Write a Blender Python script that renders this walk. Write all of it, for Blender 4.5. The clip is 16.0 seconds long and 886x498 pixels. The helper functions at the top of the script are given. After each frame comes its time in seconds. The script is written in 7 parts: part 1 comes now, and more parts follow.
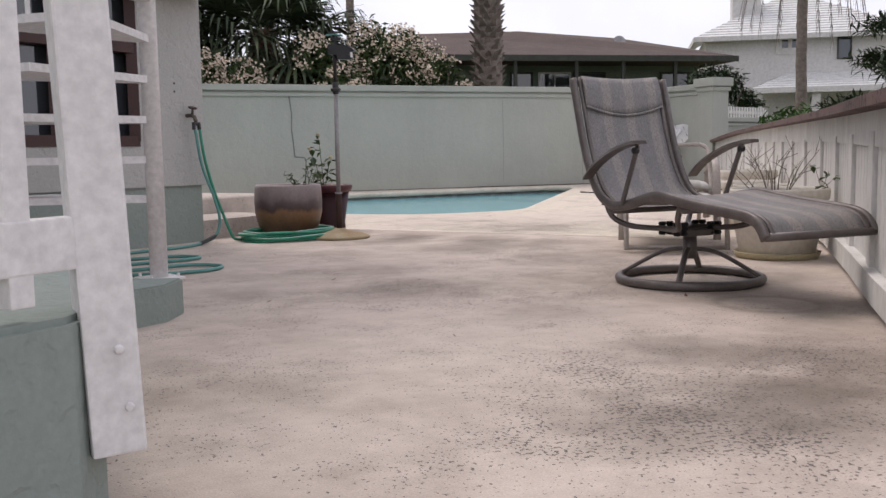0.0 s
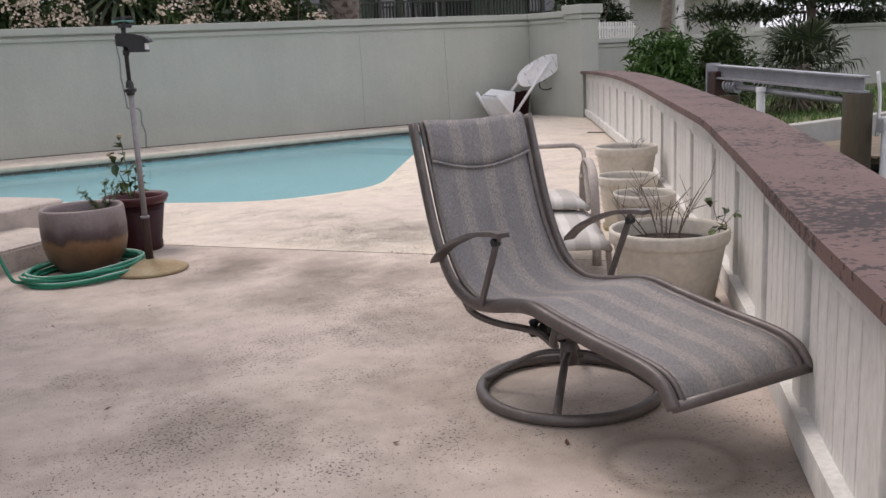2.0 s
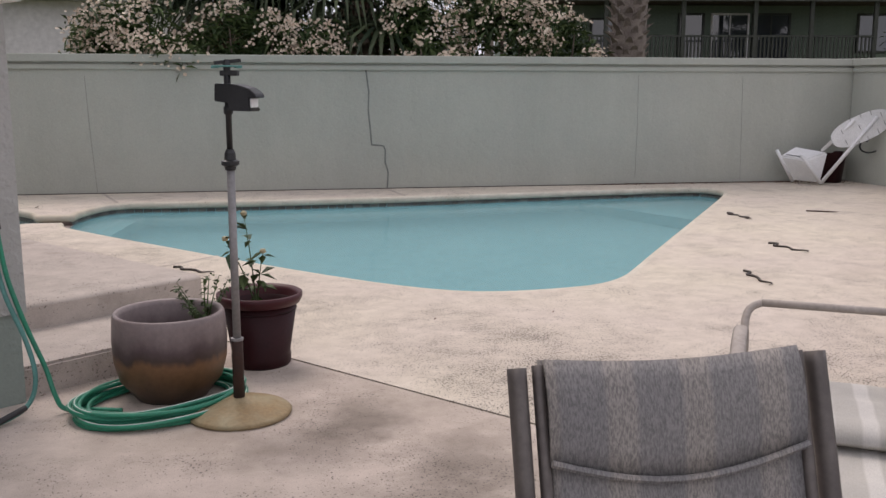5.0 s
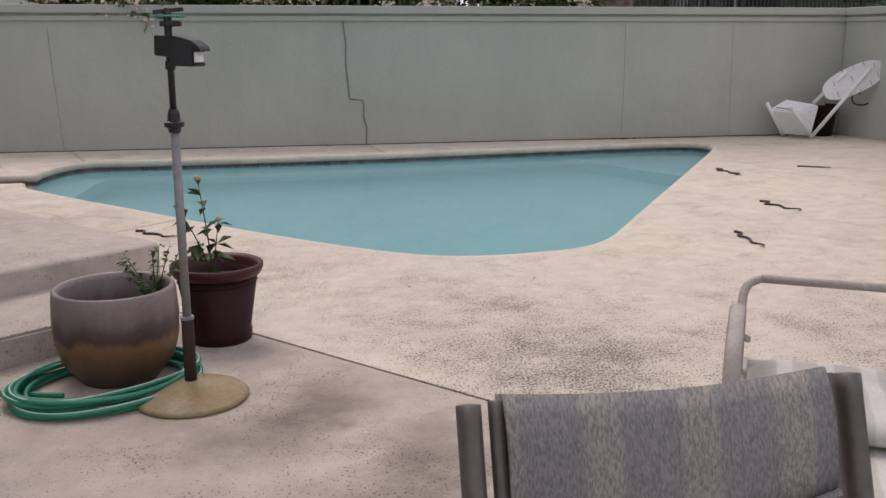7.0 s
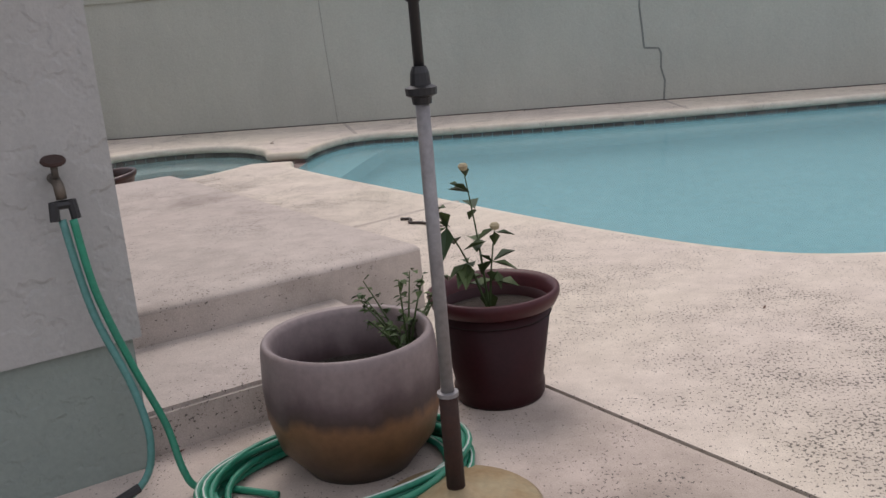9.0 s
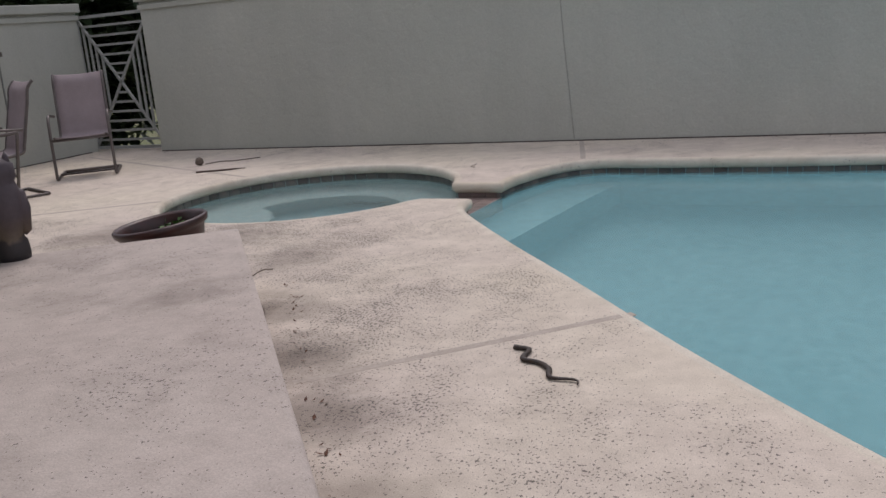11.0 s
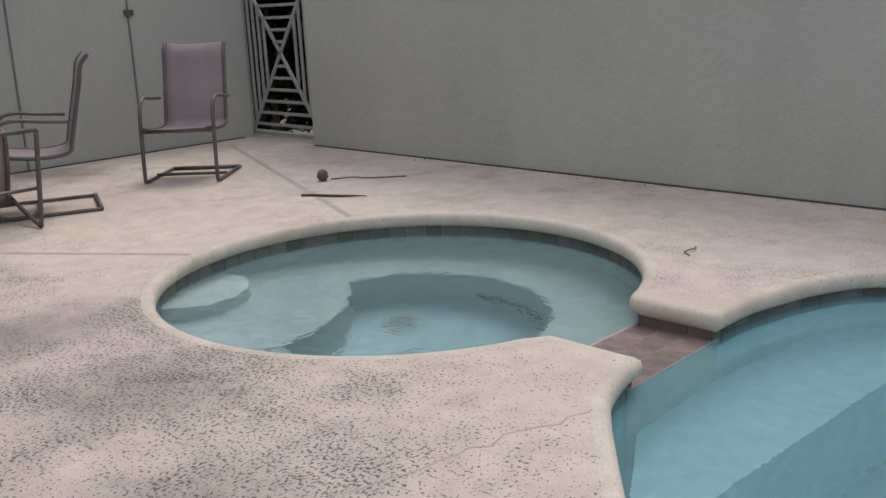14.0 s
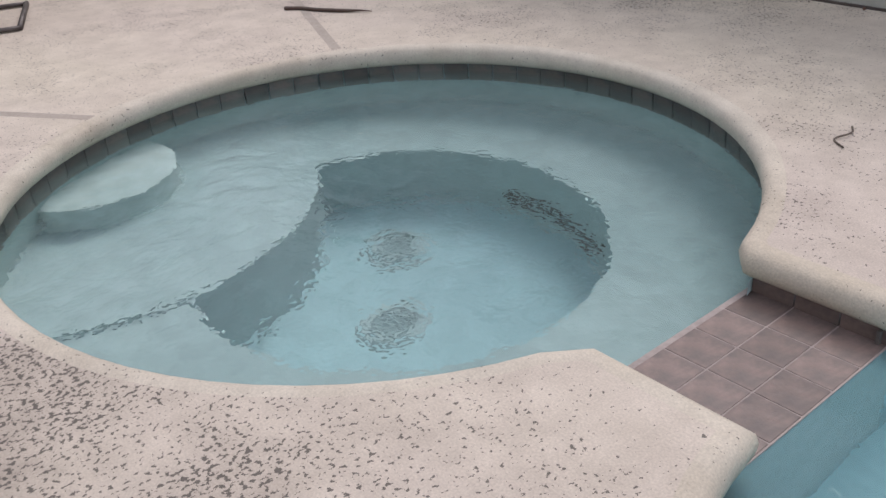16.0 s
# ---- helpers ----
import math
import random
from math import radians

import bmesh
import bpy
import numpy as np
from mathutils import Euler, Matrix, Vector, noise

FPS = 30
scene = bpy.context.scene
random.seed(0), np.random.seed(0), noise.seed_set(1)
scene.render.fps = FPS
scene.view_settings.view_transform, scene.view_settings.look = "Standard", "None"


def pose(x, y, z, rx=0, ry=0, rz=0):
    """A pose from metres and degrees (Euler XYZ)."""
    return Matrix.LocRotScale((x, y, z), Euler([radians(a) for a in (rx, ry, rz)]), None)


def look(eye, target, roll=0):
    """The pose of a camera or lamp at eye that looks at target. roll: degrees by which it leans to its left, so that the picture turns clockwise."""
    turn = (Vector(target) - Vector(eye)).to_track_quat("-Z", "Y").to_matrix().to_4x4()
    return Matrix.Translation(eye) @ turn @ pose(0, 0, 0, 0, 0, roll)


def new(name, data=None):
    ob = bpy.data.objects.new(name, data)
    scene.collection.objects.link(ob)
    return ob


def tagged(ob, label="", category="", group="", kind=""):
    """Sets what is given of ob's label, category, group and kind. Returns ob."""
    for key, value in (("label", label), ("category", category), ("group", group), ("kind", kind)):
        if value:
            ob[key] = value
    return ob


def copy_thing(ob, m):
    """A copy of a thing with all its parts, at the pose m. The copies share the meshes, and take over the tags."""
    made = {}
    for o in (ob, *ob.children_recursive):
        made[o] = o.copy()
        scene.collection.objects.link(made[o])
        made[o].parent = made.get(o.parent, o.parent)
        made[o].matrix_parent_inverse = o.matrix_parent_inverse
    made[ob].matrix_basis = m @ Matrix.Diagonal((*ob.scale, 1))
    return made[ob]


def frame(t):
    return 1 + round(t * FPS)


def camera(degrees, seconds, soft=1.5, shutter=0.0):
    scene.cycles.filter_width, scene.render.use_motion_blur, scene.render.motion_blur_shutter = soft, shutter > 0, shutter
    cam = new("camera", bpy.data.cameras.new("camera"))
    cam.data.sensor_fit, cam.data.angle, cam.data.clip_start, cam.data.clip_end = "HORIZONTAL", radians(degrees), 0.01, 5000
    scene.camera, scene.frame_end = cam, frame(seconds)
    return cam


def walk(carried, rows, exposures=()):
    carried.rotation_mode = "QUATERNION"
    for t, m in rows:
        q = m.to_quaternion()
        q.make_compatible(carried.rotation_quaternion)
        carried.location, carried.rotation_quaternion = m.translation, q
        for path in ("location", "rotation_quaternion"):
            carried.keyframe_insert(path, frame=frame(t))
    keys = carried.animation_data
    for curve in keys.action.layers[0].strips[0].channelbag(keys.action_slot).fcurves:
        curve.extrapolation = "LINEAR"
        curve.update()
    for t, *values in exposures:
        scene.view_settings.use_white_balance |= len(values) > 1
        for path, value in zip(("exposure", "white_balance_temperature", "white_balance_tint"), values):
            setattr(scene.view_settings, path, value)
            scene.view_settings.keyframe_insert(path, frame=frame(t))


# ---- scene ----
cam = camera(50.9, 16.0)
PATH = [
    (0, (1.196, 0.731, 0.6), (1.889, 2.596, 0.397), -1.0),
    (0.5, (1.344, 1.05, 0.712), (2.063, 2.889, 0.391), -0.8),
    (1, (1.57, 1.263, 0.893), (2.384, 3.045, 0.49), -1.3),
    (1.5, (1.713, 1.496, 1.096), (2.568, 3.263, 0.711), -0.5),
    (2, (1.865, 1.699, 1.219), (2.777, 3.43, 0.801), -2.7),
    (2.5, (2.015, 1.939, 1.341), (2.735, 3.698, 0.718), -2.0),
    (3, (2.182, 2.263, 1.395), (2.788, 4.112, 0.934), -3.1),
    (3.5, (2.418, 2.612, 1.394), (2.992, 4.509, 1.123), -0.4),
    (3.7, (2.52, 2.722, 1.406), (3.019, 4.642, 1.146), -0.1),
    (5.8, (3.194, 3.723, 1.383), (3.499, 5.654, 0.961), -0.6),
    (6, (3.202, 3.738, 1.387), (3.495, 5.667, 0.951), -1.0),
    (6.5, (3.204, 3.743, 1.386), (3.526, 5.666, 0.938), -0.7),
    (7, (3.178, 3.789, 1.39), (3.547, 5.704, 0.944), -0.1),
    (7.5, (3.101, 3.915, 1.366), (3.501, 5.822, 0.915), -0.0),
    (8, (3.053, 4.227, 1.329), (3.296, 6.154, 0.853), -1.4),
    (8.5, (3.075, 4.691, 1.338), (2.971, 6.629, 0.859), -4.4),
    (8.7, (3.087, 4.9, 1.312), (2.92, 6.829, 0.81), -4.7),
    (10.8, (3.479, 7.608, 1.162), (2.723, 9.398, 0.689), -5.4),
    (11, (3.471, 7.826, 1.161), (2.588, 9.558, 0.689), -5.1),
    (11.5, (3.422, 8.373, 1.154), (2.329, 9.971, 0.651), -3.2),
    (12, (3.321, 8.924, 1.126), (2.128, 10.444, 0.609), -2.3),
    (12.5, (3.196, 9.397, 1.144), (1.858, 10.78, 0.597), -3.5),
    (13, (2.988, 9.882, 1.176), (1.684, 11.3, 0.639), -2.5),
    (13.5, (2.769, 10.394, 1.183), (1.504, 11.859, 0.678), -1.9),
    (14, (2.492, 10.852, 1.19), (1.128, 12.223, 0.68), -2.7),
    (14.5, (2.231, 11.256, 1.175), (0.832, 12.595, 0.674), -2.6),
    (15, (1.986, 11.652, 1.193), (0.547, 12.901, 0.587), -3.8),
    (15.5, (1.726, 11.957, 1.152), (0.269, 13.075, 0.360), -5.0),
    (16, (1.536, 12.204, 1.100), (0.163, 13.296, 0.139), -4.3),
]
walk(cam, [(t, look(eye, target, roll)) for t, eye, target, roll in PATH], exposures=[(0,.52,6800,19),(2.5,.62,6850,19),(3.5,.50,6900,19),(6,.30,6900,20),(7.5,.28,6900,20),(8.5,.32,6800,18.5),(11,.07,6600,19.5),(12.5,.03,6600,20),(14.5,.30,6550,19),(16,.31,6480,19)])

# ---- world, sun and exposure ----
world = bpy.data.worlds.new("sky")
scene.world = world
world.use_nodes = True
wn, wl = world.node_tree.nodes, world.node_tree.links
sky = wn.new("ShaderNodeTexSky")
sky.sky_type, sky.sun_disc = "NISHITA", False
sky.sun_elevation, sky.sun_rotation = radians(59), radians(-18)
sky.air_density, sky.dust_density, sky.ozone_density = 1.0, 3.0, 1.0
clouds = wn.new("ShaderNodeTexNoise")
clouds.inputs["Scale"].default_value, clouds.inputs["Detail"].default_value = 2.2, 6.0
cramp = wn.new("ShaderNodeValToRGB")
cramp.color_ramp.elements[0].position, cramp.color_ramp.elements[0].color = 0.35, (5.6, 6.3, 7.4, 1)
cramp.color_ramp.elements[1].position, cramp.color_ramp.elements[1].color = 0.68, (8.2, 8.4, 8.8, 1)
wcoord = wn.new("ShaderNodeTexCoord")
wmix = wn.new("ShaderNodeMix")
wmix.data_type = "RGBA"
wmix.inputs["Factor"].default_value = 0.85
wl.new(wcoord.outputs["Generated"], clouds.inputs["Vector"])
wl.new(clouds.outputs["Fac"], cramp.inputs["Fac"])
wl.new(sky.outputs["Color"], wmix.inputs["A"])
wl.new(cramp.outputs["Color"], wmix.inputs["B"])
wl.new(wmix.outputs["Result"], wn["Background"].inputs["Color"])
wn["Background"].inputs["Strength"].default_value = 0.1
sun_data = bpy.data.lights.new("sun", "SUN")
sun_data.energy, sun_data.angle, sun_data.color = 1.15, radians(30), (1.0, 0.96, 0.9)
sun = new("sun", sun_data)
sun.matrix_world = look((-3, 9, 16), (0, 0, 0))
tagged(sun, "veiled sun behind a bright overcast sky", "sun", kind="structure")


# ---- materials ----
def nodes_of(name):
    m = bpy.data.materials.new(name)
    m.use_nodes = True
    n = m.node_tree.nodes
    return m, n, m.node_tree.links, n["Principled BSDF"]


def noise_node(n, l, coord, scale, detail=4.0, rough=0.55, stretch=None):
    t = n.new("ShaderNodeTexNoise")
    t.inputs["Scale"].default_value, t.inputs["Detail"].default_value, t.inputs["Roughness"].default_value = scale, detail, rough
    if stretch:
        mp = n.new("ShaderNodeMapping")
        mp.inputs["Scale"].default_value = stretch
        l.new(coord, mp.inputs["Vector"])
        coord = mp.outputs["Vector"]
    l.new(coord, t.inputs["Vector"])
    return t.outputs["Fac"]


def ramp(n, l, fac, stops):
    r = n.new("ShaderNodeValToRGB")
    e = r.color_ramp.elements
    while len(e) < len(stops):
        e.new(0.5)
    for i, (p, c) in enumerate(stops):
        e[i].position = p
        e[i].color = (*c, 1) if len(c) == 3 else c
    l.new(fac, r.inputs["Fac"])
    return r.outputs["Color"]


def mixed(n, l, a, b, fac, mode="MIX"):
    m = n.new("ShaderNodeMix")
    m.data_type, m.blend_type = "RGBA", mode
    for sock, v in (("A", a), ("B", b), ("Factor", fac)):
        if isinstance(v, (int, float)):
            m.inputs[sock].default_value = v
        elif isinstance(v, tuple):
            m.inputs[sock].default_value = (*v, 1)
        else:
            l.new(v, m.inputs[sock])
    return m.outputs["Result"]


def bumped(n, l, p, height, strength, dist=0.01):
    b = n.new("ShaderNodeBump")
    b.inputs["Strength"].default_value, b.inputs["Distance"].default_value = strength, dist
    l.new(height, b.inputs["Height"])
    l.new(b.outputs["Normal"], p.inputs["Normal"])


def mat(name, c1, c2=None, rough=0.6, metal=0.0, scale=5.0, fine=70.0, bump=0.2, dist=0.004, stretch=None, vary=0.0, spec=0.5):
    """A worn surface: two colours in patches, a fine grain, relief, and a little change from piece to piece."""
    m, n, l, p = nodes_of(name)
    co = n.new("ShaderNodeTexCoord").outputs["Object"]
    c2 = c2 or tuple(v * 0.78 for v in c1)
    big = noise_node(n, l, co, scale, 5.0, 0.6, stretch)
    small = noise_node(n, l, co, fine, 3.0, 0.6, stretch)
    col = ramp(n, l, big, [(0.32, c1), (0.7, c2)])
    col = mixed(n, l, col, ramp(n, l, small, [(0.3, (0.82, 0.82, 0.82)), (0.7, (1.1, 1.1, 1.1))]), 0.8, "MULTIPLY")
    if vary:
        oi = n.new("ShaderNodeObjectInfo").outputs["Random"]
        col = mixed(n, l, col, ramp(n, l, oi, [(0.0, (1 - vary,) * 3), (1.0, (1 + vary,) * 3)]), 1.0, "MULTIPLY")
    l.new(col, p.inputs["Base Color"])
    l.new(ramp(n, l, big, [(0.3, (rough,) * 3), (0.75, (min(1, rough * 1.25),) * 3)]), p.inputs["Roughness"])
    p.inputs["Metallic"].default_value = metal
    p.inputs["Specular IOR Level"].default_value = spec
    bumped(n, l, p, small, bump, dist)
    return m


def concrete_deck(name, light, warm, stain, pit=1.0, spread=0.5, dark=0.65, spots=(), worn=()):
    """Old textured pool-deck coating: pale patches, grey-brown stains and worn dark pits in drifts."""
    m, n, l, p = nodes_of(name)
    co = n.new("ShaderNodeNewGeometry").outputs["Position"]
    base = ramp(n, l, noise_node(n, l, co, 0.55, 4.0, 0.6), [(0.35, light), (0.65, warm)])
    blot = noise_node(n, l, co, 1.0, 8.0, 0.62)
    col = mixed(n, l, base, stain, ramp(n, l, blot, [(spread, (0, 0, 0)), (spread + 0.2, (dark, dark, dark))]))
    mid = noise_node(n, l, co, 7.0, 6.0, 0.68)
    # each spot darkens a soft round, or a ring if ringw is set
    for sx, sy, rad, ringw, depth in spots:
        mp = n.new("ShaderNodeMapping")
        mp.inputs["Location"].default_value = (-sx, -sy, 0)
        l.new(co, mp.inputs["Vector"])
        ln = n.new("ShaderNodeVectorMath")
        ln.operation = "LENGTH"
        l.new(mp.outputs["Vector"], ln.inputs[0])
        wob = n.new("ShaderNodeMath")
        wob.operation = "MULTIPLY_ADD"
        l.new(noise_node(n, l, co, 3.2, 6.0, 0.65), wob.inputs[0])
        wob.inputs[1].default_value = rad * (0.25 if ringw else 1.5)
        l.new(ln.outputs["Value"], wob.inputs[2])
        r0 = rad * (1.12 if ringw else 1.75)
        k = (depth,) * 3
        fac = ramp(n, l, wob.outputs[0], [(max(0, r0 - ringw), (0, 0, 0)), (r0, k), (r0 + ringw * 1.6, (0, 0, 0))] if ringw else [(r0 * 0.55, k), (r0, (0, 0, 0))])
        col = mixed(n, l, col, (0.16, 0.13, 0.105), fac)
    col = mixed(n, l, col, ramp(n, l, mid, [(0.28, (0.80, 0.79, 0.78)), (0.7, (1.08, 1.08, 1.08))]), 0.85, "MULTIPLY")
    fine = noise_node(n, l, co, 210.0, 2.0, 0.5)
    col = mixed(n, l, col, ramp(n, l, fine, [(0.3, (0.82, 0.82, 0.82)), (0.7, (1.07, 1.07, 1.07))]), 0.8, "MULTIPLY")
    specks = noise_node(n, l, co, 98.0, 2.0, 0.55, (1.0, 0.78, 1.0))
    drift = noise_node(n, l, co, 2.3, 6.0, 0.75)
    bare = drift
    for sx, sy, rad, gain in worn:
        mp = n.new("ShaderNodeMapping")
        mp.inputs["Location"].default_value = (-sx, -sy, 0)
        l.new(co, mp.inputs["Vector"])
        ln = n.new("ShaderNodeVectorMath")
        ln.operation = "LENGTH"
        l.new(mp.outputs["Vector"], ln.inputs[0])
        near = ramp(n, l, ln.outputs["Value"], [(0.15 * rad, (gain,) * 3), (rad, (0, 0, 0))]) if rad <= 1 else None
        if near is None:
            mr = n.new("ShaderNodeMapRange")
            mr.interpolation_type = "SMOOTHSTEP"
            mr.inputs["From Min"].default_value, mr.inputs["From Max"].default_value = 0.1 * rad, rad
            mr.inputs["To Min"].default_value, mr.inputs["To Max"].default_value = gain, 0.0
            l.new(ln.outputs["Value"], mr.inputs["Value"])
            near = mr.outputs[0]
        plus = n.new("ShaderNodeMath")
        l.new(bare, plus.inputs[0])
        l.new(near, plus.inputs[1])
        bare = plus.outputs[0]
    add = n.new("ShaderNodeMath")
    add.operation = "MULTIPLY_ADD"
    l.new(bare, add.inputs[0])
    add.inputs[1].default_value = 0.55 * pit
    l.new(specks, add.inputs[2])
    pits = ramp(n, l, add.outputs[0], [(0.888, (0, 0, 0)), (0.908, (0.85, 0.85, 0.85))])
    col = mixed(n, l, col, (0.10, 0.09, 0.08), pits)
    grime = ramp(n, l, bare, [(0.5, (1.0, 1.0, 1.0)), (0.8, (1 - 0.24 * pit, 1 - 0.25 * pit, 1 - 0.25 * pit))])
    col = mixed(n, l, col, grime, 1.0, "MULTIPLY")
    l.new(col, p.inputs["Base Color"])
    p.inputs["Roughness"].default_value = 0.82
    p.inputs["Specular IOR Level"].default_value = 0.3
    h = mixed(n, l, mixed(n, l, fine, mid, 0.55), (0.0, 0.0, 0.0), pits)
    bumped(n, l, p, h, 0.5, 0.006)
    return m


def stucco(name, c1, c2, bump=0.6, lump=7.0, streaky=True):
    """Trowelled exterior plaster with weather streaks."""
    m, n, l, p = nodes_of(name)
    co = n.new("ShaderNodeNewGeometry").outputs["Position"]
    col = ramp(n, l, noise_node(n, l, co, 0.8, 5.0, 0.65), [(0.3, c1), (0.72, c2)])
    if streaky:
        st = noise_node(n, l, co, 2.6, 6.0, 0.7, (1.0, 1.0, 0.16))
        col = mixed(n, l, col, ramp(n, l, st, [(0.3, (0.90, 0.91, 0.89)), (0.65, (1.03, 1.03, 1.03))]), 0.6, "MULTIPLY")
    fine = noise_node(n, l, co, 60.0, 3.0, 0.6)
    col = mixed(n, l, col, ramp(n, l, fine, [(0.3, (0.92, 0.92, 0.92)), (0.7, (1.05, 1.05, 1.05))]), 0.8, "MULTIPLY")
    l.new(col, p.inputs["Base Color"])
    p.inputs["Roughness"].default_value = 0.85
    p.inputs["Specular IOR Level"].default_value = 0.25
    lumps = noise_node(n, l, co, lump, 3.0, 0.5)
    trowel = ramp(n, l, lumps, [(0.42, (0.0, 0.0, 0.0)), (0.5, (1.0, 1.0, 1.0))])
    bumped(n, l, p, mixed(n, l, trowel, fine, 0.4), bump, 0.006)
    return m


def sling(name, c1, c2, c3, period):
    """Woven outdoor mesh fabric with soft stripes along its length."""
    m, n, l, p = nodes_of(name)
    co = n.new("ShaderNodeTexCoord").outputs["Object"]
    sx = n.new("ShaderNodeSeparateXYZ")
    l.new(co, sx.inputs[0])
    mul = n.new("ShaderNodeMath")
    mul.operation = "MULTIPLY"
    mul.inputs[1].default_value = 2 * math.pi / period
    l.new(sx.outputs["X"], mul.inputs[0])
    sn = n.new("ShaderNodeMath")
    sn.operation = "SINE"
    l.new(mul.outputs[0], sn.inputs[0])
    half = n.new("ShaderNodeMath")
    half.operation = "MULTIPLY_ADD"
    half.inputs[1].default_value, half.inputs[2].default_value = 0.5, 0.5
    l.new(sn.outputs[0], half.inputs[0])
    col = ramp(n, l, half.outputs[0], [(0.22, c1), (0.42, c2), (0.8, c2)])
    weave = noise_node(n, l, co, 330.0, 3.0, 0.7, (1.0, 0.32, 0.32))
    col = mixed(n, l, col, c3, ramp(n, l, weave, [(0.40, (0.1, 0.1, 0.1)), (0.62, (0.72, 0.72, 0.72))]))
    dirt = noise_node(n, l, co, 4.0, 5.0, 0.6)
    col = mixed(n, l, col, ramp(n, l, dirt, [(0.3, (0.8, 0.8, 0.82)), (0.7, (1.06, 1.05, 1.03))]), 0.8, "MULTIPLY")
    l.new(col, p.inputs["Base Color"])
    p.inputs["Roughness"].default_value = 0.8
    p.inputs["Specular IOR Level"].default_value = 0.25
    bumped(n, l, p, weave, 0.4, 0.003)
    return m


def glaze(name, stops, rough, top, wob=0.05):
    """Pottery glaze that changes with height on the pot and runs in drips. stops: heights as shares of top."""
    m, n, l, p = nodes_of(name)
    co = n.new("ShaderNodeTexCoord").outputs["Object"]
    sx = n.new("ShaderNodeSeparateXYZ")
    l.new(co, sx.inputs[0])
    drip = noise_node(n, l, co, 9.0, 3.0, 0.55, (1.0, 1.0, 0.35))
    ma = n.new("ShaderNodeMath")
    ma.operation = "MULTIPLY_ADD"
    l.new(drip, ma.inputs[0])
    ma.inputs[1].default_value = wob * 4
    l.new(sx.outputs["Z"], ma.inputs[2])
    dv = n.new("ShaderNodeMath")
    dv.operation = "MULTIPLY_ADD"
    dv.inputs[1].default_value, dv.inputs[2].default_value = 1 / top, -wob * 2 / top
    l.new(ma.outputs[0], dv.inputs[0])
    col = ramp(n, l, dv.outputs[0], stops)
    fine = noise_node(n, l, co, 45.0, 4.0, 0.6)
    col = mixed(n, l, col, ramp(n, l, fine, [(0.3, (0.8, 0.8, 0.8)), (0.7, (1.1, 1.1, 1.1))]), 0.7, "MULTIPLY")
    l.new(col, p.inputs["Base Color"])
    p.inputs["Roughness"].default_value = rough
    bumped(n, l, p, fine, 0.2, 0.003)
    return m


def water_material(name, tint, murk, share, ripple=0.12):
    """Still pool water: clear, slightly rippled, with a share of milky scatter."""
    m, n, l, p = nodes_of(name)
    co = n.new("ShaderNodeNewGeometry").outputs["Position"]
    p.inputs["Base Color"].default_value = (*tint, 1)
    p.inputs["Transmission Weight"].default_value = 1.0
    p.inputs["IOR"].default_value, p.inputs["Roughness"].default_value = 1.33, 0.03
    rip = noise_node(n, l, co, 11.0, 3.0, 0.6)
    bumped(n, l, p, rip, ripple, 0.02)
    d = n.new("ShaderNodeBsdfDiffuse")
    d.inputs["Color"].default_value = (*murk, 1)
    mx = n.new("ShaderNodeMixShader")
    mx.inputs[0].default_value = share
    l.new(p.outputs[0], mx.inputs[1])
    l.new(d.outputs[0], mx.inputs[2])
    l.new(mx.outputs[0], n["Material Output"].inputs["Surface"])
    return m


def glass_material(name, tint, rough=0.03):
    m, n, l, p = nodes_of(name)
    p.inputs["Base Color"].default_value = (*tint, 1)
    p.inputs["Roughness"].default_value = rough
    p.inputs["Specular IOR Level"].default_value = 0.9
    p.inputs["Coat Weight"].default_value = 0.6
    return m


def flaked(name, c1, c2, bare):
    """Old paint that has flaked off in drifts of small dark patches."""
    m, n, l, p = nodes_of(name)
    co = n.new("ShaderNodeTexCoord").outputs["Object"]
    col = ramp(n, l, noise_node(n, l, co, 6.0, 5.0, 0.65), [(0.32, c1), (0.7, c2)])
    chips = noise_node(n, l, co, 42.0, 3.0, 0.6)
    drift = noise_node(n, l, co, 2.1, 3.0, 0.6)
    add = n.new("ShaderNodeMath")
    add.operation = "MULTIPLY_ADD"
    l.new(drift, add.inputs[0])
    add.inputs[1].default_value = 0.75
    l.new(chips, add.inputs[2])
    gone = ramp(n, l, add.outputs[0], [(0.955, (0, 0, 0)), (0.985, (0.9, 0.9, 0.9))])
    half_gone = n.new("ShaderNodeMath")
    half_gone.operation = "MULTIPLY"
    l.new(gone, half_gone.inputs[0])
    half_gone.inputs[1].default_value = 0.95
    col = mixed(n, l, col, bare, half_gone.outputs[0])
    l.new(col, p.inputs["Base Color"])
    p.inputs["Roughness"].default_value = 0.7
    p.inputs["Specular IOR Level"].default_value = 0.25
    bumped(n, l, p, mixed(n, l, chips, (0.0, 0.0, 0.0), gone), 0.5, 0.004)
    return m


def leafy(name, c1, c2, rough=0.55):
    m, n, l, p = nodes_of(name)
    geo = n.new("ShaderNodeNewGeometry")
    col = ramp(n, l, geo.outputs["Random Per Island"], [(0.0, c1), (1.0, c2)])
    col = mixed(n, l, col, ramp(n, l, noise_node(n, l, geo.outputs["Position"], 1.6, 3.0), [(0.3, (0.7, 0.7, 0.7)), (0.7, (1.2, 1.2, 1.2))]), 0.8, "MULTIPLY")
    l.new(col, p.inputs["Base Color"])
    p.inputs["Roughness"].default_value = rough
    p.inputs["Specular IOR Level"].default_value = 0.3
    return m


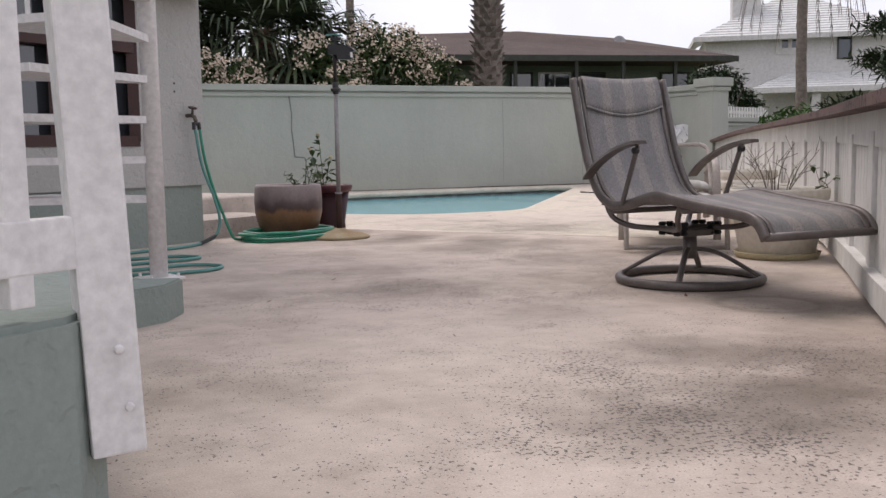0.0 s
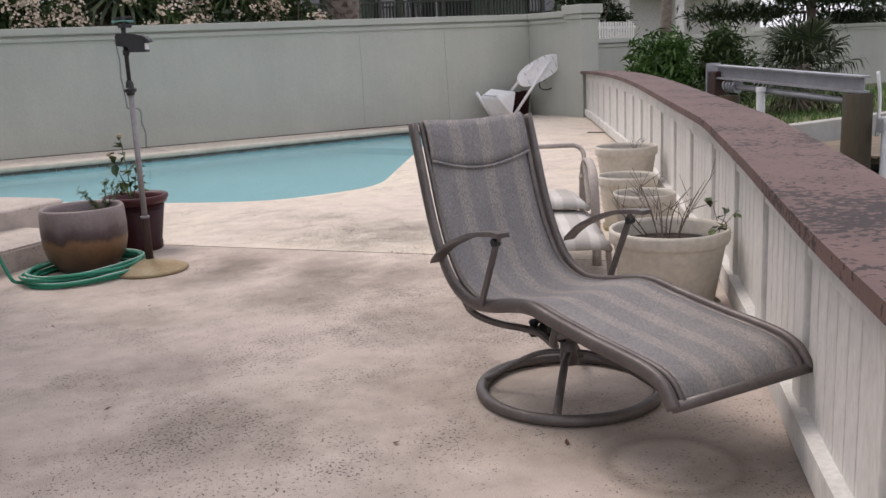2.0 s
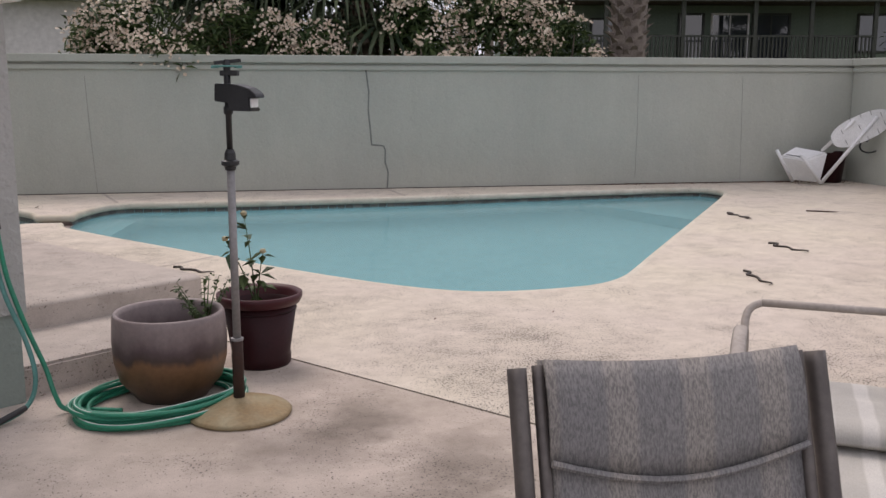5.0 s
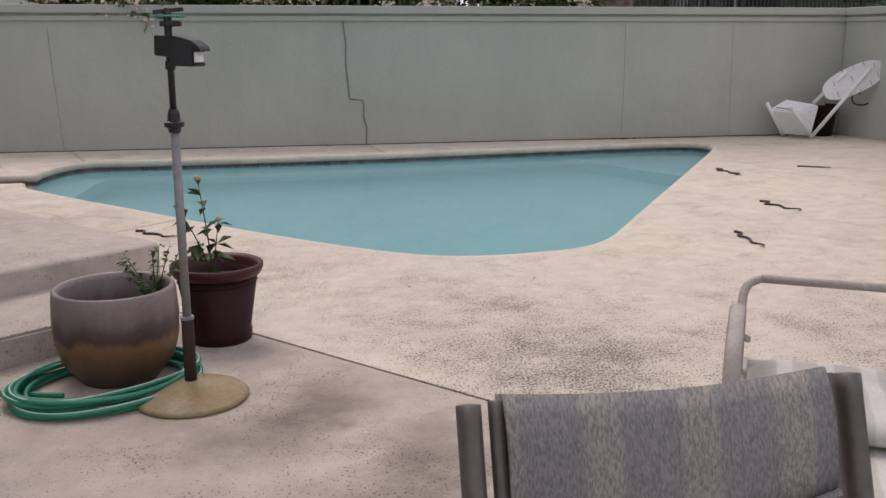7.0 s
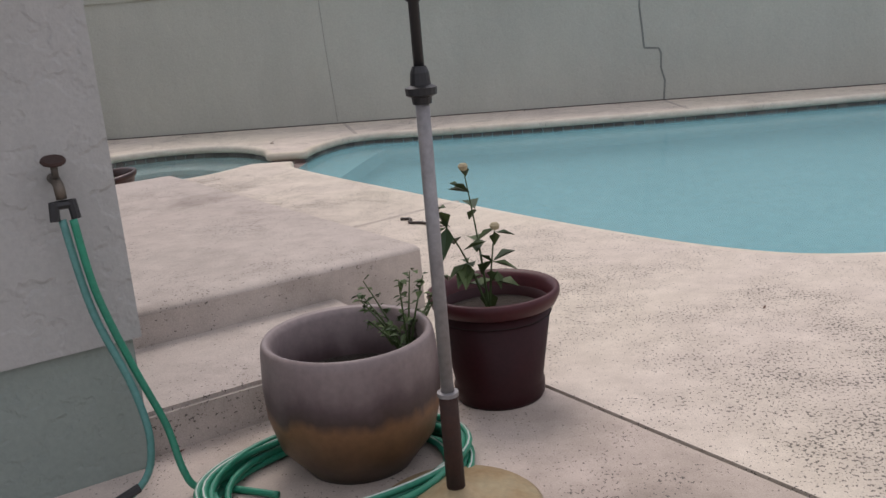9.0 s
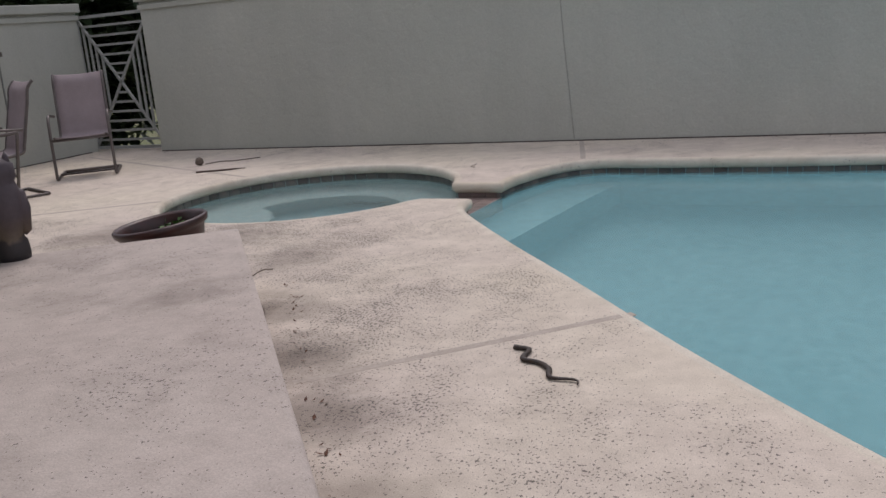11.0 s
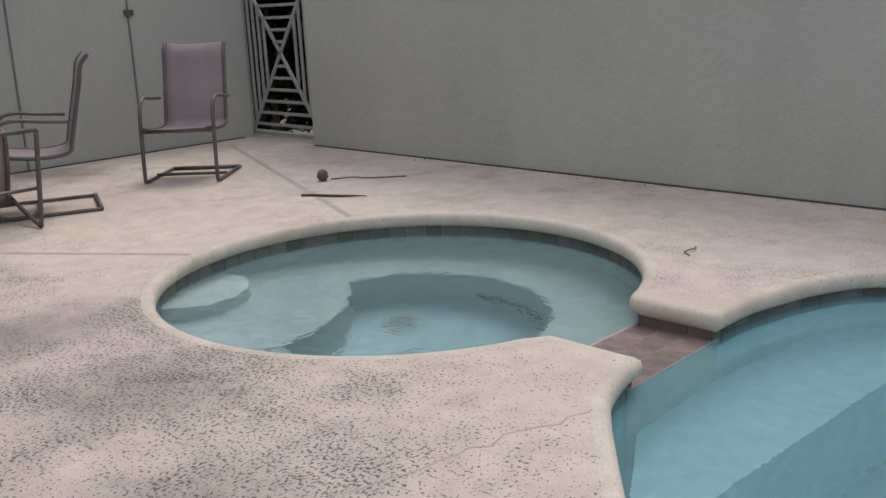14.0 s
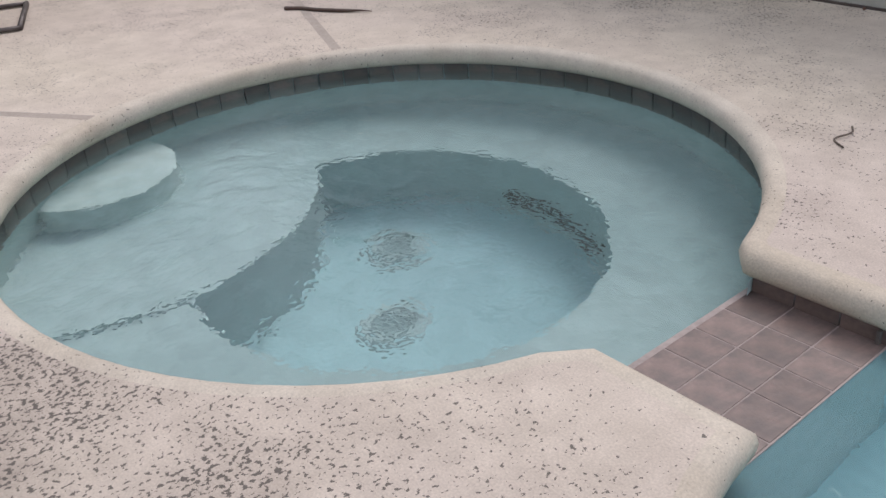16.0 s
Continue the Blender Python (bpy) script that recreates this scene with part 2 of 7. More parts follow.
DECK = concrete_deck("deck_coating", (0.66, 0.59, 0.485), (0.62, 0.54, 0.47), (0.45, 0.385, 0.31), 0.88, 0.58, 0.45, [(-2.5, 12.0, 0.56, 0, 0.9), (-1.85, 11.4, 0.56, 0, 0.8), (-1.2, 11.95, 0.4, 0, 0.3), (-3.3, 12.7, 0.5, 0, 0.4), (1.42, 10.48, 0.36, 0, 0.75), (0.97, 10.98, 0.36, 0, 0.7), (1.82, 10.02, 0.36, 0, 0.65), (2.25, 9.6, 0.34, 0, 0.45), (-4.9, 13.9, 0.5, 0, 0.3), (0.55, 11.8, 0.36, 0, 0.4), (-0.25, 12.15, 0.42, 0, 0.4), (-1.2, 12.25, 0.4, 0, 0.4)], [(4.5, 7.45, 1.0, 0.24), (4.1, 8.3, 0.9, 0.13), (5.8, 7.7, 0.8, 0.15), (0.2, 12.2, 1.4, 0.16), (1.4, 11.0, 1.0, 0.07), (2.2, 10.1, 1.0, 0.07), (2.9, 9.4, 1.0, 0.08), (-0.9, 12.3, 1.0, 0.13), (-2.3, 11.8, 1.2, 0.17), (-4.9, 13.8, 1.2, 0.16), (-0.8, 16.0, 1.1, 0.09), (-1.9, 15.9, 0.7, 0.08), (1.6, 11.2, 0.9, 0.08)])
# terrace spots: one ring and darker rounds near the lounge, rail and stand
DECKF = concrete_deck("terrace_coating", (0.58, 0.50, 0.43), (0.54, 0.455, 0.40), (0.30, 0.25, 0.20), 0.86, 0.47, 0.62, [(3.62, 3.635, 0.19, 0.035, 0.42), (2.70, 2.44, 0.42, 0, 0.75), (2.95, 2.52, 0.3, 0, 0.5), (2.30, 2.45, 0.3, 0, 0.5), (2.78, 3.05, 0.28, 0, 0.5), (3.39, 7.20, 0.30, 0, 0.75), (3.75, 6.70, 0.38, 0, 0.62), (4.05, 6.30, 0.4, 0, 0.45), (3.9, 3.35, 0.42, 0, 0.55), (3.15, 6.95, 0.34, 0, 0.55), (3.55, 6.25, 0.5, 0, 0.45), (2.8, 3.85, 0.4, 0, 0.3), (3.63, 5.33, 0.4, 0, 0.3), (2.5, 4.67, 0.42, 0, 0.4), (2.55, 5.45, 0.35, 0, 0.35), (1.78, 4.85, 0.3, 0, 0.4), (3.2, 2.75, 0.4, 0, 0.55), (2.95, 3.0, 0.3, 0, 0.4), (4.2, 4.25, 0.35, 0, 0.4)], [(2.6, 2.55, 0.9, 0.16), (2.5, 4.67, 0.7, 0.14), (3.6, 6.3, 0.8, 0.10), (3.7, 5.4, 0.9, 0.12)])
STEPM = concrete_deck("step_coating", (0.53, 0.47, 0.42), (0.50, 0.435, 0.39), (0.26, 0.225, 0.195), 0.78, 0.5, 0.55, [(1.15, 10.31, 0.36, 0, 0.75), (0.55, 10.62, 0.36, 0, 0.7), (0.72, 10.12, 0.36, 0, 0.62), (1.55, 9.9, 0.3, 0, 0.5), (0.2, 10.95, 0.3, 0, 0.6)])
COPING = concrete_deck("coping_coating", (0.68, 0.625, 0.53), (0.64, 0.575, 0.475), (0.47, 0.39, 0.28), 0.70, 0.50, 0.55, (), [(0.1, 12.65, 0.7, 0.06), (-0.7, 12.5, 0.7, 0.05)])
WALLG = stucco("wall_stucco", (0.44, 0.45, 0.40), (0.385, 0.395, 0.355), 0.35, 9.0)
HOUSEM = stucco("house_stucco", (0.43, 0.42, 0.40), (0.38, 0.38, 0.36), 0.9, 11.0)
PLINTH = stucco("plinth_stucco", (0.28, 0.32, 0.29), (0.23, 0.27, 0.25), 0.6, 14.0)
WHITE = mat("white_paint", (0.76, 0.74, 0.73), (0.70, 0.675, 0.66), 0.5, scale=3.0, fine=40, bump=0.15, vary=0.04)
FENCEW = mat("fence_paint", (0.72, 0.71, 0.68), (0.58, 0.57, 0.54), 0.6, scale=4.0, fine=50, bump=0.25, stretch=(1, 1, 0.3), vary=0.05)
CAPM = flaked("cap_paint", (0.15, 0.095, 0.085), (0.11, 0.072, 0.065), (0.022, 0.018, 0.017))
BRONZE = mat("bronze_frame", (0.15, 0.13, 0.12), (0.10, 0.085, 0.08), 0.42, metal=0.35, scale=8, bump=0.1)
SLING = sling("chaise_sling", (0.38, 0.345, 0.315), (0.29, 0.275, 0.27), (0.115, 0.112, 0.11), 0.13)
SLINGP = mat("chair_sling", (0.31, 0.255, 0.26), (0.26, 0.215, 0.22), 0.75, scale=4, fine=160, bump=0.4, dist=0.002)
CREAM = mat("cream_tube", (0.40, 0.35, 0.31), (0.32, 0.28, 0.25), 0.5, scale=9, bump=0.15)
STRIPE = sling("cushion_stripe", (0.62, 0.60, 0.56), (0.42, 0.40, 0.36), (0.5, 0.48, 0.45), 0.12)
PLANTER = mat("planter_plastic", (0.60, 0.56, 0.49), (0.50, 0.46, 0.39), 0.55, scale=3.5, fine=30, bump=0.1, vary=0.04)
SAUCER = mat("saucer_plastic", (0.42, 0.36, 0.22), (0.34, 0.28, 0.17), 0.6, scale=6, bump=0.1)
SOIL = mat("potting_soil", (0.05, 0.038, 0.028), (0.03, 0.022, 0.017), 0.95, scale=20, fine=90, bump=1.0, dist=0.02)
GLAZED = glaze("drip_glaze", [(0.0, (0.045, 0.03, 0.02)), (0.16, (0.085, 0.048, 0.026)), (0.44, (0.19, 0.095, 0.045)), (0.51, (0.055, 0.033, 0.03)), (0.6, (0.085, 0.058, 0.06)), (0.68, (0.16, 0.12, 0.12)), (0.8, (0.215, 0.17, 0.165)), (1.0, (0.24, 0.19, 0.18))], 0.45, 0.44, 0.03)
MAROON = mat("maroon_plastic", (0.035, 0.008, 0.010), (0.026, 0.008, 0.009), 0.42, scale=6, bump=0.06, spec=0.18)
MAROONR = mat("maroon_rim", (0.065, 0.008, 0.012), (0.05, 0.009, 0.012), 0.4, scale=6, bump=0.06, spec=0.35)
MAROONG = mat("maroon_glaze", (0.05, 0.014, 0.010), (0.024, 0.009, 0.008), 0.34, scale=12, bump=0.1)
HOSEG = mat("hose_green", (0.012, 0.24, 0.14), (0.02, 0.19, 0.12), 0.4, scale=7, bump=0.06)
HOSEA = mat("hose_faded", (0.10, 0.28, 0.25), (0.07, 0.22, 0.20), 0.45, scale=7, bump=0.06)
HOSEW = mat("hose_stripe", (0.55, 0.62, 0.55), (0.45, 0.52, 0.46), 0.5)
BLACKP = mat("black_plastic", (0.013, 0.013, 0.014), (0.02, 0.02, 0.022), 0.4, scale=10, bump=0.08)
GREYPIPE = mat("grey_pipe", (0.30, 0.29, 0.29), (0.22, 0.21, 0.21), 0.5, metal=0.3, scale=9, bump=0.1)
RUSTP = mat("dark_rusted_pipe", (0.028, 0.016, 0.014), (0.055, 0.024, 0.016), 0.7, scale=14, bump=0.3)
STANDM = mat("stand_base_paint", (0.33, 0.28, 0.17), (0.27, 0.17, 0.075), 0.6, scale=5.5, fine=60, bump=0.3)
BRASS = mat("weathered_brass", (0.16, 0.13, 0.10), (0.09, 0.08, 0.07), 0.5, metal=0.6, scale=20)
RESIN = mat("white_resin", (0.80, 0.80, 0.80), (0.72, 0.72, 0.72), 0.4, scale=5, bump=0.05)
RUBBER = mat("black_rubber", (0.02, 0.016, 0.014), (0.05, 0.03, 0.02), 0.55, scale=40, bump=0.3)
BROWNRUB = mat("brown_rubber", (0.06, 0.04, 0.032), (0.10, 0.06, 0.045), 0.6, scale=40, bump=0.3)
OWLM = glaze("owl_paint", [(0.0, (0.02, 0.018, 0.02)), (0.2, (0.03, 0.022, 0.02)), (0.24, (0.12, 0.085, 0.055)), (0.45, (0.075, 0.055, 0.06)), (1.0, (0.06, 0.047, 0.055))], 0.6, 0.42, 0.03)
GATEM = mat("gate_iron", (0.33, 0.345, 0.33), (0.26, 0.27, 0.26), 0.6, scale=6, bump=0.2)
PLASTER = mat("pool_plaster", (0.33, 0.56, 0.61), (0.29, 0.51, 0.56), 0.8, scale=1.2, fine=15, bump=0.1)
SPAFLOOR = mat("spa_floor_plaster", (0.36, 0.56, 0.59), (0.32, 0.51, 0.545), 0.8, scale=1.6, fine=12, bump=0.1)
STEPP = mat("spa_step_plaster", (0.52, 0.64, 0.63), (0.46, 0.58, 0.57), 0.8, scale=2.0, fine=14, bump=0.15)
SPAPLASTER = mat("spa_plaster", (0.39, 0.51, 0.51), (0.33, 0.45, 0.455), 0.8, scale=1.6, fine=12, bump=0.1)
TILEM = mat("waterline_tile", (0.19, 0.15, 0.13), (0.105, 0.11, 0.105), 0.35, scale=16, fine=60, bump=0.2, vary=0.32)
WEIRT = mat("weir_tile", (0.25, 0.18, 0.155), (0.12, 0.098, 0.09), 0.35, scale=17, fine=50, bump=0.25, vary=0.22)
GROUTL = mat("pale_grout", (0.42, 0.36, 0.33), (0.34, 0.29, 0.27), 0.9)
GROUT = mat("grout", (0.40, 0.36, 0.33), (0.3, 0.27, 0.25), 0.9)
JOINTF = mat("joint_filler", (0.46, 0.40, 0.345), (0.38, 0.33, 0.28), 0.9, scale=8)
DARKJ = mat("open_joint", (0.10, 0.085, 0.075), (0.06, 0.05, 0.045), 0.95, scale=10)
SEAMM = mat("filled_seam", (0.33, 0.34, 0.305), (0.29, 0.30, 0.27), 0.9, scale=10)
CRACKM = mat("crack_patch", (0.20, 0.215, 0.20), (0.15, 0.16, 0.15), 0.9, scale=10)
POOLW = water_material("pool_water", (0.82, 0.94, 0.95), (0.19, 0.40, 0.43), 0.44)
SPAW = water_material("spa_water", (0.84, 0.95, 0.95), (0.23, 0.36, 0.355), 0.14, 0.42)
CANALW = water_material("canal_water", (0.2, 0.3, 0.28), (0.05, 0.065, 0.055), 0.8)
GRASS = mat("grass_ground", (0.10, 0.13, 0.045), (0.15, 0.14, 0.07), 0.95, scale=1.5, fine=25, bump=0.8, dist=0.03)
SEAW = stucco("seawall_concrete", (0.42, 0.41, 0.38), (0.33, 0.32, 0.29), 0.5, 6.0)
DOCKW = mat("dock_wood", (0.20, 0.155, 0.11), (0.13, 0.10, 0.07), 0.8, scale=3, fine=40, bump=0.4, stretch=(0.3, 1, 1), vary=0.2)
PILEW = mat("creosote_pile", (0.045, 0.055, 0.042), (0.075, 0.04, 0.025), 0.85, scale=2.5, fine=30, bump=0.6, stretch=(1, 1, 0.15), spec=0.1)
ALU = mat("galvanised_beam", (0.36, 0.36, 0.38), (0.28, 0.28, 0.30), 0.45, metal=0.5, scale=5)
LEAF = leafy("leaf_green", (0.03, 0.06, 0.022), (0.09, 0.13, 0.045))
LEAFD = leafy("leaf_dark", (0.012, 0.028, 0.012), (0.04, 0.065, 0.028))
LEAFB = leafy("leaf_bright", (0.04, 0.10, 0.02), (0.10, 0.19, 0.05))
PALML = leafy("palm_frond", (0.018, 0.032, 0.016), (0.07, 0.09, 0.045))
PALMD = leafy("palm_dead_frond", (0.13, 0.10, 0.065), (0.26, 0.21, 0.15))
GREYD = leafy("palm_grey_frond", (0.18, 0.165, 0.155), (0.30, 0.27, 0.25))
REDL = leafy("red_leaf", (0.16, 0.02, 0.03), (0.28, 0.05, 0.05))
BLOSSOM = leafy("blossom", (0.52, 0.40, 0.30), (0.70, 0.61, 0.50))
TWIG = mat("twig_bark", (0.16, 0.125, 0.10), (0.10, 0.08, 0.065), 0.85, scale=20)
TRUNK = mat("palm_trunk", (0.24, 0.20, 0.17), (0.13, 0.105, 0.09), 0.9, scale=7, fine=35, bump=0.8, dist=0.02)
TRUNKB = mat("red_trunk", (0.17, 0.10, 0.075), (0.10, 0.06, 0.045), 0.9, scale=7, fine=35, bump=0.8, dist=0.02)
ROOFB = mat("brown_shingle", (0.085, 0.058, 0.048), (0.065, 0.045, 0.04), 0.9, scale=0.9, fine=9, bump=0.6, dist=0.03)
SIDEG = mat("green_siding", (0.155, 0.195, 0.15), (0.13, 0.165, 0.13), 0.8, scale=0.8, fine=12, bump=0.2)
TRIMG = mat("dark_green_trim", (0.045, 0.05, 0.04), (0.035, 0.038, 0.032), 0.7)
FARWHITE = mat("white_plaster_far", (0.62, 0.60, 0.585), (0.55, 0.535, 0.52), 0.85, scale=0.5, fine=6)
TILEW = mat("white_roof_tile", (0.68, 0.68, 0.67), (0.55, 0.55, 0.54), 0.7, scale=2, fine=9)
GREYR = mat("grey_roof", (0.34, 0.33, 0.33), (0.27, 0.265, 0.265), 0.85, scale=1, fine=8)
PANE = glass_material("window_glass", (0.035, 0.04, 0.045))
REDFR = mat("red_brown_frame", (0.055, 0.018, 0.016), (0.04, 0.015, 0.013), 0.5)
LITTER = mat("dry_leaf", (0.09, 0.035, 0.025), (0.14, 0.075, 0.045), 0.9)


# ---- mesh helpers ----
I4 = Matrix.Identity(4)


def tf(x=0, y=0, z=0, rz=0, rx=0, ry=0):
    return pose(x, y, z, rx, ry, rz)


def mesh_of(name, bm, material, smooth=False):
    me = bpy.data.meshes.new(name)
    bm.to_mesh(me)
    bm.free()
    for m in material if isinstance(material, (list, tuple)) else [material]:
        me.materials.append(m)
    if smooth:
        me.shade_smooth()
    return me


def part(name, bm, material, parent=None, label="", smooth=False):
    ob = new(name, mesh_of(name, bm, material, smooth))
    if parent:
        ob.parent = parent
    if label:
        ob["label"] = label
    return ob


def thing(name, m, label, category, group="", kind=""):
    ob = new(name)
    ob.matrix_world = m
    return tagged(ob, label, category, group, kind)


def solid(name, bm, material, label, category, kind="", m=None, smooth=False, group=""):
    ob = part(name, bm, material, None, "", smooth)
    if m is not None:
        ob.matrix_world = m
    return tagged(ob, label, category, group, kind)


def B():
    return bmesh.new()


def box(bm, sx, sy, sz, m=I4, bevel=0.0):
    """A box of that size, standing on the origin of m."""
    r = bmesh.ops.create_cube(bm, size=1.0, matrix=m @ Matrix.Translation((0, 0, sz / 2)) @ Matrix.Diagonal((sx, sy, sz, 1)))
    if bevel:
        es = list({e for v in r["verts"] for e in v.link_edges})
        bmesh.ops.bevel(bm, geom=es, offset=bevel, segments=2, affect="EDGES", profile=0.6)
    return bm


def beam(bm, a, b, w, h, bevel=0.0):
    """A straight bar of section w x h from a to b."""
    a, b = Vector(a), Vector(b)
    q = (b - a).to_track_quat("X", "Z").to_matrix().to_4x4()
    m = Matrix.Translation((a + b) / 2) @ q
    return box(bm, (b - a).length, w, h, m @ Matrix.Translation((0, 0, -h / 2)), bevel)


def ring_sweep(bm, rings, closed, caps):
    vs = [[bm.verts.new(p) for p in r] for r in rings]
    k = len(vs)
    n = len(vs[0])
    for i in range(k if closed else k - 1):
        a, b = vs[i], vs[(i + 1) % k]
        for j in range(n):
            bm.faces.new((a[j], a[(j + 1) % n], b[(j + 1) % n], b[j]))
    if caps and not closed:
        bm.faces.new(vs[0][::-1])
        bm.faces.new(vs[-1])


def smoothed(pts, steps=6, closed=False):
    """A Catmull-Rom curve through the points."""
    p = [Vector(v) for v in pts]
    n = len(p)
    out = []
    for i in range(n if closed else n - 1):
        a, b, c, d = (p[(i + k) % n] if closed else p[min(max(i + k, 0), n - 1)] for k in (-1, 0, 1, 2))
        for s in range(steps):
            t = s / steps
            out.append(0.5 * ((2 * b) + (c - a) * t + (2 * a - 5 * b + 4 * c - d) * t * t + (3 * b - a - 3 * c + d) * t ** 3))
    if not closed:
        out.append(p[-1])
    return out


def tube(bm, pts, r, n=8, closed=False, flat=1.0):
    """A round bar along the points; r may be a list, one for each point."""
    pts = [Vector(p) for p in pts]
    k = len(pts)
    rings = []
    side = None
    for i, p in enumerate(pts):
        a = pts[(i - 1) % k] if closed or i else p
        b = pts[(i + 1) % k] if closed or i < k - 1 else p
        t = (b - a).normalized()
        if side is None:
            side = t.cross(Vector((0, 0, 1)))
            if side.length < 0.1:
                side = t.cross(Vector((1, 0, 0)))
        side = (side - t * side.dot(t)).normalized()
        up = side.cross(t)
        rad = r[i] if isinstance(r, (list, tuple)) else r
        rings.append([p + side * math.cos(2 * math.pi * j / n) * rad + up * math.sin(2 * math.pi * j / n) * rad * flat for j in range(n)])
    ring_sweep(bm, rings, closed, True)
    return bm


def lathe(bm, profile, n=32, m=I4):
    """Turns a profile of (radius, height) round the z axis; a radius of 0 closes it."""
    rows = []
    for r, z in profile:
        if r < 1e-5:
            rows.append([bm.verts.new(m @ Vector((0, 0, z)))])
        else:
            rows.append([bm.verts.new(m @ Vector((r * math.cos(2 * math.pi * j / n), r * math.sin(2 * math.pi * j / n), z))) for j in range(n)])
    for a, b in zip(rows, rows[1:]):
        for j in range(n):
            k = (j + 1) % n
            if len(a) == 1 and len(b) > 1:
                bm.faces.new((a[0], b[k], b[j]))
            elif len(b) == 1 and len(a) > 1:
                bm.faces.new((a[j], a[k], b[0]))
            elif len(a) > 1:
                bm.faces.new((a[j], a[k], b[k], b[j]))
    return bm


def prism(bm, poly, z0, z1):
    """An upright solid over a polygon that runs anticlockwise."""
    lo = [bm.verts.new((x, y, z0)) for x, y in poly]
    hi = [bm.verts.new((x, y, z1)) for x, y in poly]
    n = len(poly)
    for i in range(n):
        j = (i + 1) % n
        bm.faces.new((lo[i], lo[j], hi[j], hi[i]))
    bm.faces.new(hi)
    bm.faces.new(lo[::-1])
    return bm


def sheet(bm, outer, holes, z):
    """A flat sheet with holes."""
    edges = []
    for loop in [outer] + holes:
        vs = [bm.verts.new((p[0], p[1], z)) for p in loop]
        edges += [bm.edges.new((vs[i], vs[(i + 1) % len(vs)])) for i in range(len(vs))]
    bmesh.ops.triangle_fill(bm, use_beauty=True, use_dissolve=False, edges=edges)
    bmesh.ops.recalc_face_normals(bm, faces=bm.faces)
    for f in bm.faces:
        if f.normal.z < 0:
            f.normal_flip()
    return bm


def offset(poly, d):
    """A closed anticlockwise line moved outwards by d."""
    n = len(poly)
    out = []
    for i in range(n):
        a, b, c = (Vector((poly[k % n][0], poly[k % n][1])) for k in (i - 1, i, i + 1))
        t1, t2 = (b - a).normalized(), (c - b).normalized()
        n1, n2 = Vector((t1.y, -t1.x)), Vector((t2.y, -t2.x))
        h = (n1 + n2).normalized()
        k = d / max(0.45, h.dot(n1))
        out.append((b.x + h.x * k, b.y + h.y * k))
    return out


def edge_profile(bm, poly, profile):
    """Sweeps a profile of (outward offset, z) along a closed line."""
    loops = [[bm.verts.new((x, y, z)) for x, y in offset(poly, d)] for d, z in profile]
    n = len(poly)
    for a, b in zip(loops, loops[1:]):
        for i in range(n):
            j = (i + 1) % n
            bm.faces.new((a[i], b[i], b[j], a[j]))
    bmesh.ops.recalc_face_normals(bm, faces=bm.faces)
    return bm


def strip(bm, pts, w, z, h):
    """A low flat band along a line on the ground."""
    for a, b in zip(pts, pts[1:]):
        beam(bm, (a[0], a[1], z + h / 2), (b[0], b[1], z + h / 2), w, h)
    return bm


def rounded(poly, steps=5):
    return [(v.x, v.y) for v in smoothed([(x, y, 0) for x, y in poly], steps, True)]


def leaves(bm, spots, size, wide, rng, droop=0.2, fold=0.25):
    """Many single pointed leaves, two folded faces each."""
    for c in spots:
        d = Vector((rng.gauss(0, 1), rng.gauss(0, 1), rng.gauss(0.2, 0.7))).normalized()
        s = size * rng.uniform(0.6, 1.25)
        side = d.cross(Vector((0, 0, 1)))
        side = (side if side.length > 0.1 else Vector((1, 0, 0))).normalized()
        up = side.cross(d)
        c = Vector(c)
        mid = c + d * s * 0.5 + up * s * 0.06
        tip = c + d * s - Vector((0, 0, s * droop))
        a, b, l, r = (bm.verts.new(v) for v in (c, tip, mid + side * s * wide - up * s * fold * wide, mid - side * s * wide - up * s * fold * wide))
        bm.faces.new((a, l, b))
        bm.faces.new((a, b, r))
    return bm


def blob_spots(rng, centre, size, n, shell=0.45):
    """Points in the outer part of a lumpy crown made of lobes."""
    lobes = []
    for _ in range(9):
        v = Vector((rng.gauss(0, 1), rng.gauss(0, 1), rng.gauss(0, 1))).normalized()
        lobes.append((Vector((v.x * 0.55, v.y * 0.55, v.z * 0.5)), rng.uniform(0.35, 0.62)))
    out = []
    while len(out) < n:
        o, r = rng.choice(lobes)
        v = Vector((rng.gauss(0, 1), rng.gauss(0, 1), rng.gauss(0, 1))).normalized() * r * rng.uniform(shell, 1.0)
        p = o + v
        out.append((centre[0] + p.x * size[0], centre[1] + p.y * size[1], centre[2] + p.z * size[2]))
    return out


# ---- plan ----
U = Vector((0.79, 0.613))
V = Vector((-0.613, 0.79))
POOL = rounded([(0.87, 13.40), (0.93, 13.16), (1.07, 12.93), (1.60, 12.29), (2.14, 11.68), (2.77, 10.95), (3.32, 10.36), (3.72, 9.97), (4.02, 9.73), (4.30, 9.58), (4.62, 9.53), (5.00, 9.57), (5.28, 9.66), (5.52, 9.86), (5.76, 10.19), (6.15, 10.78), (7.35, 12.57), (8.30, 13.99), (8.72, 14.64), (8.88, 15.02), (8.80, 15.34), (8.45, 15.43), (7.9, 15.39), (6.35, 15.23), (4.62, 15.03), (2.85, 14.93), (1.80, 14.92), (1.36, 14.94), (1.12, 14.83), (0.99, 14.62), (0.92, 14.4), (0.87, 14.15), (0.87, 13.67)], 3)
SPA_C, SPA_R = (-0.625, 13.696), 1.123
SPA_N = 72
WATER_Z = -0.113


